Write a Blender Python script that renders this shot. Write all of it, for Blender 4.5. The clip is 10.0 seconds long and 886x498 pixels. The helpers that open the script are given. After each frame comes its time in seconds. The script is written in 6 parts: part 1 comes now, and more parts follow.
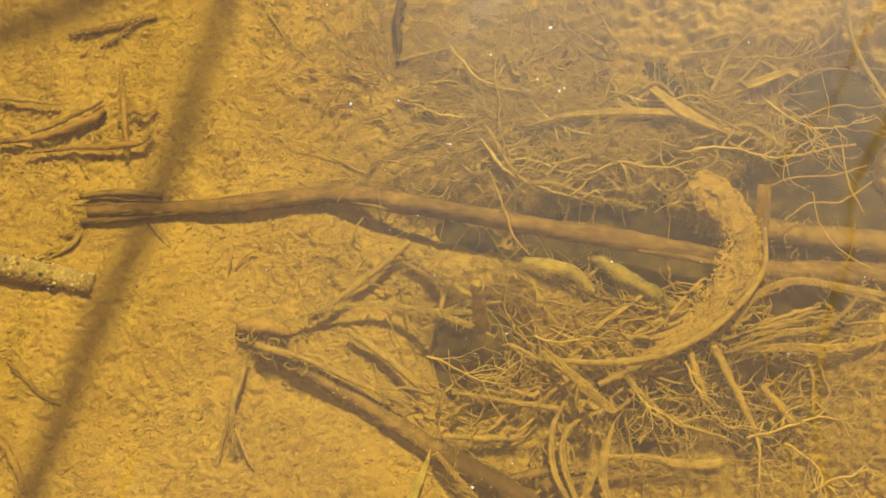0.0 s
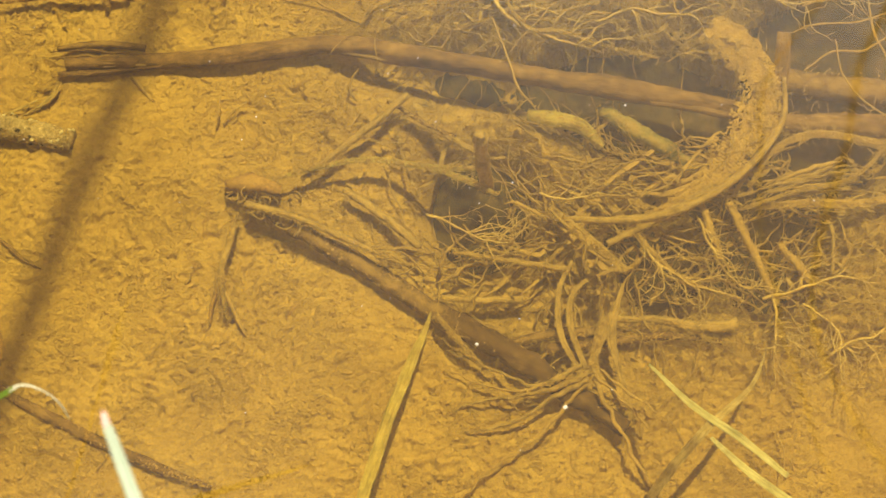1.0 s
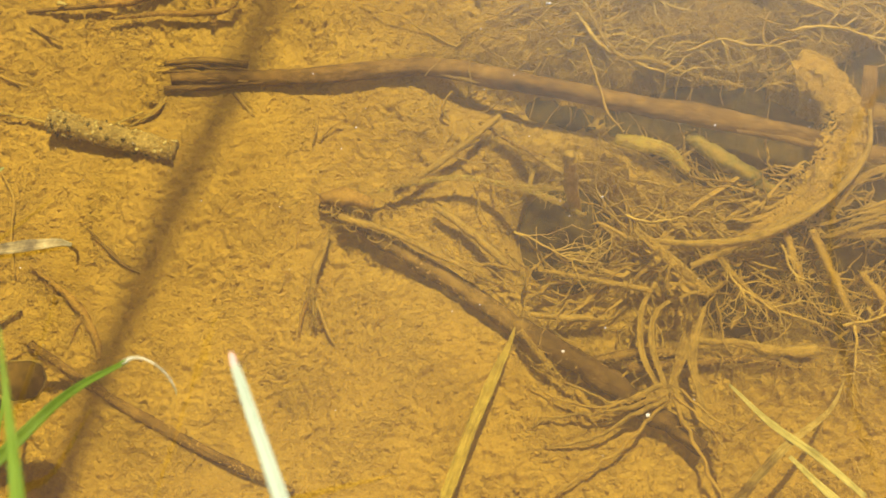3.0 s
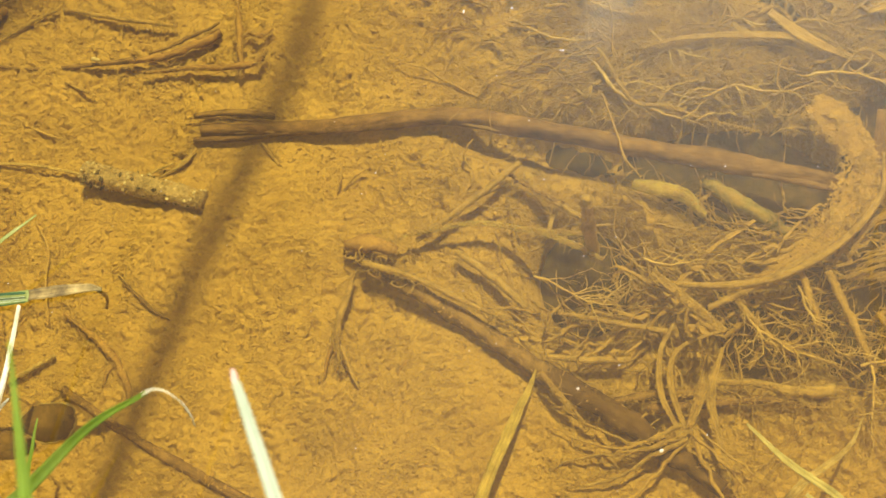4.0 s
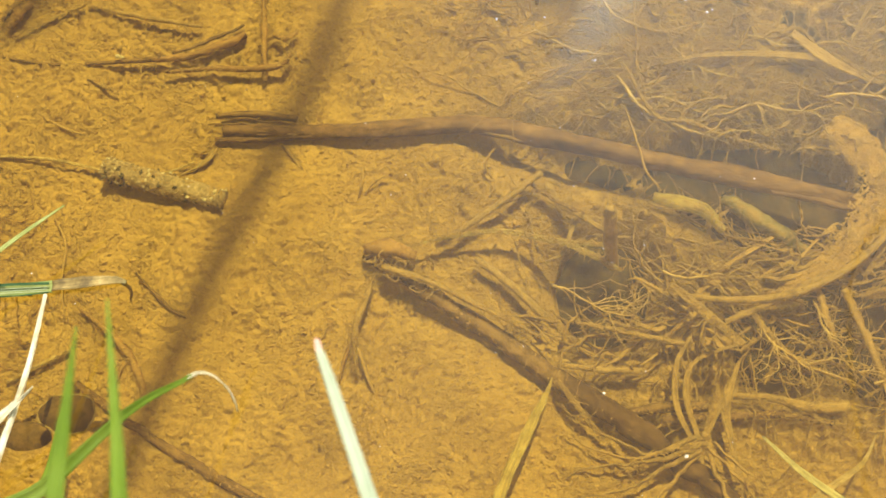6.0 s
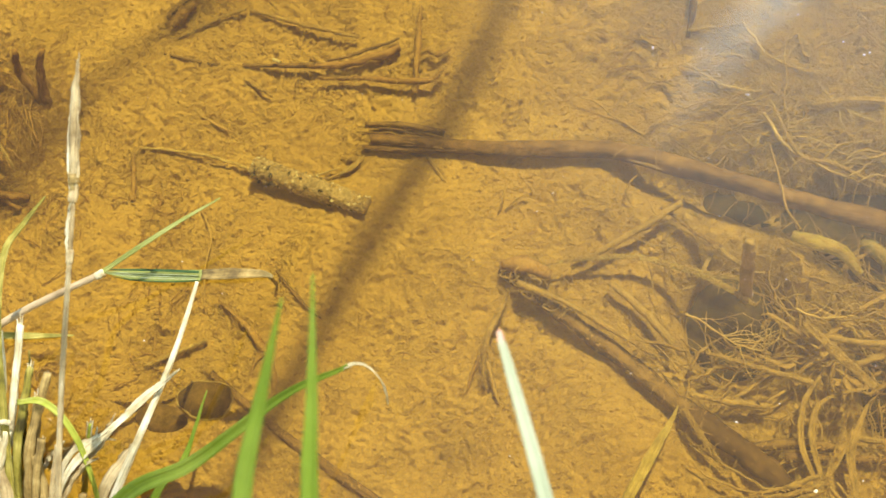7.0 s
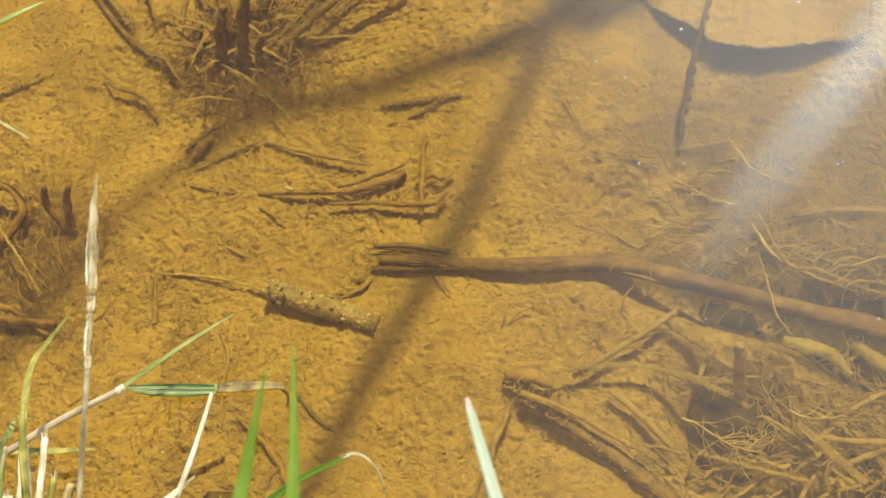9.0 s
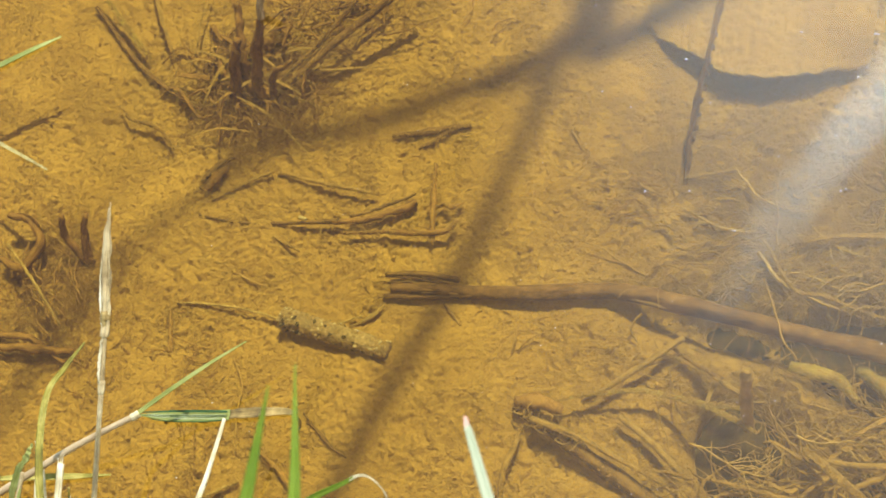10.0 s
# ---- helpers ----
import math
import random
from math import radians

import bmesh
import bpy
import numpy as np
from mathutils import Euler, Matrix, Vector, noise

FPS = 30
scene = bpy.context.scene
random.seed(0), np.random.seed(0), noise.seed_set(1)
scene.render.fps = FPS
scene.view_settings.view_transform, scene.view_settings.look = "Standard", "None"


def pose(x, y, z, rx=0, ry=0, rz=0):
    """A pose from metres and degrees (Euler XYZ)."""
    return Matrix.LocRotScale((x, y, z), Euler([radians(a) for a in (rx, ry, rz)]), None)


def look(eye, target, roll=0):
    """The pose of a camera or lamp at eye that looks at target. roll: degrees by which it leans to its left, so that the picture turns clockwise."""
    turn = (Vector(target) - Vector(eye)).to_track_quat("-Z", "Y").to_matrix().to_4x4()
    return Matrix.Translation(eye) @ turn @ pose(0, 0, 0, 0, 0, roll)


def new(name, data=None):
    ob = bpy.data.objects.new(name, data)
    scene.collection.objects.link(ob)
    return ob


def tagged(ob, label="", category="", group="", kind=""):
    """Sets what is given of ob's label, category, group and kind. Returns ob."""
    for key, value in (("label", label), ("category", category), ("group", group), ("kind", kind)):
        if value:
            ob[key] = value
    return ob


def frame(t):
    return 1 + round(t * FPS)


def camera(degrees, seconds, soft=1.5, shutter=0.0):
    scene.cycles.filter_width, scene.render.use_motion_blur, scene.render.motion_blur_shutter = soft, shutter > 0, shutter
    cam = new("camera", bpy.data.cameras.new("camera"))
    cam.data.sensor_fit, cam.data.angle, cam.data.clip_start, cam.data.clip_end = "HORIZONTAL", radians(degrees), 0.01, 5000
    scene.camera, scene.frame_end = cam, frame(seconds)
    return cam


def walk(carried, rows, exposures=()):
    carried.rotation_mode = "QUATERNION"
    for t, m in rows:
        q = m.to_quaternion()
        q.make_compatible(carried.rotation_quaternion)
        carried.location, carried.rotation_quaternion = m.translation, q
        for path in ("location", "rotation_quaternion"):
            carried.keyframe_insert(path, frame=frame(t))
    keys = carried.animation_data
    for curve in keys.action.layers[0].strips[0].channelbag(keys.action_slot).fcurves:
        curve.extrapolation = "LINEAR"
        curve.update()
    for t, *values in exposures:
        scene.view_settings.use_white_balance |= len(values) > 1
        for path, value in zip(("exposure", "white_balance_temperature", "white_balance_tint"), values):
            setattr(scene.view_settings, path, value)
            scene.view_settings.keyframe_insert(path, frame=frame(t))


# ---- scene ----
cam = camera(33.74, 10.0, soft=1.65)
cam.data.dof.use_dof = True
cam.data.dof.focus_distance = 0.37
cam.data.dof.aperture_fstop = 50.0
PATH = [
    (0, pose(0.16431, -0.12723, 0.35409, 16.634, 10.715, -0.756)),
    (0.5, pose(0.15613, -0.14065, 0.34450, 16.463, 9.952, -0.351)),
    (1, pose(0.15803, -0.13324, 0.33268, 12.769, 10.439, -0.955)),
    (1.5, pose(0.16001, -0.12840, 0.32750, 10.670, 10.790, -1.131)),
    (2, pose(0.16423, -0.13432, 0.33105, 11.707, 11.795, -1.572)),
    (2.5, pose(0.15365, -0.14017, 0.33559, 13.752, 11.088, 0.452)),
    (3, pose(0.15446, -0.14598, 0.34030, 15.622, 12.486, 1.703)),
    (3.2, pose(0.15604, -0.14815, 0.34105, 16.388, 13.074, 1.896)),
    (4.3, pose(0.16283, -0.15297, 0.34487, 18.303, 14.451, 1.758)),
    (4.5, pose(0.16196, -0.15271, 0.34454, 18.275, 14.328, 1.731)),
    (5, pose(0.16249, -0.15271, 0.34439, 18.323, 14.439, 1.687)),
    (5.2, pose(0.16024, -0.15597, 0.34527, 19.069, 14.117, 2.170)),
    (6.3, pose(0.14332, -0.16162, 0.34935, 20.128, 12.050, 4.699)),
    (6.5, pose(0.14014, -0.16380, 0.35109, 20.796, 12.580, 6.425)),
    (7, pose(0.14025, -0.16727, 0.35537, 22.249, 14.390, 8.951)),
    (7.5, pose(0.14007, -0.17059, 0.35758, 23.265, 14.752, 9.351)),
    (8, pose(0.14735, -0.17351, 0.35883, 24.456, 15.637, 8.669)),
    (8.5, pose(0.15262, -0.17678, 0.36241, 26.068, 16.141, 8.098)),
    (9, pose(0.15417, -0.18108, 0.36617, 27.821, 16.189, 8.351)),
    (9.5, pose(0.15950, -0.18447, 0.36989, 28.889, 16.890, 8.266)),
    (10, pose(0.15902, -0.18435, 0.36958, 29.171, 17.011, 8.595)),
]
walk(cam, PATH, exposures=[(0, 0.73, 6850, 10), (4.5, 0.77, 6700, 10), (6.5, 0.79, 6450, 10), (7, 0.76, 6400, 10), (7.5, 0.63, 6300, 10), (10, 0.60, 6050, 10)])

# ---- world, sun ----
SUN = Vector((0.34, 0.45, 1.0)).normalized()
world = bpy.data.worlds.new("sky")
scene.world = world
world.use_nodes = True


def node(tree, kind, **values):
    n = tree.nodes.new(kind)
    for key, value in values.items():
        if key in n.inputs:
            n.inputs[key].default_value = value
    return n


def build_sky():
    t = world.node_tree
    t.nodes.clear()
    out = t.nodes.new("ShaderNodeOutputWorld")
    sky = t.nodes.new("ShaderNodeTexSky")
    sky.sky_type = "NISHITA"
    sky.sun_disc = False
    sky.sun_elevation = math.asin(SUN.z)
    sky.sun_rotation = math.atan2(SUN.x, SUN.y)
    bg = node(t, "ShaderNodeBackground", Strength=0.048)
    t.links.new(sky.outputs[0], bg.inputs["Color"])
    # bands of high cloud running across the whole sky
    co = t.nodes.new("ShaderNodeTexCoord")
    across = t.nodes.new("ShaderNodeVectorMath")
    across.operation = "DOT_PRODUCT"
    across.inputs[1].default_value = (0.803, -0.466, 0.369)
    t.links.new(co.outputs["Generated"], across.inputs[0])
    rough = node(t, "ShaderNodeTexNoise", Scale=6.0, Detail=5.0, Roughness=0.6)
    t.links.new(co.outputs["Generated"], rough.inputs["Vector"])
    bend = t.nodes.new("ShaderNodeMath")
    bend.operation = "MULTIPLY_ADD"
    bend.inputs[1].default_value = 0.05
    t.links.new(rough.outputs[0], bend.inputs[0])
    t.links.new(across.outputs["Value"], bend.inputs[2])
    wave = t.nodes.new("ShaderNodeMath")
    wave.operation = "MULTIPLY"
    wave.inputs[1].default_value = 2 * math.pi / 0.9
    off = t.nodes.new("ShaderNodeMath")
    off.operation = "SUBTRACT"
    off.inputs[1].default_value = 0.040
    t.links.new(bend.outputs[0], off.inputs[0])
    t.links.new(off.outputs[0], wave.inputs[0])
    cosine = t.nodes.new("ShaderNodeMath")
    cosine.operation = "COSINE"
    t.links.new(wave.outputs[0], cosine.inputs[0])
    ramp = t.nodes.new("ShaderNodeValToRGB")
    ramp.color_ramp.elements[0].position = 0.93
    ramp.color_ramp.elements[0].color = (0, 0, 0, 1)
    ramp.color_ramp.elements[1].position = 0.9995
    ramp.color_ramp.elements[1].color = (0.72, 0.72, 0.72, 1)
    ramp.color_ramp.elements.new(0.986).color = (0.17, 0.17, 0.17, 1)
    t.links.new(cosine.outputs[0], ramp.inputs[0])
    # the bands thin out towards the zenith
    split = t.nodes.new("ShaderNodeSeparateXYZ")
    t.links.new(co.outputs["Generated"], split.inputs[0])
    thin = t.nodes.new("ShaderNodeMapRange")
    thin.inputs["From Min"].default_value, thin.inputs["From Max"].default_value = 0.835, 0.91
    thin.inputs["To Min"].default_value, thin.inputs["To Max"].default_value = 1.0, 0.0
    t.links.new(split.outputs["Z"], thin.inputs["Value"])
    cover = t.nodes.new("ShaderNodeMath")
    cover.operation = "MULTIPLY"
    t.links.new(ramp.outputs[0], cover.inputs[0])
    t.links.new(thin.outputs[0], cover.inputs[1])
    # thin haze on both sides of the bands, thinner higher up
    slant = t.nodes.new("ShaderNodeVectorMath")
    slant.operation = "DOT_PRODUCT"
    slant.inputs[1].default_value = (0.803, -0.466, -0.831)
    t.links.new(co.outputs["Generated"], slant.inputs[0])
    phase = t.nodes.new("ShaderNodeMath")
    phase.operation = "MULTIPLY_ADD"
    phase.inputs[1].default_value, phase.inputs[2].default_value = 2 * math.pi / 0.9, 0.93 * 2 * math.pi / 0.9
    t.links.new(slant.outputs["Value"], phase.inputs[0])
    broad = t.nodes.new("ShaderNodeMath")
    broad.operation = "COSINE"
    t.links.new(phase.outputs[0], broad.inputs[0])
    haze = t.nodes.new("ShaderNodeMapRange")
    haze.interpolation_type = "SMOOTHSTEP"
    haze.inputs["From Min"].default_value, haze.inputs["From Max"].default_value = -0.1, 0.95
    haze.inputs["To Min"].default_value, haze.inputs["To Max"].default_value = 0.001, 0.195
    t.links.new(broad.outputs[0], haze.inputs["Value"])
    both = t.nodes.new("ShaderNodeMath")
    both.operation = "MAXIMUM"
    t.links.new(cover.outputs[0], both.inputs[0])
    lower = t.nodes.new("ShaderNodeMapRange")
    lower.inputs["From Min"].default_value, lower.inputs["From Max"].default_value = 0.79, 0.97
    lower.inputs["To Min"].default_value, lower.inputs["To Max"].default_value = 1.75, 0.05
    t.links.new(split.outputs["Z"], lower.inputs["Value"])
    veil = t.nodes.new("ShaderNodeMath")
    veil.operation = "MULTIPLY"
    t.links.new(haze.outputs[0], veil.inputs[0])
    t.links.new(lower.outputs[0], veil.inputs[1])
    t.links.new(veil.outputs[0], both.inputs[1])
    cloud = node(t, "ShaderNodeBackground", Color=(0.73, 0.91, 1.0, 1), Strength=5.4)
    mix = t.nodes.new("ShaderNodeMixShader")
    t.links.new(both.outputs[0], mix.inputs[0])
    t.links.new(bg.outputs[0], mix.inputs[1])
    t.links.new(cloud.outputs[0], mix.inputs[2])
    t.links.new(mix.outputs[0], out.inputs[0])


build_sky()
sun = new("sun", bpy.data.lights.new("sun", "SUN"))
sun.data.energy, sun.data.angle, sun.data.color = 5.0, radians(0.4), (1.0, 0.94, 0.85)
sun.matrix_world = look(SUN * 5, (0, 0, 0))

WATER_Z = 0.0442


# ---- materials ----
def mat(name, ramp, scale=220.0, rough=0.75, bump=0.35, fine=1400.0, grain=0.35, along=None, spec=0.3, through_light=0.0, dust=0.0, deep=0.0006):
    """ramp: colours from dark to light over a coarse noise; along: (across, length) scale of fibres by the surface's own u and v."""
    m = bpy.data.materials.new(name)
    m.use_nodes = True
    t = m.node_tree
    bsdf = t.nodes["Principled BSDF"]
    bsdf.inputs["Roughness"].default_value = rough
    bsdf.inputs["Specular IOR Level"].default_value = spec
    co = t.nodes.new("ShaderNodeTexCoord")
    info = t.nodes.new("ShaderNodeObjectInfo")
    shift = t.nodes.new("ShaderNodeVectorMath")
    shift.operation = "ADD"
    t.links.new(co.outputs["Object"], shift.inputs[0])
    t.links.new(info.outputs["Random"], shift.inputs[1])
    n1 = node(t, "ShaderNodeTexNoise", Scale=scale, Detail=4.0, Roughness=0.6)
    n2 = node(t, "ShaderNodeTexNoise", Scale=fine, Detail=3.0, Roughness=0.7)
    t.links.new(shift.outputs[0], n1.inputs["Vector"])
    if along:
        uv = t.nodes.new("ShaderNodeMapping")
        uv.inputs["Scale"].default_value = (along[0], along[1], 1)
        t.links.new(co.outputs["UV"], uv.inputs["Vector"])
        t.links.new(uv.outputs[0], n2.inputs["Vector"])
        n2.inputs["Scale"].default_value = 1.0
    else:
        t.links.new(shift.outputs[0], n2.inputs["Vector"])
    r1 = t.nodes.new("ShaderNodeValToRGB")
    els = r1.color_ramp.elements
    while len(els) < len(ramp):
        els.new(0.5)
    for k, c in enumerate(ramp):
        els[k].position = 0.3 + 0.4 * k / (len(ramp) - 1)
        els[k].color = (*c, 1)
    t.links.new(n1.outputs[0], r1.inputs[0])
    r2 = t.nodes.new("ShaderNodeMapRange")
    r2.inputs["From Min"].default_value, r2.inputs["From Max"].default_value = 0.3, 0.7
    r2.inputs["To Min"].default_value, r2.inputs["To Max"].default_value = 1 - grain, 1 + grain * 0.6
    t.links.new(n2.outputs[0], r2.inputs["Value"])
    mul = t.nodes.new("ShaderNodeVectorMath")
    mul.operation = "SCALE"
    t.links.new(r1.outputs[0], mul.inputs[0])
    t.links.new(r2.outputs[0], mul.inputs["Scale"])
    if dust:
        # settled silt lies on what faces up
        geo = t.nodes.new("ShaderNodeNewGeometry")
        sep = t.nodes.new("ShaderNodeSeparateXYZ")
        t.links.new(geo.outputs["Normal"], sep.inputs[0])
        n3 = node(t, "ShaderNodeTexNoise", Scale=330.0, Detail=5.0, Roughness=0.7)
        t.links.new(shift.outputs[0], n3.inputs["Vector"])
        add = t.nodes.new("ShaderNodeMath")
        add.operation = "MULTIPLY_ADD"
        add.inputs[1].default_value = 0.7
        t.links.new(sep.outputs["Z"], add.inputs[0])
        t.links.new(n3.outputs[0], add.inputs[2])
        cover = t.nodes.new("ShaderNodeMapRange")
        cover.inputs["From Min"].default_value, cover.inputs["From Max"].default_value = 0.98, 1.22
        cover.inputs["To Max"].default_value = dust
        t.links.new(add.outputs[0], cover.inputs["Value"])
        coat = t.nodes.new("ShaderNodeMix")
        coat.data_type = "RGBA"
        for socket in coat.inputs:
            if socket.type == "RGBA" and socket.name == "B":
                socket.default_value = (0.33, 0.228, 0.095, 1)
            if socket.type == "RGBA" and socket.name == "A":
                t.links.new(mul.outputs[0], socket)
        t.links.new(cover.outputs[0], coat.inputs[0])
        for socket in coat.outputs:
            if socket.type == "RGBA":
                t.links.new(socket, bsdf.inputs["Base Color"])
    else:
        t.links.new(mul.outputs[0], bsdf.inputs["Base Color"])
    b = node(t, "ShaderNodeBump", Strength=bump, Distance=deep)
    t.links.new(n2.outputs[0], b.inputs["Height"])
    t.links.new(b.outputs[0], bsdf.inputs["Normal"])
    if through_light:
        out = t.nodes["Material Output"]
        tr = t.nodes.new("ShaderNodeBsdfTranslucent")
        t.links.new(mul.outputs[0], tr.inputs["Color"])
        mx = node(t, "ShaderNodeMixShader", Fac=through_light)
        mx.inputs[0].default_value = through_light
        t.links.new(bsdf.outputs[0], mx.inputs[1])
        t.links.new(tr.outputs[0], mx.inputs[2])
        t.links.new(mx.outputs[0], out.inputs[0])
    return m


def flecked(m, amount=1.0):
    """Dark and pale rotted flecks lying in drifts on the silt."""
    t = m.node_tree
    bsdf = t.nodes["Principled BSDF"]
    base = bsdf.inputs["Base Color"].links[0].from_socket
    co = t.nodes.new("ShaderNodeTexCoord")
    drift = node(t, "ShaderNodeTexNoise", Scale=45.0, Detail=3.0)
    t.links.new(co.outputs["Object"], drift.inputs["Vector"])
    last = base
    for turn, stretch, scale, edge, tint in ((0.5, (1.0, 2.6, 1.0), 600.0, 0.60, (0.115, 0.072, 0.028)), (-0.4, (1.0, 2.2, 1.0), 950.0, 0.61, (0.14, 0.088, 0.034)), (0.2, (1.0, 1.6, 1.0), 900.0, 0.63, (0.43, 0.315, 0.13))):
        place = t.nodes.new("ShaderNodeMapping")
        place.inputs["Rotation"].default_value = (0, 0, turn)
        place.inputs["Scale"].default_value = stretch
        t.links.new(co.outputs["Object"], place.inputs["Vector"])
        bits = node(t, "ShaderNodeTexNoise", Scale=scale, Detail=3.0, Roughness=0.55, Distortion=0.6)
        t.links.new(place.outputs[0], bits.inputs["Vector"])
        where = t.nodes.new("ShaderNodeMath")
        where.operation = "MULTIPLY_ADD"
        where.inputs[1].default_value = 0.35
        t.links.new(drift.outputs[0], where.inputs[0])
        t.links.new(bits.outputs[0], where.inputs[2])
        cut = t.nodes.new("ShaderNodeMapRange")
        cut.inputs["From Min"].default_value, cut.inputs["From Max"].default_value = edge + 0.175, edge + 0.245
        cut.inputs["To Max"].default_value = 0.9 * amount
        t.links.new(where.outputs[0], cut.inputs["Value"])
        mix = t.nodes.new("ShaderNodeMix")
        mix.data_type = "RGBA"
        for socket in mix.inputs:
            if socket.type == "RGBA" and socket.name == "B":
                socket.default_value = (*tint, 1)
            if socket.type == "RGBA" and socket.name == "A":
                t.links.new(last, socket)
        t.links.new(cut.outputs[0], mix.inputs[0])
        last = [socket for socket in mix.outputs if socket.type == "RGBA"][0]
    t.links.new(last, bsdf.inputs["Base Color"])
    return m


def pitted(m):
    """Fine grain, short crooked grooves and pits in the silt, thick in some places and sparse in others."""
    t = m.node_tree
    bsdf = t.nodes["Principled BSDF"]
    co = t.nodes.new("ShaderNodeTexCoord")
    grain = node(t, "ShaderNodeTexNoise", Scale=1500.0, Detail=4.0, Roughness=0.65)
    t.links.new(co.outputs["Object"], grain.inputs["Vector"])
    patch = node(t, "ShaderNodeTexNoise", Scale=70.0, Detail=3.0)
    t.links.new(co.outputs["Object"], patch.inputs["Vector"])
    total = grain.outputs[0]
    for turn, stretch, scale, edge, deep in ((0.7, 1.9, 420.0, 0.63, -0.9), (-0.6, 1.8, 470.0, 0.635, -0.9), (1.5, 1.7, 520.0, 0.64, -0.8), (0.2, 1.3, 800.0, 0.585, 0.9)):
        place = t.nodes.new("ShaderNodeMapping")
        place.inputs["Rotation"].default_value = (0, 0, turn)
        place.inputs["Scale"].default_value = (1.0, stretch, 1.0)
        place.inputs["Location"].default_value = (turn, scale * 0.01, 0)
        t.links.new(co.outputs["Object"], place.inputs["Vector"])
        bits = node(t, "ShaderNodeTexNoise", Scale=scale, Detail=2.0, Roughness=0.5, Distortion=1.1)
        t.links.new(place.outputs[0], bits.inputs["Vector"])
        where = t.nodes.new("ShaderNodeMath")
        where.operation = "MULTIPLY_ADD"
        where.inputs[1].default_value = 0.35
        t.links.new(patch.outputs[0], where.inputs[0])
        t.links.new(bits.outputs[0], where.inputs[2])
        cut = t.nodes.new("ShaderNodeMapRange")
        cut.interpolation_type = "SMOOTHSTEP"
        cut.inputs["From Min"].default_value, cut.inputs["From Max"].default_value = edge + 0.175, edge + 0.215
        cut.inputs["To Max"].default_value = deep
        t.links.new(where.outputs[0], cut.inputs["Value"])
        add = t.nodes.new("ShaderNodeMath")
        t.links.new(total, add.inputs[0])
        t.links.new(cut.outputs[0], add.inputs[1])
        total = add.outputs[0]
    b = node(t, "ShaderNodeBump", Strength=1.0, Distance=0.0005)
    t.links.new(total, b.inputs["Height"])
    t.links.new(b.outputs[0], bsdf.inputs["Normal"])
    return m


SILT = pitted(flecked(mat("silt", [(0.325, 0.228, 0.083), (0.385, 0.275, 0.103), (0.43, 0.312, 0.121)], 60, 0.95, 1.0, 1600, 0.22, spec=0.1), 0.10))
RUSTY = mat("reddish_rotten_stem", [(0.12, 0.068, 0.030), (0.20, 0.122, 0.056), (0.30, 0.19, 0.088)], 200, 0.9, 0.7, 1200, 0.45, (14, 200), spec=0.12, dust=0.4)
STRAW_PALE = mat("pale_soaked_straw", [(0.28, 0.215, 0.10), (0.42, 0.335, 0.165), (0.56, 0.45, 0.24)], 330, 0.9, 0.8, 1200, 0.45, (18, 160), spec=0.12)
CROSS_BLADE = mat("pale_silted_blade", [(0.28, 0.22, 0.12), (0.39, 0.32, 0.18), (0.50, 0.42, 0.26)], 330, 0.9, 0.8, 1200, 0.4, (18, 160), spec=0.12)
PALE_BLADE = mat("pale_yellow_green_leaf", [(0.30, 0.30, 0.21), (0.44, 0.44, 0.33), (0.56, 0.56, 0.46)], 260, 0.8, 0.4, 1200, 0.3, (14, 120), spec=0.2)
CRUMB_PALE = mat("pale_silt_crust", [(0.23, 0.162, 0.073), (0.32, 0.23, 0.105), (0.41, 0.30, 0.14)], 400, 0.95, 0.8, 1600, 0.4, spec=0.1)
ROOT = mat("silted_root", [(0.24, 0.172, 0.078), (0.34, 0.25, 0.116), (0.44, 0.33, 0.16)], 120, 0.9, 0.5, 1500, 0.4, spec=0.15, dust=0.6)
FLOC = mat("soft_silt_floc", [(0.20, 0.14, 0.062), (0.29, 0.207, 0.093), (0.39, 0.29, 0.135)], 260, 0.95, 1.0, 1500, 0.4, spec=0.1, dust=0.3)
ROOT_PALE = mat("pale_fine_root", [(0.33, 0.245, 0.12), (0.45, 0.345, 0.18), (0.55, 0.44, 0.25)], 160, 0.9, 0.5, 1500, 0.3, spec=0.15)
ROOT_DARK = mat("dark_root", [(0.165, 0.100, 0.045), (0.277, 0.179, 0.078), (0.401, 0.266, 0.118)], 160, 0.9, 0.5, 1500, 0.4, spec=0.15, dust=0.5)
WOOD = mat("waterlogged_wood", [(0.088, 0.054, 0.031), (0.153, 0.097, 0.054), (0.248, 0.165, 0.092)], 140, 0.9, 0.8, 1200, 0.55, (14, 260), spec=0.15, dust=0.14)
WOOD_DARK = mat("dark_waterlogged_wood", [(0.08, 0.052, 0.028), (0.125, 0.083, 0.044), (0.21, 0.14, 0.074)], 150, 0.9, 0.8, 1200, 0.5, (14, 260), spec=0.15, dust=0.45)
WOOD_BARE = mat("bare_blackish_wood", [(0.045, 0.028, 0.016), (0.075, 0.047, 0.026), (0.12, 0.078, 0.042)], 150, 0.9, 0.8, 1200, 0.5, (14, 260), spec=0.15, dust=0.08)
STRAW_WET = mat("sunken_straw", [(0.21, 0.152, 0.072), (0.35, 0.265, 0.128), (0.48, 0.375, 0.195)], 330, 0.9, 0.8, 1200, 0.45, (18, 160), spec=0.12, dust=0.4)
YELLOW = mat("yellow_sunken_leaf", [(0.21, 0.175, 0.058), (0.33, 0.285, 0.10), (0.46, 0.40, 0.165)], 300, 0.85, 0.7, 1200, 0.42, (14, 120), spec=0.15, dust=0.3)
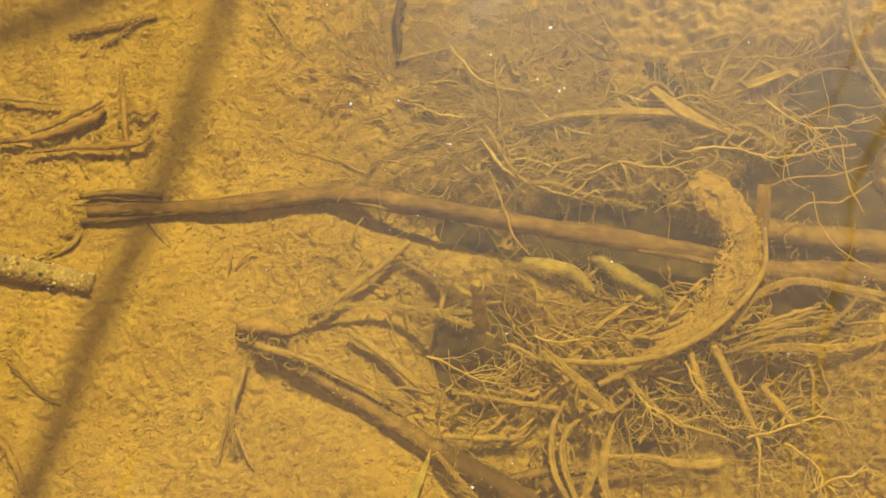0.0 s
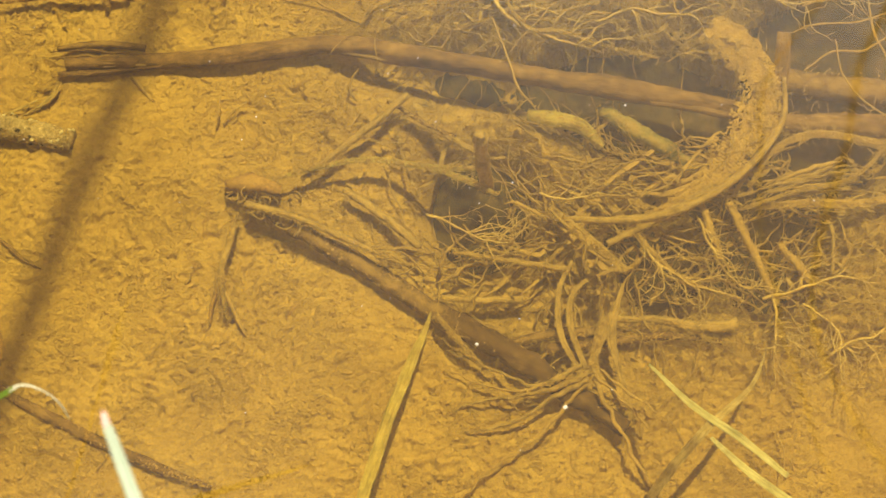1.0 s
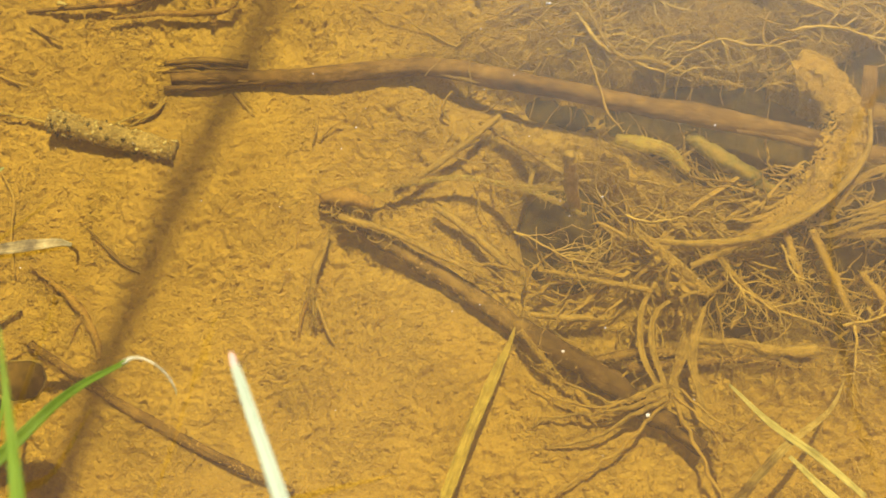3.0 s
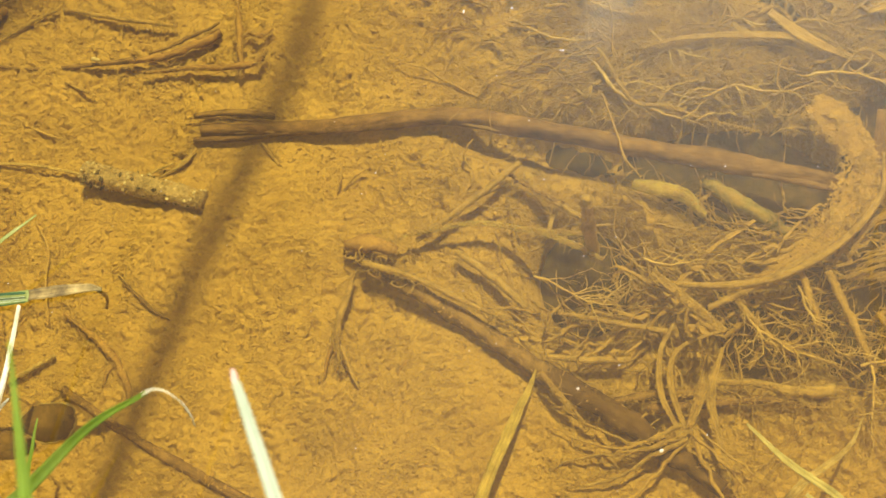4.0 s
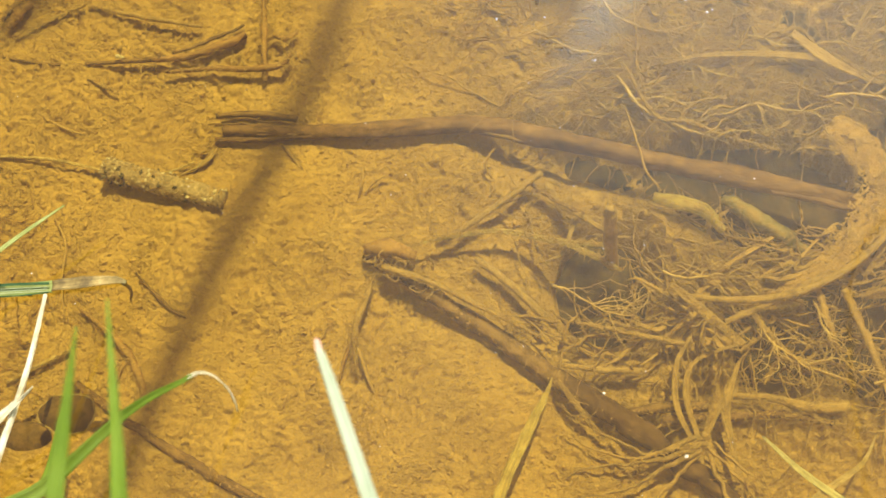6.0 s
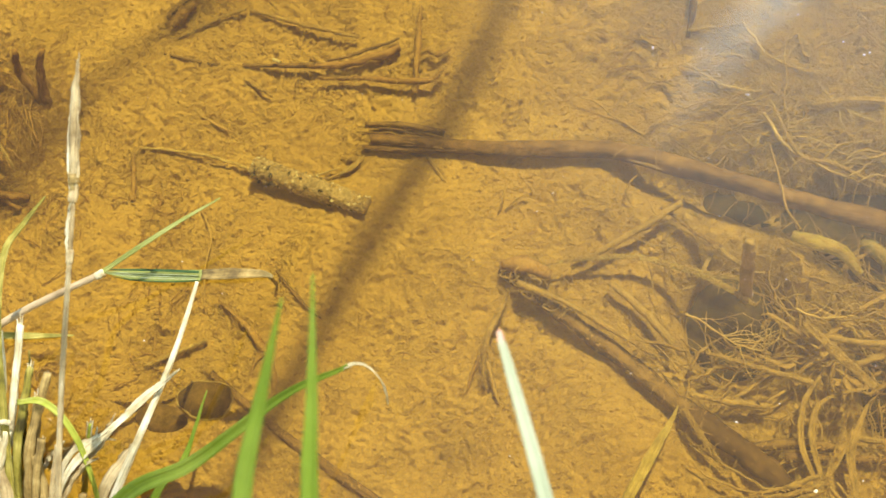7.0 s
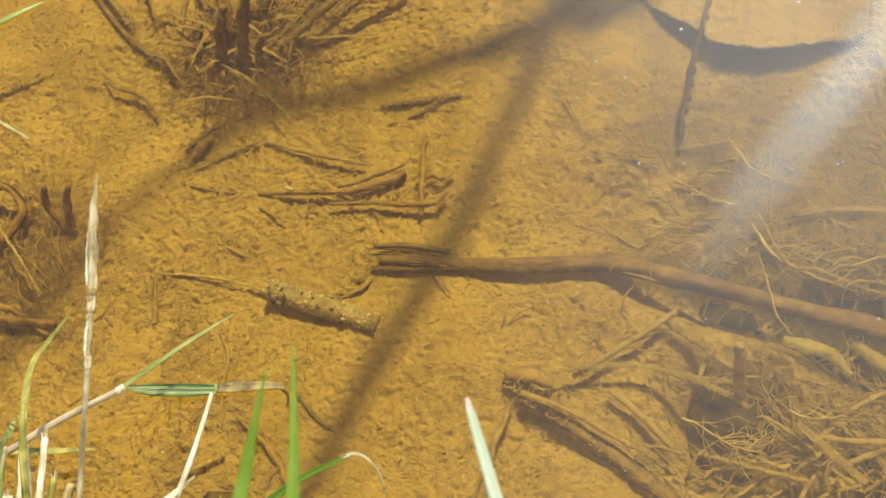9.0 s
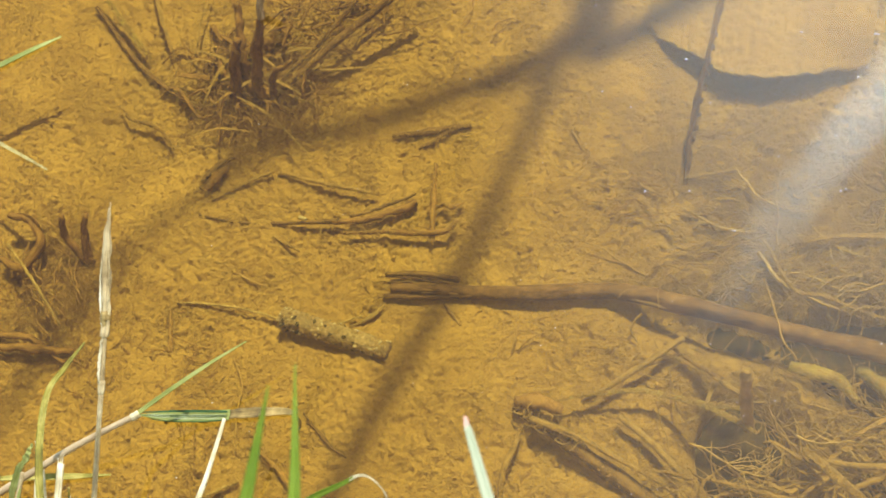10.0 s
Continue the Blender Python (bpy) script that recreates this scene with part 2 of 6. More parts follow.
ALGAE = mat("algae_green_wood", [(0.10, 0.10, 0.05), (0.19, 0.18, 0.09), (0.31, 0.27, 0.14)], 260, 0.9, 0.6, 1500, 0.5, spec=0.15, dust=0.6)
CASE = mat("case_grit", [(0.18, 0.14, 0.095), (0.31, 0.25, 0.175), (0.44, 0.36, 0.265)], 420, 0.85, 0.6, 1500, 0.5, spec=0.3)
CASE_PALE = mat("pale_sand_grain", [(0.34, 0.30, 0.23), (0.45, 0.41, 0.33), (0.56, 0.52, 0.44)], 420, 0.7, 0.3, 1500, 0.3, spec=0.4)
CASE_DARK = mat("dark_grain", [(0.03, 0.025, 0.02), (0.06, 0.05, 0.035), (0.12, 0.09, 0.06)], 420, 0.7, 0.3, 1500, 0.3, spec=0.4)
GREEN = mat("green_grass", [(0.10, 0.165, 0.010), (0.175, 0.255, 0.018), (0.26, 0.34, 0.04)], 40, 0.45, 0.5, 1200, 0.3, (22, 20), spec=0.2, through_light=0.3)
GREEN_PALE = mat("grey_green_leaf", [(0.15, 0.17, 0.035), (0.28, 0.30, 0.075), (0.42, 0.43, 0.14)], 60, 0.5, 0.5, 1200, 0.4, (24, 20), spec=0.2, through_light=0.2)
LEAF_RIB = mat("pale_green_rib", [(0.30, 0.34, 0.16), (0.44, 0.48, 0.28), (0.56, 0.58, 0.38)], 120, 0.5, 0.3, 1200, 0.2, spec=0.2)
GREEN_DARK = mat("dark_green_fold", [(0.015, 0.05, 0.012), (0.03, 0.08, 0.02), (0.05, 0.12, 0.03)], 60, 0.5, 0.4, 1200, 0.3, (24, 20), spec=0.2)
WHITE_LEAF = mat("bleached_leaf", [(0.32, 0.36, 0.21), (0.41, 0.44, 0.28), (0.50, 0.51, 0.36)], 50, 0.5, 0.4, 1200, 0.2, (20, 16), spec=0.2, through_light=0.25)
RED_TIP = mat("withered_reddish_tip", [(0.34, 0.16, 0.11), (0.46, 0.25, 0.18), (0.55, 0.36, 0.27)], 200, 0.6, 0.4, 1200, 0.3, spec=0.2)
DRY = mat("dry_straw", [(0.24, 0.165, 0.065), (0.44, 0.33, 0.15), (0.64, 0.52, 0.28)], 160, 0.6, 0.8, 1200, 0.5, (20, 60), spec=0.35)
DRY_PALE = mat("pale_dry_stem", [(0.34, 0.26, 0.11), (0.60, 0.52, 0.30), (0.80, 0.73, 0.51)], 140, 0.5, 0.7, 1200, 0.4, (18, 60), spec=0.4)
DRY_BROWN = mat("brown_dead_leaf", [(0.10, 0.064, 0.018), (0.26, 0.175, 0.05), (0.44, 0.32, 0.11)], 200, 0.75, 0.5, 1200, 0.4, (18, 60), spec=0.3)
PINK_STEM = mat("pinkish_stem", [(0.25, 0.175, 0.085), (0.39, 0.285, 0.15), (0.50, 0.39, 0.22)], 90, 0.5, 0.4, 1200, 0.25, (16, 40), spec=0.4)
OLIVE = mat("olive_leaf", [(0.04, 0.032, 0.008), (0.23, 0.195, 0.03), (0.44, 0.37, 0.09)], 130, 0.5, 0.5, 1200, 0.4, (16, 60), spec=0.2)
LIME = mat("yellow_green_leaf", [(0.20, 0.23, 0.02), (0.33, 0.36, 0.04), (0.48, 0.46, 0.12)], 120, 0.5, 0.5, 1200, 0.3, (16, 60), spec=0.2, through_light=0.2)
PALE_SPECK = mat("pale_floating_bit", [(0.42, 0.34, 0.2), (0.55, 0.46, 0.3), (0.66, 0.58, 0.42)], 500, 0.5, 0.3, 2000, 0.3, spec=0.5)

# kept near black so that the deep shade of the hollows is in the colour
MUD_SHADE = mat("mud_with_hollow_shade", [(0.030, 0.026, 0.014), (0.058, 0.046, 0.024), (0.105, 0.078, 0.038)], 160, 0.9, 0.6, 900, 0.4, spec=0.1)


def vary_by_piece(m, dark, light):
    """Every loose piece of a joined mesh gets its own shade."""
    t = m.node_tree
    bsdf = t.nodes["Principled BSDF"]
    geo = t.nodes.new("ShaderNodeNewGeometry")
    ramp = t.nodes.new("ShaderNodeValToRGB")
    ramp.color_ramp.elements[0].color, ramp.color_ramp.elements[1].color = (*dark, 1), (*light, 1)
    t.links.new(geo.outputs["Random Per Island"], ramp.inputs[0])
    t.links.new(ramp.outputs[0], bsdf.inputs["Base Color"])
    return m


THREAD = vary_by_piece(mat("silted_thread", [(0.3, 0.2, 0.1), (0.5, 0.38, 0.2)], 300, 0.95, 0.3, 1800, 0.3, spec=0.1), (0.21, 0.148, 0.062), (0.40, 0.30, 0.138))
CRUMB_MIX = vary_by_piece(mat("mixed_silt_crumb", [(0.2, 0.13, 0.055), (0.4, 0.28, 0.12)], 300, 0.95, 0.5, 1800, 0.4, spec=0.1), (0.30, 0.21, 0.083), (0.42, 0.30, 0.118))


def bubble_material():
    m = bpy.data.materials.new("bubble_film")
    m.use_nodes = True
    b = m.node_tree.nodes["Principled BSDF"]
    b.inputs["Base Color"].default_value = (0.55, 0.50, 0.40, 1)
    b.inputs["Roughness"].default_value = 0.16
    b.inputs["Specular IOR Level"].default_value = 1.0
    return m


BUBBLE = bubble_material()


def water_material():
    """Tea-brown water that mirrors the sky. For the fine silt hung in it, the sheet itself scatters some of the sun's
    light up and down, a veil laid over the bed.
    """
    m = bpy.data.materials.new("brown_pond_water")
    m.use_nodes = True
    t = m.node_tree
    t.nodes.clear()
    out = t.nodes.new("ShaderNodeOutputMaterial")
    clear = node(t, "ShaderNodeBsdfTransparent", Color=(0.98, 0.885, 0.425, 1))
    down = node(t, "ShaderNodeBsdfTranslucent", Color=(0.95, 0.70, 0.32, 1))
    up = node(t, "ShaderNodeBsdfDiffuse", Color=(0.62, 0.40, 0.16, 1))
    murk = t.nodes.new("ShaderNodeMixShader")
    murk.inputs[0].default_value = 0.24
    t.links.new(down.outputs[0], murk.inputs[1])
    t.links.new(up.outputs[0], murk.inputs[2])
    # the veil varies in faint drifts
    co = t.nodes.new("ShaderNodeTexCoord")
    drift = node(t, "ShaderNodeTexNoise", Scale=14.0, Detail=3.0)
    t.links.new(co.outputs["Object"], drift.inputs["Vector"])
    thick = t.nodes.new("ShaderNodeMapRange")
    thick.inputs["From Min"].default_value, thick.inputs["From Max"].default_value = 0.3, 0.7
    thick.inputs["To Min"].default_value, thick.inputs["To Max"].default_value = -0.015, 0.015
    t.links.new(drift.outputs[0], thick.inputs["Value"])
    # the veil put into the sheet thickens along x, softening contrast over the root mat
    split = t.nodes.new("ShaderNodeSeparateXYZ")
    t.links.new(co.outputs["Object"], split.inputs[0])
    x_veil = t.nodes.new("ShaderNodeMapRange")
    x_veil.inputs["From Min"].default_value, x_veil.inputs["From Max"].default_value = 0.04, 0.18
    x_veil.inputs["To Min"].default_value, x_veil.inputs["To Max"].default_value = 0.095, 0.155
    t.links.new(split.outputs["X"], x_veil.inputs["Value"])
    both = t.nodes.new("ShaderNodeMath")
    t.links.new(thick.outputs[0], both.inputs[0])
    t.links.new(x_veil.outputs[0], both.inputs[1])
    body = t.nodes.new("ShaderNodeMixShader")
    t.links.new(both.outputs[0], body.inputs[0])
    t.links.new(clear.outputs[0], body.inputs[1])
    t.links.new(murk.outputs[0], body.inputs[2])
    gloss = node(t, "ShaderNodeBsdfGlossy", Color=(1, 1, 1, 1), Roughness=0.03)
    fres = node(t, "ShaderNodeFresnel", IOR=1.7)
    mix = t.nodes.new("ShaderNodeMixShader")
    rip = node(t, "ShaderNodeTexNoise", Scale=18.0, Detail=2.0)
    t.links.new(co.outputs["Object"], rip.inputs["Vector"])
    b = node(t, "ShaderNodeBump", Strength=0.05, Distance=0.004)
    t.links.new(rip.outputs[0], b.inputs["Height"])
    t.links.new(b.outputs[0], gloss.inputs["Normal"])
    t.links.new(fres.outputs[0], mix.inputs[0])
    t.links.new(body.outputs[0], mix.inputs[1])
    t.links.new(gloss.outputs[0], mix.inputs[2])
    t.links.new(mix.outputs[0], out.inputs[0])
    return m


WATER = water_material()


# ---- building helpers ----
def finish(name, bm, material, smooth=True):
    me = bpy.data.meshes.new(name)
    bm.to_mesh(me)
    bm.free()
    me.materials.append(material)
    if smooth:
        me.polygons.foreach_set("use_smooth", [True] * len(me.polygons))
    return new(name, me)


def part(name, bm, material, parent, label=""):
    ob = finish(name, bm, material)
    ob.parent = parent
    return tagged(ob, label)


def single(name, bm, material, label, category, group="", kind=""):
    return tagged(finish(name, bm, material), label, category, group, kind)


def thing(name, label, category, group="", kind=""):
    return tagged(new(name), label, category, group, kind)


def bed0(x, y):
    """Slope of the pond bed, metres."""
    return -0.106 * min(max(x, -0.25), 0.28) + 0.12 * min(max(y, -0.2), 0.2)


def P(points):
    """Millimetres in plan and millimetres above the bed, to world places."""
    return [Vector((x / 1000, y / 1000, bed0(x / 1000, y / 1000) + h / 1000)) for x, y, h in points]


def W(points):
    """Millimetres, with true height."""
    return [Vector((x / 1000, y / 1000, z / 1000)) for x, y, z in points]


def smooth_line(pts, steps):
    """A curve through the points, evenly sampled."""
    out = []
    n = len(pts)
    per = max(2, steps // max(1, n - 1))
    for k in range(n - 1):
        a, b = pts[k], pts[k + 1]
        p0 = pts[k - 1] if k else a * 2 - b
        p3 = pts[k + 2] if k + 2 < n else b * 2 - a
        for j in range(per):
            u = j / per
            out.append(0.5 * ((2 * a) + (b - p0) * u + (2 * p0 - 5 * a + 4 * b - p3) * u * u + (3 * a - p0 - 3 * b + p3) * u ** 3))
    out.append(pts[-1].copy())
    return out


def sweep(bm, pts, section, steps=24, up=(0, 0, 1), caps=True, jag=0.0):
    """Sweeps section(s), a ring of (side, up) offsets in metres for s from 0 to 1, along a smooth line."""
    line = smooth_line(pts, steps)
    if jag:
        base, span = pts[0] * 700, 330
        line = [p + Vector((noise.noise(base + p * span), noise.noise(base + p * span + Vector((9, 0, 0))), 0.6 * noise.noise(base + p * span + Vector((0, 9, 0))))) * jag for p in line]
    uvl = bm.loops.layers.uv.verify()
    rings, up, run, lengths = [], Vector(up), 0.0, []
    last = None
    for k, p in enumerate(line):
        tan = (line[min(k + 1, len(line) - 1)] - line[max(k - 1, 0)]).normalized()
        side = tan.cross(up)
        if side.length < 0.2:
            side = tan.cross(Vector((0.3, 1, 0.1)))
        side.normalize()
        if last is not None and side.dot(last) < 0:
            side.negate()
        last = side
        nor = side.cross(tan)
        if k:
            run += (p - line[k - 1]).length
        lengths.append(run)
        rings.append([bm.verts.new(p + side * a + nor * b) for a, b in section(k / (len(line) - 1))])
    n = len(rings[0])
    for k in range(len(rings) - 1):
        for j in range(n):
            f = bm.faces.new((rings[k][j], rings[k][(j + 1) % n], rings[k + 1][(j + 1) % n], rings[k + 1][j]))
            us = (j / n, (j + 1) / n, (j + 1) / n, j / n)
            vs = (lengths[k], lengths[k], lengths[k + 1], lengths[k + 1])
            for loop, u, v in zip(f.loops, us, vs):
                loop[uvl].uv = (u, v)
    if caps and n > 2:
        bm.faces.new(rings[0][::-1])
        bm.faces.new(rings[-1])
    return bm


def radius(radii, s):
    x = s * (len(radii) - 1)
    k = min(int(x), len(radii) - 2)
    return (radii[k] + (radii[k + 1] - radii[k]) * (x - k)) / 1000


def tube(pts, radii, sides=8, steps=24, rough=0.12, bm=None, seed=0.0, jag=0.0):
    """A round stem; radii in millimetres."""
    bm = bm or bmesh.new()
    base = pts[0]

    def section(s):
        r = radius(radii, s)
        ring = []
        for j in range(sides):
            a = 2 * math.pi * j / sides
            w = 1 + rough * noise.noise(Vector((math.cos(a) * 1.3, math.sin(a) * 1.3, s * 9 + base.x * 777 + base.y * 333 + seed)))
            ring.append((r * w * math.cos(a), r * w * math.sin(a)))
        return ring

    return sweep(bm, pts, section, steps, jag=jag)


def blade(pts, widths, fold=0.25, thick=0.25, steps=24, up=(0, 0, 1), twist=0.0, ripple=0.0, bm=None, ragged=0.0):
    """A leaf blade with a folded section; widths in millimetres across, fold as part of the half width."""
    bm = bm or bmesh.new()
    base = pts[0]

    def section(s):
        w, t = radius(widths, s) / 2, thick / 2000
        turn = radians(twist) * s
        worn = [1 + ragged * (noise.noise(Vector((s * 34, k * 7.3, base.y * 900))) - 0.2) + ragged * 0.7 * noise.noise(Vector((s * 90, k * 7.3, 5))) for k in (0, 1)]
        ring = []
        for a, b in ((-1, 0), (-0.5, 0.55), (0, 1), (0.5, 0.55), (1, 0)):
            ring.append((a * w, -b * fold * w + t))
        for a, b in ((1, 0), (0.5, 0.55), (0, 1), (-0.5, 0.55), (-1, 0)):
            ring.append((a * w * 0.98, -b * fold * w - t))
        if ripple:
            k = ripple / 1000
            ring = [(a, b + k * noise.noise(Vector((a * 300, s * 11, base.x * 500)))) for a, b in ring]
        if ragged:
            ring = [(a * worn[a > 0], b) for a, b in ring]
        c, d = math.cos(turn), math.sin(turn)
        return [(a * c - b * d, a * d + b * c) for a, b in ring]

    return sweep(bm, pts, section, steps, up)


HOLLOWS = ((137, -14, 8), (150, -16, 7), (160, -21, 5), (185, -11, 8), (195, -20, 8), (186, -32, 5), (168, -41, 4), (102, -39, 7), (159, -41, 4), (199, -6, 9), (104, -44, 10), (134, -14, 7), (145, -17, 7), (192, -10, 9), (188, -30, 8), (202, 20, 9), (168, -40, 5), (157, 40, 7), (106, -10, 5), (118, -12, 5), (94, -7, 4), (158, 27, 5), (157, 3, 4))


def in_hollow(x, y, wide=1.0):
    return any((x - a) ** 2 + (y - b) ** 2 < r * r * wide for a, b, r in HOLLOWS)


def strands(rng, count, centre, spread, heading, fan, length, r, heights, wiggle=0.5, sides=4, segs=10, dip=0.0):
    """Many thin roots as one mesh: plan millimetres, heading and fan in degrees, heights above the bed from low to high."""
    vs, fs = [], []
    for _ in range(count):
        x = centre[0] + rng.gauss(0, spread[0])
        y = centre[1] + rng.gauss(0, spread[1])
        h = rng.uniform(*heights)
        a = radians(heading + rng.gauss(0, fan))
        ln = length * rng.uniform(0.4, 1.4)
        if any(in_hollow(x + ln * s * math.cos(a), y + ln * s * math.sin(a)) for s in (0, 0.25, 0.5, 0.75, 1)) and rng.random() < 0.9:
            continue
        rise = rng.gauss(0, 0.12) - dip
        turn = rng.gauss(0, wiggle) / segs
        wob = rng.uniform(0, 6.28)
        rr = r * rng.uniform(0.5, 1.5)
        step = ln / segs
        base = len(vs)
        for k in range(segs + 1):
            s = k / segs
            z = bed0(x / 1000, y / 1000) * 1000 + max(h, 0.2 - 6 * (x > 100))
            rad = rr * (1 - 0.65 * s)
            ca, sa = math.cos(a), math.sin(a)
            for j in range(sides):
                b = 2 * math.pi * j / sides
                o, v = rad * math.cos(b), rad * math.sin(b)
                vs.append(((x - sa * o) / 1000, (y + ca * o) / 1000, (z + v) / 1000))
            a += turn + rng.gauss(0, wiggle * 0.35) + 0.15 * math.sin(wob + k)
            h += rise * step + rng.gauss(0, 0.25)
            x += ca * step
            y += sa * step
        for k in range(segs):
            for j in range(sides):
                p, q = base + k * sides + j, base + k * sides + (j + 1) % sides
                fs.append((p, q, q + sides, p + sides))
    return vs, fs


def stuff(name, vs, fs, material, label, category):
    me = bpy.data.meshes.new(name)
    me.from_pydata(vs, [], fs)
    me.materials.append(material)
    me.polygons.foreach_set("use_smooth", [True] * len(me.polygons))
    return tagged(new(name, me), label, category, kind="stuff")


def pebbles(rng, places, low, high, stretch=1.0, flat=0.7):
    """Rough little lumps at the given places (array of world places) as one vertex list and face list; sizes in metres."""
    ico = bmesh.new()
    bmesh.ops.create_icosphere(ico, subdivisions=1, radius=1)
    base = np.array([v.co[:] for v in ico.verts])
    tris = np.array([[v.index for v in f.verts] for f in ico.faces])
    ico.free()
    n = len(places)
    size = rng.uniform(low, high, n)
    v = base[None] * size[:, None, None] * rng.uniform(0.65, 1.3, (n, len(base), 1))
    v[:, :, 0] *= rng.uniform(1.0, 1.0 + stretch, n)[:, None]
    v[:, :, 2] *= flat
    a = rng.normal(0.4, 0.9, n)
    c, d = np.cos(a)[:, None], np.sin(a)[:, None]
    x, y = v[:, :, 0] * c - v[:, :, 1] * d, v[:, :, 0] * d + v[:, :, 1] * c
    v = np.stack([x, y, v[:, :, 2]], -1) + np.asarray(places)[:, None]
    f = tris[None] + (np.arange(n) * len(base))[:, None, None]
    return v.reshape(-1, 3).tolist(), f.reshape(-1, 3).tolist()


def pebble_part(name, vs, fs, material, parent, label=""):
    me = bpy.data.meshes.new(name)
    me.from_pydata(vs, [], fs)
    me.materials.append(material)
    ob = new(name, me)
    ob.parent = parent
    return tagged(ob, label, kind="stuff")


# ---- pond bed, bank and land as one sheet ----
def value_noise(x, y, scale, seed):
    """Smooth noise over arrays, about -1 to 1."""
    g = np.random.RandomState(seed).uniform(-1, 1, (257, 257))
    u, v = x * scale + 1000.37, y * scale + 1000.71
    i, j = np.floor(u).astype(int), np.floor(v).astype(int)
    a, b = u - i, v - j
    a, b = a * a * (3 - 2 * a), b * b * (3 - 2 * b)
    i0, j0, i1, j1 = i % 257, j % 257, (i + 1) % 257, (j + 1) % 257
    return (g[i0, j0] * (1 - a) + g[i1, j0] * a) * (1 - b) + (g[i0, j1] * (1 - a) + g[i1, j1] * a) * b


def ramp01(x):
    x = np.clip(x, 0, 1)
    return x * x * (3 - 2 * x)


def axis(lo, hi, step, far):
    mid = list(np.arange(lo, hi, step))
    out, d = [], step
    p = mid[-1]
    while p < far:
        d *= 1.22
        p += d
        out.append(p)
    back, d, p = [], step, lo
    while p > -far:
        d *= 1.22
        p -= d
        back.append(p)
    return np.array(back[::-1] + mid + out)


def relief(X, Y):
    """Height of the bed with its undulation, crumbs, root-mat tufts and hollows."""
    Z = -0.106 * np.clip(X, -0.25, 0.28) + 0.12 * np.clip(Y, -0.2, 0.2)
    near = 1 - ramp01((np.hypot(X, Y) - 0.3) / 0.3)
    Z = Z + near * (0.0022 * value_noise(X, Y, 28, 1) + 0.0012 * value_noise(X, Y, 75, 2))
    wx, wy = X + 0.0025 * value_noise(X, Y, 160, 7), Y + 0.0025 * value_noise(X, Y, 160, 12)
    lumps = np.maximum(value_noise(wx, wy * 1.4, 430, 3), 0) + 0.8 * np.maximum(value_noise(wx, wy * 1.3, 700, 4), 0)
    calm = 0.45 + 0.55 * ramp01(0.5 + 0.9 * value_noise(X, Y, 55, 33))
    Z = Z + near * calm * (0.0009 * lumps + 0.0003 * value_noise(X, Y, 950, 8) + 0.0004 * value_noise(wx, wy, 210, 31))
    mat_mask = ramp01((X - 0.088 - 0.25 * np.abs(Y + 0.02)) / 0.035) * ramp01((Y + 0.088) / 0.014) * near
    tuft = 1 - np.abs(value_noise(X + 0.006 * value_noise(X, Y, 70, 21), Y * 1.6, 130, 22))
    tuft2 = 1 - np.abs(value_noise(X + 0.003 * value_noise(X, Y, 150, 23), Y * 1.5, 300, 24))
    Z = Z + mat_mask * (-0.0005 + 0.003 * value_noise(X, Y, 55, 9) + 0.003 * tuft + 0.0018 * tuft2 + 0.0011 * value_noise(X, Y, 700, 25))
    for cx, cy, rad, deep in ((0.104, -0.044, 0.007, 0.0341), (0.131, -0.014, 0.0055, 0.0264), (0.139, -0.017, 0.006, 0.0264), (0.148, -0.019, 0.006, 0.0248), (0.159, -0.017, 0.005, 0.01), (0.192, -0.011, 0.009, 0.0341), (0.186, -0.004, 0.006, 0.0217), (0.157, 0.003, 0.005, 0.01), (0.158, 0.027, 0.006, 0.012),
                              (0.168, -0.040, 0.005, 0.0248), (0.188, -0.030, 0.008, 0.031), (0.168, -0.038, 0.005, 0.012), (0.148, -0.039, 0.004, 0.008), (0.202, 0.020, 0.01, 0.0279), (0.157, 0.040, 0.009, 0.01),
                              (0.076, -0.0035, 0.004, 0.006), (0.085, -0.005, 0.0045, 0.01), (0.095, -0.0075, 0.005, 0.013), (0.106, -0.010, 0.005, 0.009), (0.118, -0.012, 0.005, 0.011), (0.127, -0.045, 0.004, 0.01), (0.181, -0.049, 0.006, 0.01), (0.1405, -0.0493, 0.006, 0.014), (0.1557, -0.0575, 0.008, 0.016), (0.1699, -0.0518, 0.007, 0.014), (0.1456, -0.0631, 0.006, 0.012), (0.1734, -0.0633, 0.007, 0.013),
                              (0.1374, -0.0135, 0.009, 0.02), (0.1497, -0.0164, 0.008, 0.018), (0.1597, -0.0208, 0.006, 0.012), (0.1848, -0.0108, 0.009, 0.02), (0.1951, -0.0196, 0.009, 0.018), (0.1862, -0.0323, 0.006, 0.016), (0.1681, -0.0413, 0.005, 0.014), (0.1017, -0.0394, 0.0075, 0.02), (0.1587, -0.0409, 0.004, 0.012), (0.1986, -0.0058, 0.01, 0.02)):
        Z = Z - deep * np.exp(-((X - cx) ** 2 + (Y - cy) ** 2) / (2 * rad * rad))
    Z = Z + 0.005 * np.exp(-((X - 0.07) ** 2 + (Y + 0.070) ** 2) / (2 * 0.011 ** 2))
    return Z, near


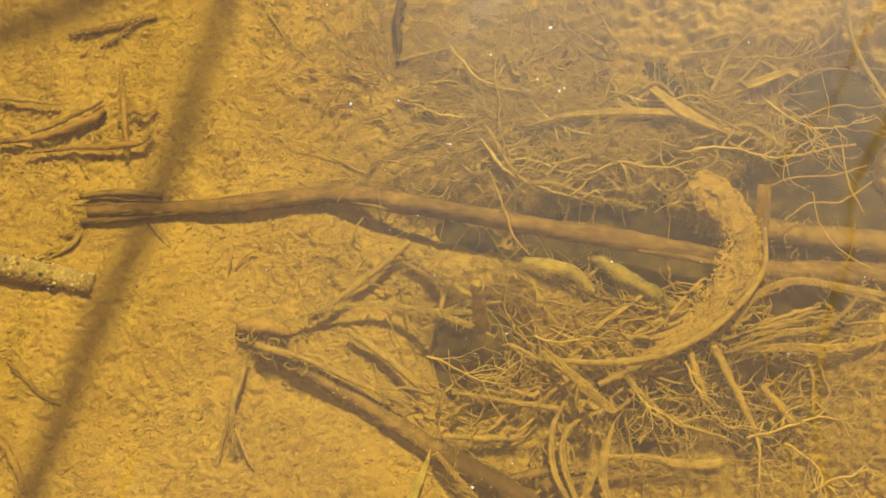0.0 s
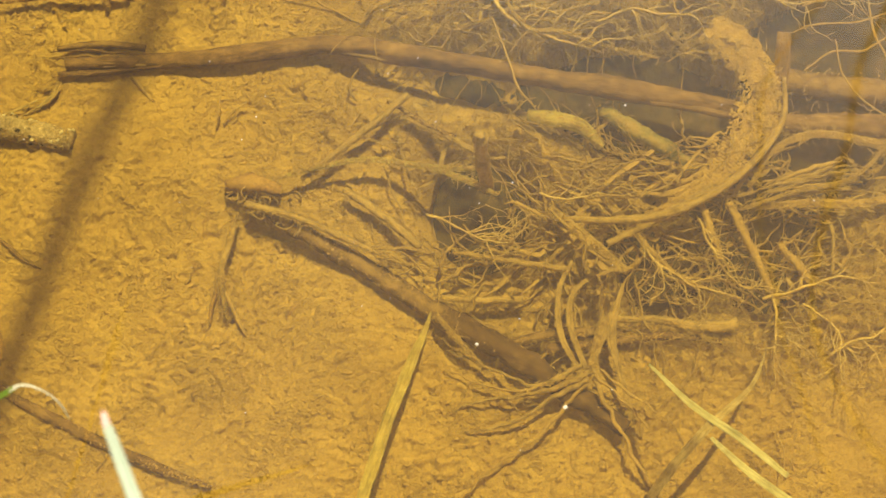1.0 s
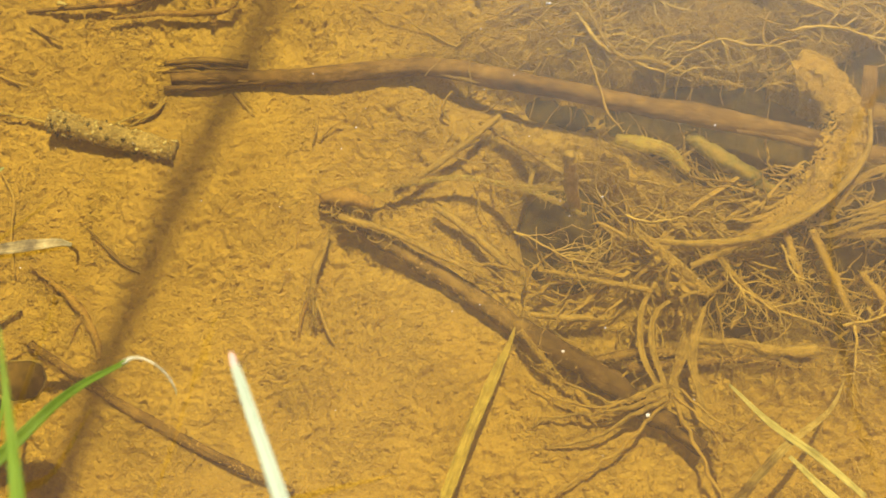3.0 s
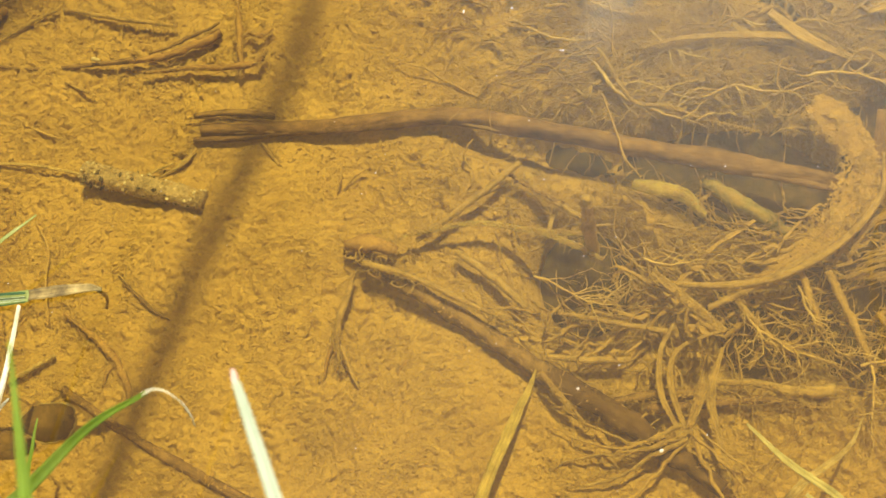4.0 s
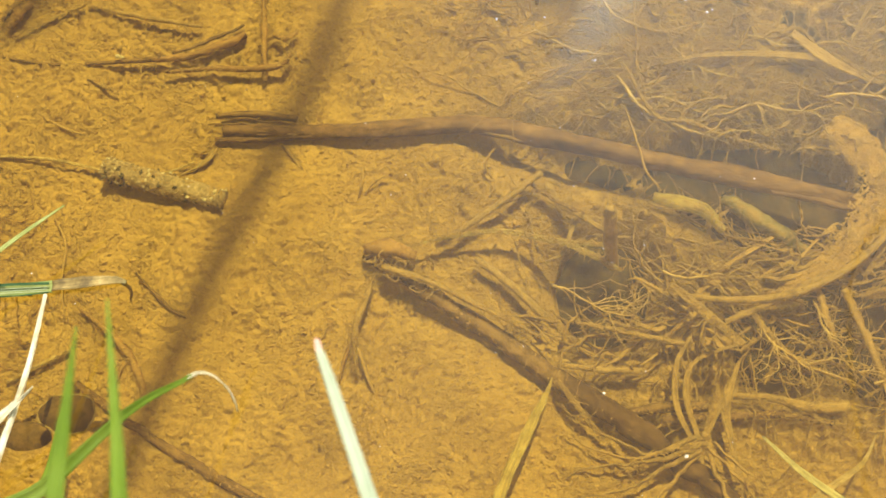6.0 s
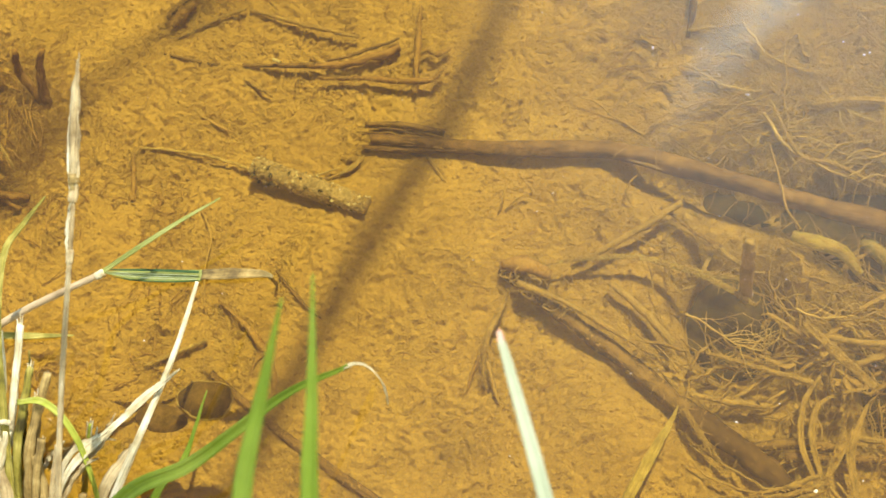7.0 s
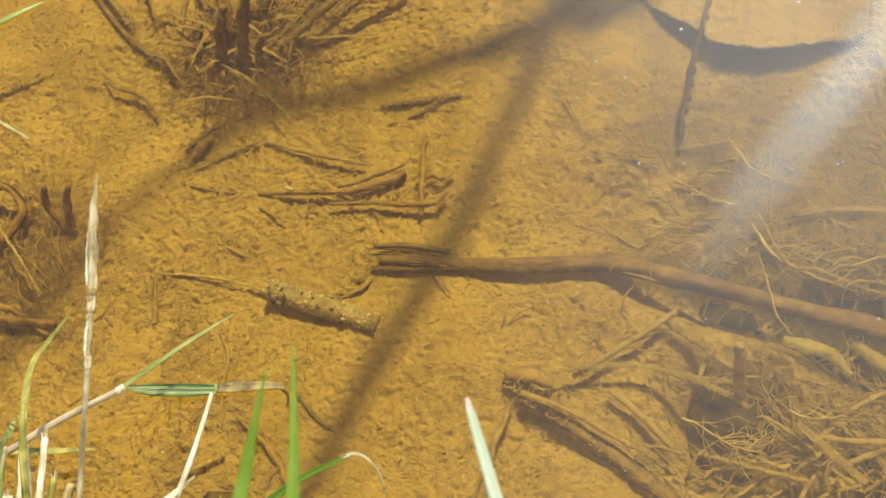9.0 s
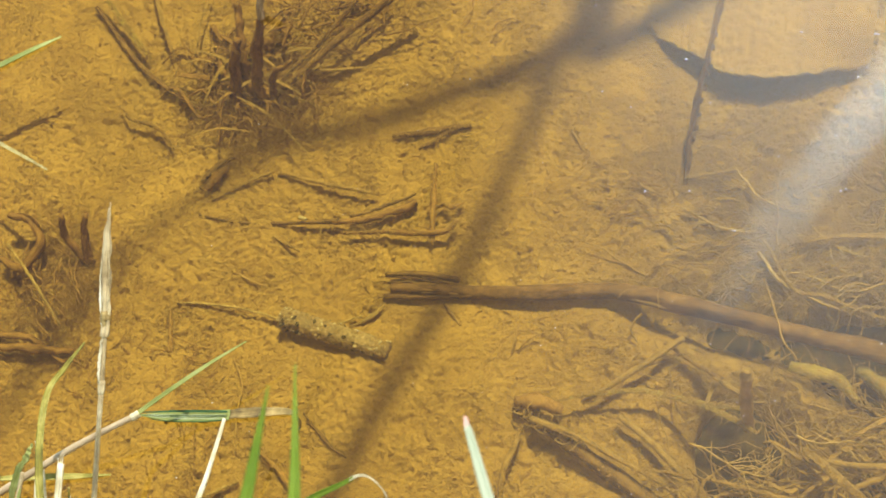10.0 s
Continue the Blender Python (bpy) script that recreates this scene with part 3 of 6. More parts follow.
def fluff(seed, places, length, thick, lift, heading=0.3, fan=1.0, segs=5, base=None):
    """Thin limp threads lying on the bed at the given plan places, as one vertex list and face list; metres."""
    rng = np.random.RandomState(seed)
    n = len(places)
    x, y = places[:, 0].copy(), places[:, 1].copy()
    a = rng.normal(heading, fan, n)
    ln = length * rng.uniform(0.4, 1.5, n) / segs
    up = rng.uniform(lift[0], lift[1], n)
    r0 = thick * rng.uniform(0.6, 1.4, n)
    bend = rng.normal(0, 0.3, n)
    rings = []
    for k in range(segs + 1):
        if base is None:
            z = relief(x, y)[0] + up * (0.4 + 1.2 * math.sin(math.pi * k / segs))
        else:
            z = base + up * (1 - 1.5 * k / segs)
        r = r0 * (1 - 0.6 * k / segs)
        for q in (0.5, 2.6, 4.7):
            o, v = r * math.cos(q), r * math.sin(q)
            rings.append(np.stack([x - np.sin(a) * o, y + np.cos(a) * o, z + v], -1))
        x, y = x + np.cos(a) * ln, y + np.sin(a) * ln
        a = a + bend + rng.normal(0, 0.35, n)
    per = 3 * (segs + 1)
    vs = np.stack(rings, 1).reshape(-1, 3)
    quads = np.array([(k * 3 + j, k * 3 + (j + 1) % 3, k * 3 + 3 + (j + 1) % 3, k * 3 + 3 + j) for k in range(segs) for j in range(3)])
    fs = (quads[None] + (np.arange(n) * per)[:, None, None]).reshape(-1, 4)
    return vs.tolist(), fs.tolist()


def pond_bed():
    rng = np.random.RandomState(5)
    xs, ys = axis(-0.19, 0.25, 0.0005, 60.0), axis(-0.15, 0.14, 0.0005, 60.0)
    X, Y = np.meshgrid(xs, ys)
    Z, near = relief(X, Y)
    # short trails and dents that creatures left in the silt
    fine_x, fine_y = (xs > -0.19) & (xs < 0.25), (ys > -0.15) & (ys < 0.14)
    i0, j0 = np.argmax(fine_x), np.argmax(fine_y)
    step = 0.0005
    patch = np.random.RandomState(77)
    spots = np.stack([patch.uniform(-0.18, 0.24, 130), patch.uniform(-0.14, 0.13, 130)], -1)
    for turn in range(7500):
        cx, cy = rng.uniform(-0.18, 0.24), rng.uniform(-0.14, 0.13)
        big = turn % 4 == 0
        if turn % 2:
            cx, cy = spots[turn % 130] + rng.normal(0, 0.007, 2)
            cx, cy = min(max(cx, -0.18), 0.24), min(max(cy, -0.14), 0.13)
        ln, wd = rng.uniform(0.0003, 0.0024), rng.uniform(0.00022, 0.00040)
        a, bend = rng.normal(0.5, 1.0), rng.normal(0, 220)
        deep = rng.uniform(0.0003, 0.0010)
        if big:
            ln, wd, deep = ln * 1.6, wd * 1.3, deep * 1.1
        r = int((ln / 2 + 3 * wd) / step) + 1
        i, j = int((cx + 0.19) / step) + i0, int((cy + 0.15) / step) + j0
        sl = (slice(max(j - r, 0), j + r + 1), slice(max(i - r, 0), i + r + 1))
        dx, dy = X[sl] - cx, Y[sl] - cy
        u, v = dx * math.cos(a) + dy * math.sin(a), -dx * math.sin(a) + dy * math.cos(a)
        v = v - bend * u * u
        fall = np.exp(-(np.maximum(np.abs(u) - ln / 2, 0) ** 2 + v * v) / (2 * wd * wd))
        lip = np.exp(-(np.maximum(np.abs(u) - ln / 2, 0) ** 2 + (v - 2.2 * wd) ** 2) / (2 * wd * wd))
        Z[sl] += -deep * fall + 0.5 * deep * lip
    # the near bank, the far shore and the land beyond
    shore = -0.158 + 0.10 * np.clip(X, -0.4, 0.3) - 0.4 * np.clip(X - 0.3, 0, 50)
    Z += 0.22 * ramp01((shore - Y) / 0.13) * (Y < shore)
    Z += 0.35 * ramp01((np.hypot(X, Y) - 2.2) / 2.0)
    Z += (1 - near) * 0.02 * value_noise(X, Y, 3, 11)
    nx, ny = len(xs), len(ys)
    co = np.stack([X, Y, Z], -1).reshape(-1, 3)
    idx = np.arange(nx * ny).reshape(ny, nx)
    quads = np.stack([idx[:-1, :-1], idx[:-1, 1:], idx[1:, 1:], idx[1:, :-1]], -1).reshape(-1, 4)
    me = bpy.data.meshes.new("ground")
    me.vertices.add(len(co))
    me.vertices.foreach_set("co", co.ravel())
    me.loops.add(quads.size)
    me.loops.foreach_set("vertex_index", quads.ravel())
    me.polygons.add(len(quads))
    me.polygons.foreach_set("loop_start", np.arange(0, quads.size, 4))
    me.polygons.foreach_set("use_smooth", np.ones(len(quads), bool))
    me.update(calc_edges=True)
    me.materials.append(SILT)
    return tagged(new("ground", me), "ochre silt bed of a shallow pond with small trails", "pond bed", kind="structure")


pond_bed()


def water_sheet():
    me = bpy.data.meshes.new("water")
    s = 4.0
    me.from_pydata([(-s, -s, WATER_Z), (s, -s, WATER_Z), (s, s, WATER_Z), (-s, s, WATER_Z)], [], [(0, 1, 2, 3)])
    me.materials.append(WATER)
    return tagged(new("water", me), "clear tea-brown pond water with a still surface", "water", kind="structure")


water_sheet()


def hollow_shade_mud():
    """A dark mud sheet under the bed, seen in the hollows of the root mat; their shade is put into its colour."""
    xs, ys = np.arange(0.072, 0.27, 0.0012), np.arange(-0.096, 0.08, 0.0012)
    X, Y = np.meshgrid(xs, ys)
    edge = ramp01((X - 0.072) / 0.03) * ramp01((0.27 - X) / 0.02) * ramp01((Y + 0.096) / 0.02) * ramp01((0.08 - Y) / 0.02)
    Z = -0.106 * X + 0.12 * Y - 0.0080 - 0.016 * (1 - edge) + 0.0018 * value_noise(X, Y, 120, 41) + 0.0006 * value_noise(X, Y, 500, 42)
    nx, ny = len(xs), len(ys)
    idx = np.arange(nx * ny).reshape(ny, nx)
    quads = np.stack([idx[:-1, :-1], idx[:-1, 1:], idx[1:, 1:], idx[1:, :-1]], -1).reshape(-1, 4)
    return stuff("mud", np.stack([X, Y, Z], -1).reshape(-1, 3).tolist(), quads.tolist(), MUD_SHADE, "dark mud sheet carrying the shade of the hollows between roots", "mud")


hollow_shade_mud()

# ---- sunken wood ----
def sunken_log():
    log = thing("sunken_branch", "brown waterlogged branch with a split end lying on silt", "branch")
    part("bark", tube(P([(0.8, -1.8, 1.2), (20.0, -1.6, 1.3), (43.6, -1.2, 1.5), (68.6, 0.3, 2.2), (87.5, -3.3, 3.8), (108.7, -8.6, 5.4), (130.9, -13.3, 5.6), (154.0, -17.6, 5), (176.0, -22.4, 3.5)]),
                      [1.7, 2.1, 2.3, 2.6, 2.6, 2.6, 2.6, 2.5, 2.1], 16, 150, 0.35, jag=0.0004), WOOD, log)
    part("split_end", tube(P([(-1.2, 2.4, 1.6), (9.2, 3.1, 1.8), (21.5, 1.8, 1.6)]), [0.7, 1.1, 1.0], 6, 14, 0.4), WOOD_DARK, log, "dark splintered end")
    part("split_end", tube(P([(-1.4, -3.8, 1), (8.5, -4.1, 1.1), (19.6, -3.6, 1.1)]), [0.6, 1.0, 0.8], 6, 14, 0.4), WOOD, log)
    rng = random.Random(12)
    for k in range(7):
        y, r = -4.2 + 0.85 * k + rng.gauss(0, 0.3), rng.uniform(0.25, 0.5)
        part("splinter", tube(P([(rng.uniform(-4, 5), y + rng.gauss(0, 0.5), 1.2), (10, y * 0.9 - 0.2, 2.0 + 0.4 * (k % 3)), (26, -2.2 + 0.35 * (k - 3), 2.6)]), [0.3 * r, r, 0.7 * r], 6, 22, 0.6, jag=0.0005), (WOOD, STRAW_WET, WOOD_DARK)[k % 3], log)
    part("splinter", tube(P([(69.4, -1.5, 3.4), (81.6, -4.3, 3.8), (92.8, -7.0, 3.0)]), [0.4, 0.7, 0.4], 6, 14, 0.3), STRAW_WET, log, "pale torn splinter")
    part("splinter", tube(P([(148, -19, 6), (162, -21.5, 5.5), (177, -25, 4)]), [0.5, 1.0, 0.8], 6, 14, 0.3), WOOD, log)


sunken_log()


def silted_stick():
    ob = thing("sunken_stick", "dark waterlogged stick with peeling pale rind under debris", "stick")
    part("bark", tube(P([(42, -36, 1.5), (58.7, -45.6, 2.5), (78.7, -58.2, 3.2), (97, -70.6, 3.4)]),
                      [1.5, 2.0, 2.4, 2.7], 14, 90, 0.35, jag=0.0006), WOOD_DARK, ob)
    part("bare_wood", tube(P([(94, -68.6, 3.3), (114.4, -80.7, 3.4), (138, -97, 2)]), [2.6, 3.0, 2.1], 14, 70, 0.35, jag=0.0006), WOOD_BARE, ob, "bare blackish wood without rind")
    part("rind", tube(P([(47.8, -40.4, 6), (59.5, -44, 6.8), (73.8, -50.6, 7.6), (86.5, -57, 8.6)]), [0.9, 0.8, 0.8, 0.5], 6, 26, 0.6), STRAW_WET, ob, "pale peeling strip of rind")
    part("knob", tube(P([(42.5, -35, 4), (49, -35, 5), (56, -36.5, 3.5)]), [1.6, 2.4, 1.4], 8, 14, 0.6), ROOT_DARK, ob)
    rng = random.Random(31)
    for _ in range(14):
        x = rng.uniform(43, 60)
        y, a, b = -36.5 - 0.62 * (x - 43) + rng.gauss(0, 1.4), rng.uniform(0, 6.28), rng.uniform(1.2, 3.4)
        pts = [(x, y, 3.4), (x + b * math.cos(a), y + b * math.sin(a), rng.uniform(4, 7)), (x + b * math.cos(a + 1.1), y + b * math.sin(a + 1.1), rng.uniform(4, 7)), (x + 0.7 * b * math.cos(a + 2.4), y + b * math.sin(a + 2.4), 3)]
        part("curled_fibre", tube(P(pts), [0.15, 0.24, 0.22, 0.12], 5, 18, 0.3), rng.choice((ROOT, STRAW_WET)), ob)


silted_stick()


CLING = []


def stem(name, pts, radii, material, label, category, rough=0.18, sides=8, steps=26, group=""):
    if max(radii) > 0.55:
        CLING.append((P(pts), max(radii)))
    return single(name, tube(P(pts), radii, sides, steps, rough, jag=0.00035), material, label, category, group)


def leaf(name, pts, widths, material, label, category, fold=0.3, ripple=0.5, group="", twist=0.0, thick=0.3):
    if material not in (PALE_BLADE, CROSS_BLADE):
        CLING.append((P(pts), max(widths) * 0.5))
    return single(name, blade(P(pts), widths, fold, thick, 30, twist=twist, ripple=ripple), material, label, category, group)


# ---- straws and stems among the debris ----
straws = "sunken straws"
stem("sunken_straw", [(61, -34, 3), (76, -24.5, 5.8), (89.3, -14.9, 7.5)], [0.7, 1.0, 0.9], STRAW_WET, "silt-covered straw slanting up out of the silt", "straw", group=straws)
stem("sunken_straw", [(71.8, -37, 4), (81.3, -44, 4), (90, -52, 3.5)], [0.9, 1.1, 1.0], STRAW_WET, "short pale straw lying on the silt", "straw", group=straws)
leaf("yellowed_grass", [(51.4, -34.6, 4), (63.8, -32.2, 5.4), (79, -30.6, 6.8), (93.7, -33.1, 6.8), (106.7, -33.7, 6.1)], [0.6, 1.0, 1.4, 1.6, 0.9], YELLOW, "narrow yellowed grass blade lying over debris", "grass blade")
leaf("yellowed_grass", [(91, -32.2, 6.8), (102.4, -36.6, 7.2), (110.2, -40.7, 7.5)], [0.7, 1.7, 0.8], YELLOW, "short yellowed grass blade crossing another", "grass blade")
stem("sunken_straw", [(95.1, -64.9, 5.4), (105.3, -65.7, 5.4), (115.1, -66, 5.4)], [0.7, 0.9, 1.0], STRAW_WET, "pale straw lying across the dark stick", "straw", group=straws)
stem("sunken_straw", [(98.5, -54.4, 7.5), (112.2, -56.8, 7.5), (125.7, -59.3, 7.5)], [0.5, 0.7, 0.8], STRAW_WET, "thin pale straw resting on the root mat", "straw", group=straws)
stem("hair_root", [(111, 2.5, 8.9), (114.1, -6.9, 8.9), (116.9, -15.4, 9.6), (120.1, -19.8, 8.9)], [0.25, 0.3, 0.3, 0.2], ROOT, "thin bent root standing over the branch", "root")
stub_pts = [(107.3, -38, 3), (108.3, -35.8, 18), (109.6, -32.9, 29)]
peg = thing("reed_stub", "upright brown broken reed stub with a silted top", "reed stub")
part("stalk", tube(P(stub_pts), [1.6, 1.7, 1.6], 9, 30, 0.35, jag=0.0004), ROOT, peg)
part("cap", tube(P([(109.2, -33.6, 28), (109.8, -32.5, 30.4)]), [1.6, 1.1], 9, 8, 0.9), STRAW_WET, peg, "pale silted top")
stem("sunken_straw", [(86.7, -19.7, 4.7), (96.6, -24.4, 5.4), (106.3, -30.3, 6.8)], [0.5, 0.8, 0.8], STRAW_WET, "straw leaning against the reed stub", "straw", group=straws)
stem("sunken_straw", [(83.4, -15.6, 4.7), (93.7, -22.1, 5.4), (100.4, -25.7, 6.1)], [0.4, 0.8, 0.6], WOOD, "brown straw crossing a pale one", "straw", group=straws)
leaf("yellow_tube_leaf", [(118.1, -21, 6.4), (124.6, -22.5, 7), (131.2, -24.6, 6.8), (135.8, -29.5, 5.8)], [3.0, 4.2, 3.8, 2.0], YELLOW, "yellow rolled leaf sheath beside the root mat", "leaf", fold=-0.7)
stem("algae_stick", [(136, -18.8, 1), (141.9, -23.6, 3), (150.2, -29, 3), (156, -32.6, 1)], [1.8, 2.2, 2.1, 1.5], ALGAE, "greenish algae-covered piece of wood in a hollow", "stick", rough=0.5, sides=10)
leaf("lath_leaf", [(122.8, -44.9, 10), (131.1, -53.1, 15), (140.7, -63.1, 23)], [1.6, 2.6, 1.8], STRAW_WET, "flat pale split stem lying over the roots", "stem", fold=0.1, thick=0.7)


def arched_leaf():
    ob = thing("arched_reed_leaf", "large arched dead reed leaf crusted with crumbly silt", "reed leaf")
    pts = [(138.7, -51.9, 8.2), (149.6, -47.5, 8.7), (160.7, -41.1, 9.2), (169.8, -31, 9.1), (175.5, -22.4, 8.2), (175.4, -13.4, 7.3), (170.6, -5.8, 6.4), (163.6, 0.6, 4.5)]
    part("leaf_blade", blade(P(pts), [1.4, 2.2, 3.8, 5.2, 5.8, 5.6, 4.6, 2.4], 0.02, 0.3, 150, ripple=2.4, ragged=0.8), CRUMB_PALE, ob)
    part("rib", tube(P([(124.5, -46.9, 7.5), (139.5, -48.4, 9.4), (151.1, -47.2, 10.4), (162, -43, 10.9), (172.6, -35, 10.6), (179.4, -25.2, 9.6), (180.4, -15, 8.6)]), [0.7, 1.0, 1.1, 1.1, 1.0, 0.8, 0.5], 7, 50, 0.2), STRAW_WET, ob, "pale smooth rib along the edge")
    part("rib", tube(P([(136.1, -53.6, 8.2), (145.3, -49.7, 8.9), (161.2, -41.4, 9.4)]), [0.8, 0.9, 0.9], 7, 30, 0.2), STRAW_WET, ob)
    part("plate", blade(P([(181.3, -2.9, 6.1), (179.9, -13.2, 6.1), (177.9, -24.1, 6.8)]), [3.4, 4.0, 3.0], 0.15, 0.8, 20, ripple=0.5), WOOD, ob, "smooth brown upright sheath")
    rng = random.Random(3)
    line = smooth_line(P(pts), 120)
    spots = []
    for _ in range(7500):
        k = min(int(len(line) * (0.12 + 0.88 * rng.random())), len(line) - 2)
        p, tan = line[k], (line[k + 1] - line[k]).normalized()
        side = tan.cross(Vector((0, 0, 1))).normalized()
        w = 0.0039 * min(1, k / len(line) * 2.6) * (1 + 0.5 * noise.noise(p * 260)) * min(max(rng.gauss(-0.15, 0.6), -1.5), 0.85)
        spots.append(p + side * w + Vector((0, 0, 0.0001 + 0.0007 * noise.noise(p * 500 + side * w * 500))))
    vs, fs = pebbles(np.random.RandomState(4), np.array([q[:] for q in spots]), 0.00008, 0.00030, 1.8, 0.42)
    pebble_part("silt_crust", vs, fs, CRUMB_MIX, ob, "crumbly crust of silt")


arched_leaf()
fork = thing("forked_yellow_leaf", "forked yellow sunken grass leaf lying on roots", "grass leaf")
part("leaf_blade", blade(P([(120.4, 14.6, 7.5), (131.1, 17, 7.7), (146, 17.5, 7.5), (160.5, 16.8, 7.2)]), [0.5, 1.2, 1.8, 2.0], 0.2, 0.3, 30, ripple=0.4), STRAW_WET, fork)
part("leaf_blade", blade(P([(154, 23.5, 7.5), (162.1, 16.8, 7.5), (174.2, 10.6, 5.8)]), [2.0, 3.2, 0.8], 0.2, 0.3, 30, ripple=0.4), STRAW_WET, fork)

wood = thing("pale_wood_piece", "pale fibrous bundle of rotten wood in the debris", "wood")
rw = random.Random(77)
for k in range(9):
    o, p, q = rw.gauss(0, 1.6), rw.uniform(-3, 3), rw.uniform(-4, 4)
    part("fibre_bundle", tube(P([(171.5 + p, -42.0 + o, 3 + rw.uniform(0, 2)), (184 + p, -39.6 + 1.2 * o, 5 + rw.uniform(0, 2)), (195 + q, -37.0 + 1.5 * o + rw.gauss(0, 1), 4)]), [0.2, rw.uniform(0.3, 0.75), 0.2], 6, 24, 0.5, jag=0.0008), rw.choice((STRAW_WET, ROOT, ROOT)), wood)
leaf("sunken_reed", [(168.3, -46.3, 7.5), (181, -42.7, 8.2), (192.4, -40.9, 8.2), (199.8, -36.1, 7.5), (203.7, -30.9, 6.8)], [0.7, 1.0, 1.2, 1.0, 0.7], STRAW_WET, "long pale curved reed blade among roots", "reed blade")
leaf("sunken_reed", [(170.7, -40.4, 5), (176.7, -32, 5.8), (186.3, -28.4, 6.1), (197.3, -29.7, 5.4), (214.3, -33.4, 5)], [1.0, 1.6, 1.9, 1.8, 1.2], ROOT, "silted arched reed blade in a dark hollow", "reed blade")
leaf("sunken_reed", [(167, -42.1, 4.7), (173.2, -32.3, 6.4), (177.6, -24.7, 7.5)], [0.8, 1.8, 0.9], ROOT, "short upright reed blade below the arched leaf", "reed blade")
leaf("sunken_reed", [(171, -45.5, 5), (184, -45.5, 8), (197, -46, 8), (214, -42, 6)], [1.2, 2.2, 2.2, 1.4], ROOT, "broad silted reed blade lying in debris", "reed blade")
stem("sunken_log_end", [(178, -23.5, 0), (193.6, -24.7, 0.5), (214, -26.5, 1)], [2.4, 3.0, 3.2], WOOD, "brown waterlogged log end beside the arched leaf", "log", sides=12)
stem("sunken_log_end", [(176, -11, -4), (193, -14, -4), (216, -18, -3)], [3, 3.6, 3.8], WOOD_DARK, "dark waterlogged log end in a hollow", "log", sides=12)
rods = "fuzzy upright rods"
stem("fuzzy_rod", [(165.4, -44.2, 6.8), (170.2, -55.3, 6.1), (175.4, -68.5, 4.3)], [1.0, 1.1, 0.9], ROOT, "fuzzy silt-coated rod slanting down into roots", "rod", rough=0.7, group=rods)
stem("fuzzy_rod", [(176.7, -54.7, 6.1), (181.2, -60.4, 5.4), (186, -67, 4)], [0.8, 1.1, 0.8], ROOT, "short fuzzy silt-coated rod in the roots", "rod", rough=0.7, group=rods)
stem("fuzzy_rod", [(159.1, -44.2, 6.8), (160.6, -50.7, 6.8), (163.1, -58, 5)], [0.8, 1.0, 0.8], ROOT, "fuzzy silt-coated rod below the arched leaf", "rod", rough=0.7, group=rods)
stem("pale_root", [(142.5, -50.4, 8.6), (148.8, -58.3, 7.5), (155.5, -63.4, 6.1), (166, -67.2, 4.7)], [0.5, 0.6, 0.6, 0.4], STRAW_WET, "pale smooth root curving through the mat", "root")
stem("lying_reed", [(133.9, -71.2, 4.7), (147.5, -71.7, 4.7), (156, -73.8, 5), (166.1, -73.2, 5)], [0.8, 1.0, 1.5, 1.7], STRAW_WET, "pale stem with a thick end lying on silt", "stem")
stem("lying_reed", [(120, -77.8, 4), (132.3, -76.8, 4), (148.7, -75.5, 4), (162, -77, 3)], [1.4, 1.2, 1.0, 0.8], WOOD, "brown stem half sunk in silt", "stem")
stem("lying_reed", [(108, -77, 3), (120, -74.5, 4), (134, -73.9, 4.3)], [1.0, 1.6, 1.3], WOOD_DARK, "dark stem under the ribbons of leaf", "stem")

sprig = thing("twig_sprig", "small silted sprig of twigs standing on the bed", "sprig")
part("twig", tube(P([(45.3, -41.9, 4.2), (43.2, -49.1, 4.5), (40.7, -57, 4.3), (41, -68.8, 1.5)]), [0.4, 1.0, 1.0, 0.4], 7, 26, 0.3), STRAW_WET, sprig)
part("twig", tube(P([(44.3, -42.9, 2.5), (41.8, -53.4, 4), (39, -60.1, 2.5), (43.6, -66.8, 2)]), [0.4, 0.7, 0.6, 0.3], 6, 22, 0.3), ROOT, sprig)
part("twig", tube(P([(40.4, -57, 3), (37.5, -64.3, 2), (36.3, -69.4, 1)]), [0.5, 0.6, 0.3], 6, 16, 0.4), ROOT_DARK, sprig)
part("twig", tube(P([(39, -58, 3), (42, -63, 3), (44, -69, 1.5), (45.5, -72, 0.5)]), [0.3, 0.6, 0.5, 0.2], 6, 16, 0.4), ROOT, sprig)
broad = thing("broad_sunken_reed", "broad yellow-brown reed blade rising through the water", "reed blade")
part("leaf_blade", blade(P([(92.6, -68.4, 6), (91.2, -73.7, 8), (88.0, -82.4, 12), (82.8, -99.5, 20), (78.1, -118.0, 28), (74.3, -134.9, 36)]), [0.4, 1.6, 2.8, 3.1, 3.1, 3.0], 0.25, 0.3, 60, ripple=0.6, ragged=0.15), YELLOW, broad)
leaf("sunken_reed", [(94.6, -69.6, 9), (99, -75.5, 7), (105.6, -83, 4)], [1.0, 1.7, 0.8], STRAW_WET, "short silted blade beside the broad one", "reed blade")


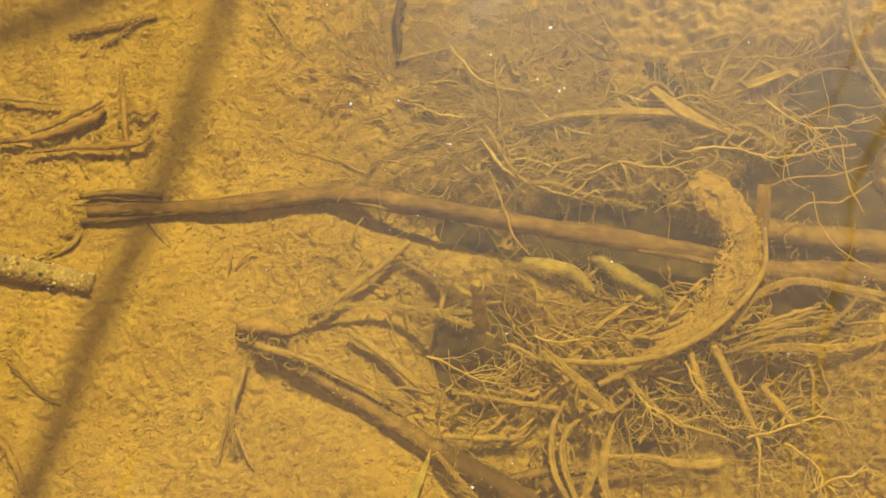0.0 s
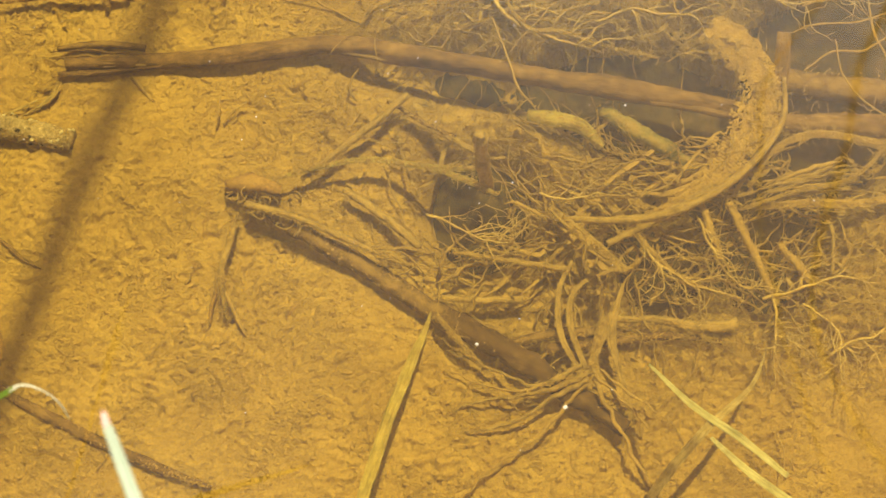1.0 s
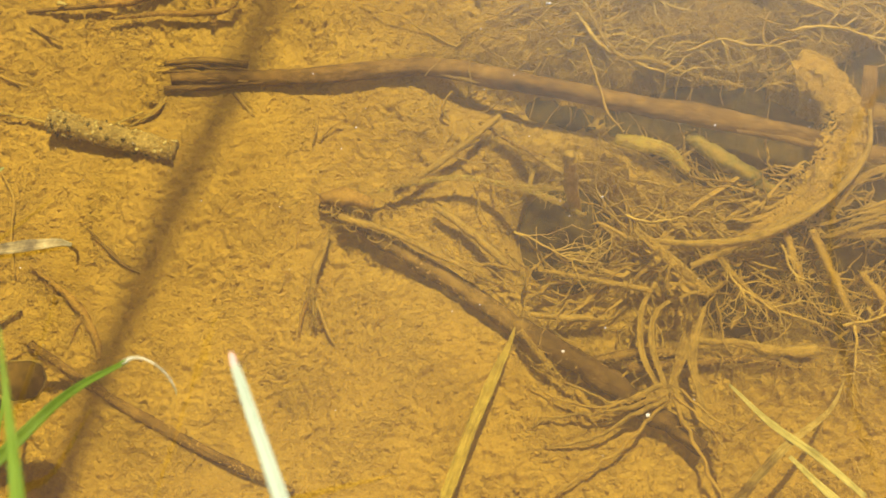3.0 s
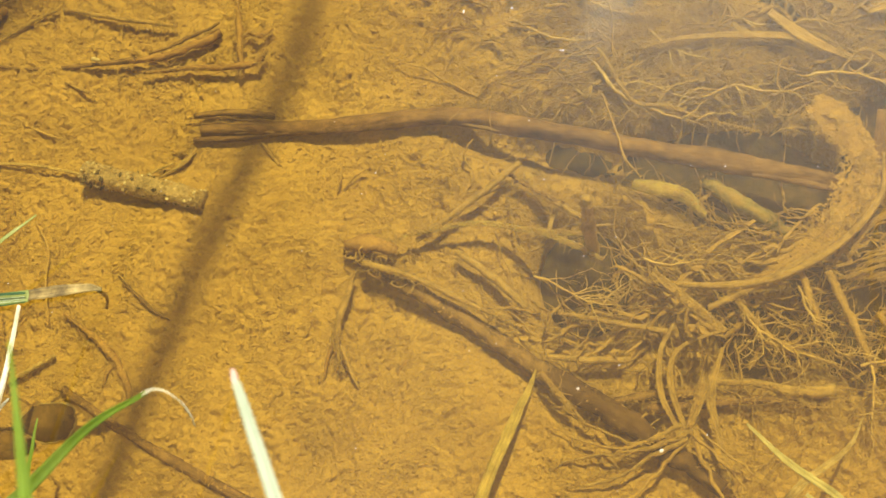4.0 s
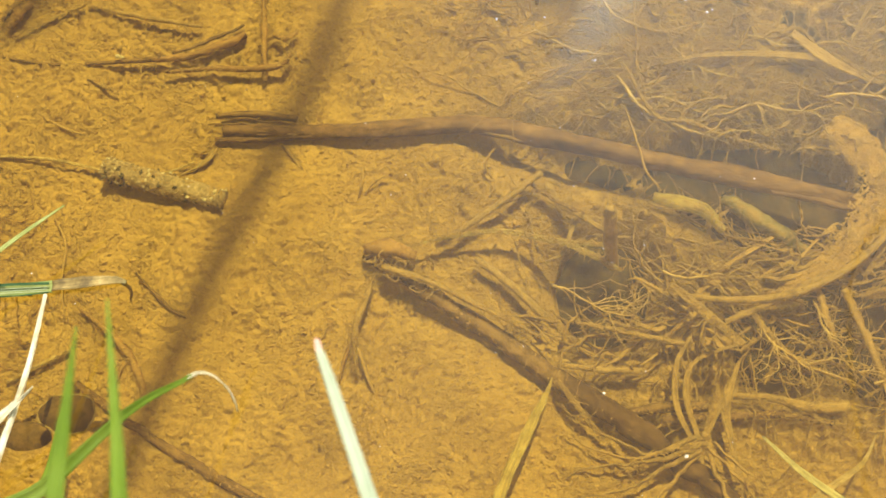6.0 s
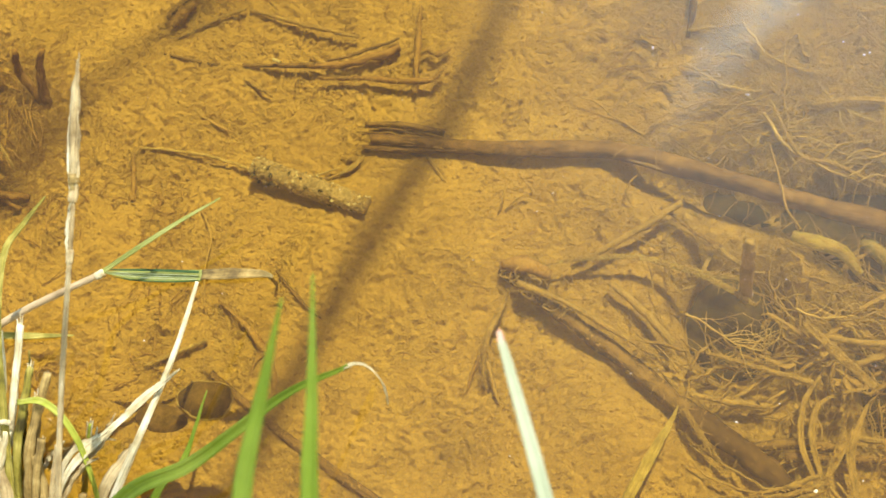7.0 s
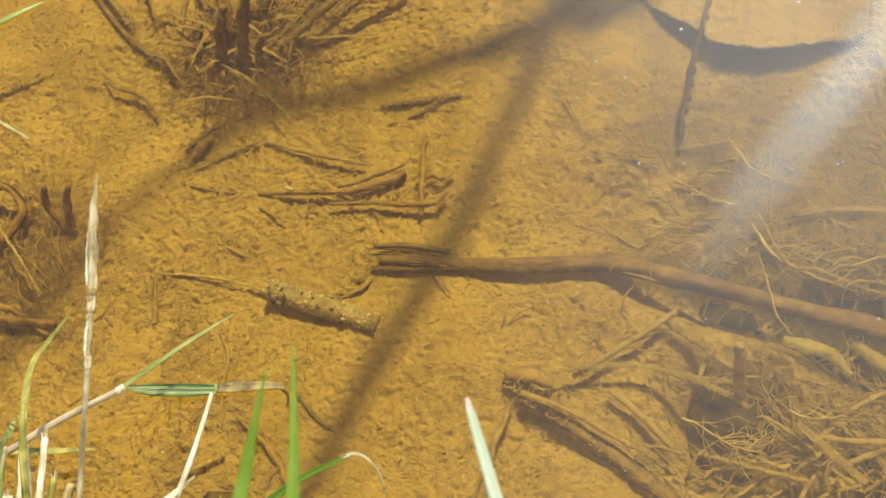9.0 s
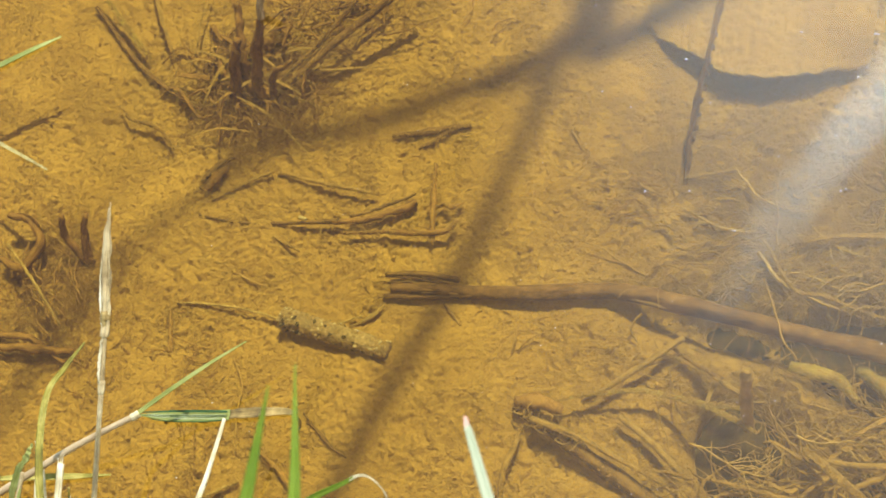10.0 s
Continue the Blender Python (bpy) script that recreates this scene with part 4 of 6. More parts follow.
def root_fan():
    ob = thing("root_fan", "spreading fan of pale roots and ribbon leaves", "roots")
    for pts, rr in (([(131, -84.1, 7.5), (122.7, -87.3, 6.8), (111.6, -89.1, 5.4), (101, -90.3, 3), (95, -92.5, 1)], [1.5, 1.3, 0.9, 0.6, 0.3]),
                    ([(130.2, -85.4, 7.2), (119.8, -90.5, 5.8), (111.3, -95.1, 4.3), (99, -97.2, 1.5)], [1.3, 1.1, 0.8, 0.4]),
                    ([(129.4, -86.7, 6.8), (116.8, -98.6, 5), (107, -105.3, 4), (96.5, -113.5, 1)], [1.0, 0.8, 0.7, 0.5]),
                    ([(128.5, -82.5, 7.5), (117.2, -86.6, 6.1), (106.2, -82.2, 4.7), (96, -77.5, 4)], [1.2, 0.9, 0.7, 0.4]),
                    ([(125.5, -83.7, 7.2), (113.6, -87.7, 5.8), (103, -85.4, 4), (95, -81.5, 3)], [1.0, 0.7, 0.5, 0.3]),
                    ([(130.9, -85.4, 6.8), (135.8, -96, 5), (140.8, -106.6, 4), (144.4, -114.4, 1)], [1.1, 1.0, 0.9, 0.6]),
                    ([(130.9, -84.1, 7.2), (136.1, -89.3, 6.1), (143, -97.1, 4.3)], [1.0, 0.8, 0.5]),
                    ([(132.7, -83.1, 7.2), (139.9, -89.6, 5.4), (146, -94, 3)], [0.7, 0.6, 0.3])):
        part("root", tube(P(pts), [0.52 * r for r in rr], 8, 60, 0.6, jag=0.0008), STRAW_WET if rr[0] > 1.1 else ROOT, ob)
    for pts, ww in (([(130.2, -83.6, 7.3), (134.1, -73.4, 8.2), (135.8, -65.9, 8.9)], [1.6, 3.2, 0.9]),
                    ([(140.3, -96.5, 4.3), (137.1, -82.7, 6.8), (136, -74.7, 8.2), (139.4, -63.6, 8.9)], [0.7, 1.6, 2.6, 0.8]),
                    ([(129.7, -84.1, 7.5), (126.2, -71.8, 8.2), (128.9, -63.7, 8.9), (140.4, -59.1, 9.4)], [1.2, 1.7, 1.1, 0.6]),
                    ([(128.6, -85.1, 7.2), (123.9, -74.8, 7.5), (123.9, -64.6, 7.5), (127.5, -57.3, 7.8)], [1.0, 1.6, 1.4, 0.9])):
        part("ribbon_leaf", blade(P(pts), ww, 0.35, 0.3, 30, ripple=0.4), STRAW_WET, ob, "limp ribbon leaf")


root_fan()
for pts, ww in (([(145, -84.5, 20), (154.7, -95.8, 34), (164.1, -103.1, 38), (173.9, -111.6, 38)], [0.6, 1.6, 1.8, 1.2]),
                ([(158.1, -102.9, 36), (166.2, -110.8, 36), (175.6, -118, 35), (185, -126.3, 33)], [0.9, 1.8, 1.9, 1.5])):
    leaf("yellowed_grass", pts, ww, PALE_BLADE, "bright yellow-green grass blade floating low in the water", "grass blade", fold=0.3)
leaf("sunken_reed", [(172.2, -80.2, 8), (167.7, -90.2, 20), (158.2, -100, 36), (150.6, -107.2, 30), (142.6, -115.6, 18)], [0.3, 1.2, 2.0, 2.2, 2.4], CROSS_BLADE, "pale silted blade crossing under yellow blades", "reed blade", ripple=0.8)
for pts, rr in (([(182.9, -3.1, 6), (189.8, -1.2, 6), (197.9, -1.3, 6), (207.5, 1.1, 6)], [0.3, 0.5, 0.5, 0.3]), ([(185.7, -12.6, 6), (192.0, -8.3, 6), (200.1, -8.1, 6), (208.5, -3.1, 6)], [0.3, 0.5, 0.6, 0.4]), ([(193.2, -5.6, 7), (194.5, -14.0, 7), (199.1, -21.1, 7), (206.8, -26.2, 7)], [0.3, 0.4, 0.5, 0.4]),
                ([(201.8, 7.0, 6), (202.5, -2.9, 6), (205.9, -11.4, 6)], [0.4, 0.6, 0.4]), ([(152.6, -9.1, 6), (157.5, -7.2, 6), (162.1, -9.2, 6)], [0.2, 0.4, 0.2]), ([(186.0, 3.5, 6), (194.3, 5.2, 6), (205.2, 6.8, 6)], [0.5, 0.8, 0.6])):
    stem("pale_root", pts, [0.5 * r for r in rr], ROOT, "thin pale root hanging over a dark hollow", "root", steps=30)
stem("pale_root", [(110.2, 15, 7.5), (118.6, 0.9, 7.3), (127.2, -0.8, 7.2), (136.8, -4.5, 6.6), (150, -7.9, 6.1)], [0.5, 0.6, 0.6, 0.5, 0.3], STRAW_WET, "pale forked root lying over the mat", "root")
stem("pale_root", [(124.4, -0.5, 6.8), (128.6, 4, 7.2), (135.7, 6.2, 6.8)], [0.4, 0.4, 0.3], STRAW_WET, "small pale side root on the mat", "root")
stem("pale_root", [(205.8, 48.8, 6.8), (206.9, 32.9, 7.2), (213.1, 19, 7.5), (221, 7.2, 6.8)], [0.4, 0.6, 0.7, 0.6], STRAW_WET, "long pale root hanging over a dark hollow", "root")

# ---- open silt on the other side ----
twig = thing("sunken_twig", "brown twig with torn bark tapering to a thin tail", "twig")
part("bark", tube(P([(5.7, 26.3, 1.6), (-2.3, 22.8, 1.6), (-11.1, 19.9, 1.5), (-20.4, 19.0, 1.2)]), [1.0, 1.2, 1.0, 0.7], 10, 40, 0.5, jag=0.0007), RUSTY, twig)
part("torn_bark", tube(P([(5.3, 29.0, 1.8), (-2.8, 24.9, 1.9), (-15.1, 20.5, 1.6)]), [0.4, 0.6, 0.4], 6, 26, 0.5, jag=0.0006), WOOD_DARK, twig)
part("tail", tube(P([(-18.6, 19.4, 1.2), (-33.0, 18.2, 1.2), (-49.7, 17.6, 1.2), (-65.0, 19.8, 0.8)]), [0.9, 0.6, 0.5, 0.35], 7, 26, 0.35), WOOD_DARK, twig)
part("bud", tube(P([(-30.5, 19.2, 3), (-28, 18.2, 4)]), [0.7, 0.5], 6, 6, 0.4), CASE_PALE, twig, "small white bit on the twig")
stem("sunken_twig", [(-17, 15.6, 1), (-3.3, 16.1, 1.6), (14.7, 16.3, 2.4), (19.2, 20.2, 2.6)], [0.4, 0.8, 0.9, 0.6], RUSTY, "reddish-brown twig pressed into the silt", "twig", rough=0.4)
stem("silted_sprig", [(10.6, 38.6, 3), (10.9, 27.7, 2), (11.6, 13.4, 0.8)], [0.5, 0.9, 0.8], ROOT_DARK, "dark silted sprig standing in the bed", "sprig", rough=0.6)
stem("silted_sprig", [(20, 27, 1), (17, 24.5, 2.4), (14, 25.6, 2), (9, 23, 1)], [0.5, 0.8, 0.7, 0.4], ROOT_DARK, "dark crooked bit of root on silt", "sprig", rough=0.6)
stem("sunken_straw", [(-40.4, 34.8, 1.6), (-23.4, 31.2, 1.8), (-7.1, 28.6, 1.4)], [0.5, 0.8, 0.5], STRAW_WET, "thin straw lying on the silt", "straw", group=straws)
stem("sunken_straw", [(-61.5, 25, 0.8), (-51.4, 30.5, 1.5), (-41.2, 34.4, 3)], [0.3, 0.6, 0.5], STRAW_WET, "thin bent straw lying on the silt", "straw", group=straws)
stem("bark_chip", [(-63.2, 28.3, 2), (-60.2, 31.9, 3), (-57.4, 35.6, 2)], [1.0, 1.7, 0.9], ROOT_DARK, "small dark chip of bark on silt", "bark chip", rough=0.5)
stem("crooked_root", [(-98.6, 56.5, 1.5), (-94, 52, 1.8), (-86, 50, 1.6), (-81, 46.5, 1.4), (-77.6, 42.2, 0.8)], [0.3, 0.6, 0.6, 0.5, 0.3], WOOD_DARK, "thin crooked brown root on silt", "root")
stem("sunken_straw", [(-114.0, 93.1, 3), (-97.0, 74.2, 2.4), (-86.6, 65.5, 2), (-70.8, 56.4, 1.2)], [0.7, 0.9, 0.9, 0.6], WOOD, "brown stem slanting down from the plant base", "straw", group=straws)
leaf("yellowed_grass", [(-108.7, 93.8, 8), (-95.6, 78.9, 6), (-89.8, 72.9, 4)], [1.4, 2.0, 0.8], YELLOW, "yellow-green leaf tip beside the plant base", "grass blade")
stem("brown_stalk", [(4, 94, 18), (-22.2, 75.3, 12), (-33.8, 66.8, 8), (-45, 60.4, 3)], [1.3, 1.2, 1.1, 0.8], WOOD, "brown stalk leaning into the plant base", "stalk")
stem("brown_stalk", [(-4, 101, 20), (-24, 79, 13), (-36, 69.5, 8), (-48, 61.4, 3)], [0.7, 0.7, 0.6, 0.4], WOOD, "thin brown stalk leaning into the plant base", "stalk")


def plant_base():
    rng = random.Random(11)
    ob = thing("reed_clump", "rotting reddish-brown reed clump standing in the water", "reed clump")
    for pts, rr in (([(-50.3, 59.2, 0), (-48, 64.1, 12), (-41.7, 68, 26), (-36, 73, 40)], [2.4, 1.9, 1.5, 1.1]),
                    ([(-57.7, 57, 0), (-54.6, 63.7, 14), (-50, 67, 24)], [2.2, 1.7, 1.2]),
                    ([(-54, 61, 0), (-52.5, 69, 15), (-52, 80, 24)], [1.8, 1.5, 1.0]),
                    ([(-46, 60, 0), (-42, 62, 12), (-34, 64, 18)], [1.4, 1.2, 0.6])):
        part("stub", tube(P(pts), rr, 9, 34, 0.5, jag=0.001), RUSTY, ob)
    for _ in range(9):
        a, ln = rng.uniform(0, 6.28), rng.uniform(8, 20)
        x, y = -53 + rng.gauss(0, 3), 60 + rng.gauss(0, 3)
        pts = [(x, y, rng.uniform(1, 8)), (x + ln * 0.5 * math.cos(a), y + ln * 0.5 * math.sin(a), rng.uniform(2, 10)), (x + ln * math.cos(a), y + ln * math.sin(a), rng.uniform(0.5, 6))]
        part("dead_leaf", blade(P(pts), [0.6, rng.uniform(0.6, 1.5), 0.3], 0.3, 0.3, 14, ripple=0.5), rng.choice((RUSTY, ROOT_DARK, WOOD)), ob)
    for _ in range(20):
        x, y, a, ln = -52 + rng.gauss(0, 15), 70 + rng.gauss(0, 10), rng.gauss(0.2, 0.9), rng.uniform(12, 34)
        x, y = x - ln * 0.5 * math.cos(a), y - ln * 0.5 * math.sin(a)
        lift = rng.uniform(2, 8)
        pts = [(x, y, lift), (x + ln * 0.5 * math.cos(a), y + ln * 0.5 * math.sin(a) + rng.gauss(0, 1.5), lift + 2), (x + ln * math.cos(a), y + ln * math.sin(a), lift)]
        part("dead_leaf", blade(P(pts), [0.5, rng.uniform(0.5, 1.3), 0.3], 0.3, 0.3, 14, ripple=0.5), rng.choice((STRAW_WET, ROOT)), ob)


plant_base()


def broad_leaf():
    ob = thing("sunken_broad_leaf", "large silt-dusted sunken leaf with a raised edge", "leaf")
    bm = bmesh.new()
    edge = smooth_line([Vector(p) for p in ((71.3, 87.7, 3), (76.0, 83.0, 3.5), (81.8, 78.1, 4.5), (86.3, 76.7, 5), (90.6, 73.8, 6), (94.3, 69.8, 7), (98.8, 67.5, 8), (105.1, 66.5, 8.5), (110.7, 65.6, 8.5), (116.5, 66.8, 8.5), (122.9, 67.1, 8.5), (128.9, 69.3, 8), (132.3, 69.1, 7), (138.5, 72.2, 5))], 150)
    edge = [p + Vector((0.5 * noise.noise(p * 0.5), 0.7 * noise.noise(p * 0.35 + Vector((4, 0, 0))) + 0.35 * noise.noise(p * 1.3), 0.8 * noise.noise(p * 0.4))) for p in edge]
    rows = []
    for j in range(80):
        v = j / 79
        row = []
        for p in edge:
            x, y = p.x + v * 6, p.y + v * 62
            h = p.z * (1 - v) + 4 * v + 1.2 * noise.noise(Vector((x * 0.06, y * 0.06, 1.7))) + 0.9 * noise.noise(Vector((x * 0.35, y * 0.45, 3))) + 0.85 * noise.noise(Vector((x * 0.9, y * 1.1, 5)))
            row.append((x, y, h))
        rows.append([(bm.verts.new(q), bm.verts.new(q - Vector((0, 0, 0.0007)))) for q in P(row)])
    n = len(edge)
    for j in range(79):
        for i in range(n - 1):
            a, b, c, d = rows[j][i], rows[j][i + 1], rows[j + 1][i + 1], rows[j + 1][i]
            bm.faces.new((a[0], b[0], c[0], d[0]))
            bm.faces.new((d[1], c[1], b[1], a[1]))
            if j == 0:
                bm.faces.new((a[1], b[1], b[0], a[0]))
    part("leaf_blade", bm, SILT, ob)
    part("rim", tube([e for e in P([(p.x, p.y, p.z) for p in edge])], [0.26, 0.36, 0.24, 0.34, 0.24], 6, 150, 0.4), STRAW_PALE, ob, "pale torn rim")


broad_leaf()
stalk = thing("beaded_stalk", "thin dark beaded stalk slanting up through the water", "stalk")
part("stem", tube(P([(103, 92, 38), (98.8, 76.9, 30), (94, 62.1, 22), (88.9, 49.3, 10), (86.1, 35.2, 0.5)]), [0.6, 0.8, 0.9, 0.9, 0.7], 7, 60, 0.9, jag=0.0004), WOOD, stalk)
for k in range(16):
    s = (k + 0.3) / 16
    p = Vector((102, 89, 36)).lerp(Vector((86.8, 40, 3)), s)
    q = P([(p.x, p.y, p.z), (p.x + 0.4, p.y + 1.2, p.z + 1)])
    part("bead", tube(q, [1.0 + 0.4 * math.sin(k * 2.1), 0.8], 6, 4, 0.9), WOOD, stalk)
stem("sunken_straw", [(86.5, 36.3, 2), (101, 38.8, 3)], [0.6, 0.5], STRAW_WET, "short pale straw at the foot of the beaded stalk", "straw", group=straws)
stem("pale_root", [(-66.4, -10.0, 2.0), (-56.4, -9.8, 2.0), (-43.1, -11.1, 2.0), (-31.5, -13.8, 2.0), (-23.3, -15.1, 2.0), (-15.3, -14.1, 2.0), (-6.6, -11.0, 2.0)], [0.3, 0.5, 0.5, 0.5, 0.5, 0.4, 0.25], STRAW_PALE, "long pale root lying on silt by the grit-covered case", "root", steps=40)
# two dark strips laid in the shape of a Y-shaped shadow on the silt
stem("sunken_twig", [(-35.9, -51.7, 1.2), (-28.1, -57.6, 1.2), (-20.7, -64.5, 1.2), (-17.2, -71.3, 1.2), (-15.9, -76.5, 1.2)], [0.4, 0.8, 1.1, 1.2, 0.6], ROOT_DARK, "soft dark strip standing in for a forked shadow on silt", "twig", rough=0.5)
stem("sunken_twig", [(-20.6, -64.9, 1.2), (-22.9, -67.5, 1.2), (-24.0, -71.3, 1.2)], [0.8, 0.6, 0.3], ROOT_DARK, "short dark side strip of the forked shadow on silt", "twig", rough=0.5)
stem("crooked_root", [(-19.9, -43.8, 1.0), (-14.4, -47.6, 1.0), (-11.1, -51.0, 1.0), (-7.2, -53.4, 1.0)], [0.25, 0.4, 0.4, 0.25], WOOD_DARK, "thin crooked brown root on silt", "root")
stem("hooked_root", [(-45.5, -26.3, 1.4), (-41.3, -34.3, 1.4), (-41.6, -43.6, 1.4), (-40.0, -54.5, 1.4)], [0.25, 0.35, 0.35, 0.2], ROOT, "thin pale root lying on silt", "root")
stem("crooked_root", [(-21.1, -41.4, 1.0), (-15.7, -46.9, 1.0), (-11.2, -50.9, 1.0), (-6.3, -53.8, 1.0)], [0.25, 0.4, 0.35, 0.2], WOOD_DARK, "thin crooked brown root on silt", "root")
stem("crooked_root", [(17.5, -5.8, 1.0), (21.0, -9.7, 1.0), (23.5, -12.3, 1.0), (27.9, -15.2, 1.0)], [0.3, 0.45, 0.35, 0.2], WOOD_DARK, "thin crooked brown root on silt", "root")
stem("sunken_twig", [(-65.8, 30.3, 1.6), (-62.9, 34.1, 1.6), (-59.6, 37.4, 1.6), (-55.8, 39.5, 1.6)], [0.6, 1.2, 1.1, 0.5], WOOD_DARK, "dark chip of twig lying on silt", "twig", rough=0.6)
stem("sunken_straw", [(-39.3, 13.5, 1.2), (-34.6, 11.3, 1.2), (-29.9, 9.0, 1.2)], [0.3, 0.7, 0.3], STRAW_WET, "short pale straw lying on silt", "straw", group=straws)
stem("hooked_root", [(-6.7, -12.9, 1.6), (-4.1, -10.5, 1.6), (-2.3, -9.2, 1.6), (-1.6, -6.8, 1.6)], [0.4, 0.5, 0.4, 0.25], STRAW_PALE, "short pale bent root by the split branch", "root")
hooks = "small hooked roots"
for pts in ([(41.4, -12.2, 4), (40.5, -16, 3), (39.1, -19.8, 0.6)], [(47.1, -13.5, 1.6), (43.5, -15.8, 1.4), (41, -18.6, 0.6)], [(76.4, -6.9, 4), (73.6, -10.8, 3), (74.9, -14.2, 1)],
            [(-53, 3.4, 1.4), (-44.4, -1.3, 1.6), (-39, -2.8, 1.4)], [(-0.6, -6.4, 1), (-3.4, -11, 1.6), (-10.6, -14.2, 1)], [(18, -5.4, 1), (22.2, -11, 1), (25, -13.9, 0.4)]):
    stem("hooked_root", pts, [0.25, 0.4, 0.25], ROOT, "thin pale hooked root lying on silt", "root", group=hooks, steps=16)
stem("knotted_root", [(-5, 48.6, 0.8), (7, 50, 1.6), (20, 52.3, 1.4)], [0.6, 1.3, 0.7], WOOD, "knotted brown root half buried in silt", "root", rough=0.5)
stem("knotted_root", [(4, 44.5, 0.8), (11, 48, 1.6), (16, 53, 1)], [0.5, 0.9, 0.5], WOOD, "small knotted brown root in silt", "root", rough=0.5)

mass = thing("left_root_mass", "dark rotting root mass by the bank", "roots")
mass.name = "root_mass"
part("root", tube(P([(-128.5, 1.1, 3), (-120, -1.6, 4), (-113.6, 5.8, 7), (-119, 13, 8), (-126, 13.6, 8)]), [1.2, 1.6, 1.6, 1.4, 1.0], 8, 36, 0.3, jag=0.0008), RUSTY, mass, "thick curled root")
part("root", tube(P([(-98.6, 1.8, 1), (-96.7, 6.5, 10), (-92.7, 10.1, 18)]), [1.6, 1.3, 1.0], 8, 16, 0.4, jag=0.0008), RUSTY, mass)
part("root", tube(P([(-99.8, 2.7, 1), (-103, 6.3, 10), (-101, 9.2, 18)]), [1.6, 1.2, 0.9], 8, 16, 0.4, jag=0.0008), RUSTY, mass)
part("root", tube(P([(-124, -28, 3.4), (-109.4, -28.4, 4.6), (-97.5, -27.6, 3)]), [1.1, 1.6, 0.9], 8, 20, 0.4, jag=0.0008), RUSTY, mass)
part("root", tube(P([(-128, -24, 3), (-112, -25, 4), (-100, -31, 2)]), [0.9, 1.2, 0.7], 8, 20, 0.4, jag=0.0008), RUSTY, mass)
# the curved band of shade by the low mound, drawn with dark strips
stem("buried_root", [(53.6, -72.8, 0.4), (59.6, -76.8, 0.4), (69.9, -78.7, 0.4), (80.1, -76.8, 0.4), (91.8, -71.1, 0.4)], [0.5, 0.9, 1.2, 1.2, 0.8], ROOT_DARK, "dark curved strip standing in for a band of shade on silt", "root", rough=0.5, steps=40)
stem("buried_root", [(55.1, -71.3, 0.3), (56.8, -66.1, 0.3), (61.3, -64.0, 0.3), (65.5, -66.9, 0.3)], [0.4, 0.7, 0.7, 0.4], ROOT_DARK, "dark bent strip standing in for shade beside the mound", "root", rough=0.5)
stem("sunken_straw", [(-119, 1, 15), (-109.4, -10, 12), (-100.8, -21.5, 7)], [0.35, 0.54, 0.35], STRAW_PALE, "pale straw stuck in the dark root mass", "straw", group=straws)
stem("peg_twig", [(-66.8, -25.3, 0.6), (-67.1, -19.6, 1.2), (-68.4, -12.2, 2.0)], [0.8, 0.8, 0.5], ROOT_DARK, "short brown twig lying in the silt", "twig", rough=0.4)
stem("sunken_reed_stalk", [(-35.5, -72.3, 1), (-13.4, -85.8, 1.2), (2.4, -94.4, 1.4), (22.5, -103.6, 1.2), (35.6, -108.9, 0.8)], [1.0, 1.5, 1.7, 1.3, 0.7], WOOD, "long brown reed stalk sunk along the bed", "stem", rough=0.35)
stem("sunken_straw", [(-54.6, -72.3, 1.2), (-46.8, -67.9, 1.2), (-37.9, -63.2, 1.2)], [0.5, 0.7, 0.6], STRAW_PALE, "short straw lying on silt", "straw", group=straws)


def sand_case():
    """The loose-grained tube that stands on the bed: a core with grains stuck to it."""
    rng = random.Random(21)
    ob = thing("sand_grain_case", "rough tube of pale and dark sand grains on silt", "larva case")
    a, b = P([(-31, -13.4, 3.8)])[0], P([(3.2, -22, 3.4)])[0]
    part("core", tube([a, a.lerp(b, 0.35), a.lerp(b, 0.7), b], [2.8, 3.2, 3.0, 2.6], 14, 24, 0.25), CASE, ob)
    axis_v = (b - a).normalized()
    side = axis_v.cross(Vector((0, 0, 1))).normalized()
    nor = side.cross(axis_v)
    for name, count, material, size, crowd in (("pale_grains", 60, CASE_PALE, 0.62, 1.9), ("grey_grains", 520, CASE, 0.42, 1.0), ("dark_grains", 44, CASE_DARK, 0.8, 1.2), ("silt_coat", 1300, CRUMB_PALE, 0.27, 0.6)):
        spots = []
        for _ in range(count):
            s, w = rng.random() ** crowd, rng.uniform(-0.6, 3.7)
            r = (0.0030 - 0.0005 * s) * rng.uniform(0.9, 1.15)
            spots.append((a.lerp(b, s) + (side * math.cos(w) + nor * math.sin(w)) * r)[:])
        vs, fs = pebbles(np.random.RandomState(count), np.array(spots), 0.0004 * size, 0.0010 * size, 0.6, 0.7)
        pebble_part(name, vs, fs, material, ob)


sand_case()

# thin brown disc with a pale rim, a little below the water surface
disc = thing("rimmed_disc", "small brown round disc with a pale rim just under the surface", "leaf")
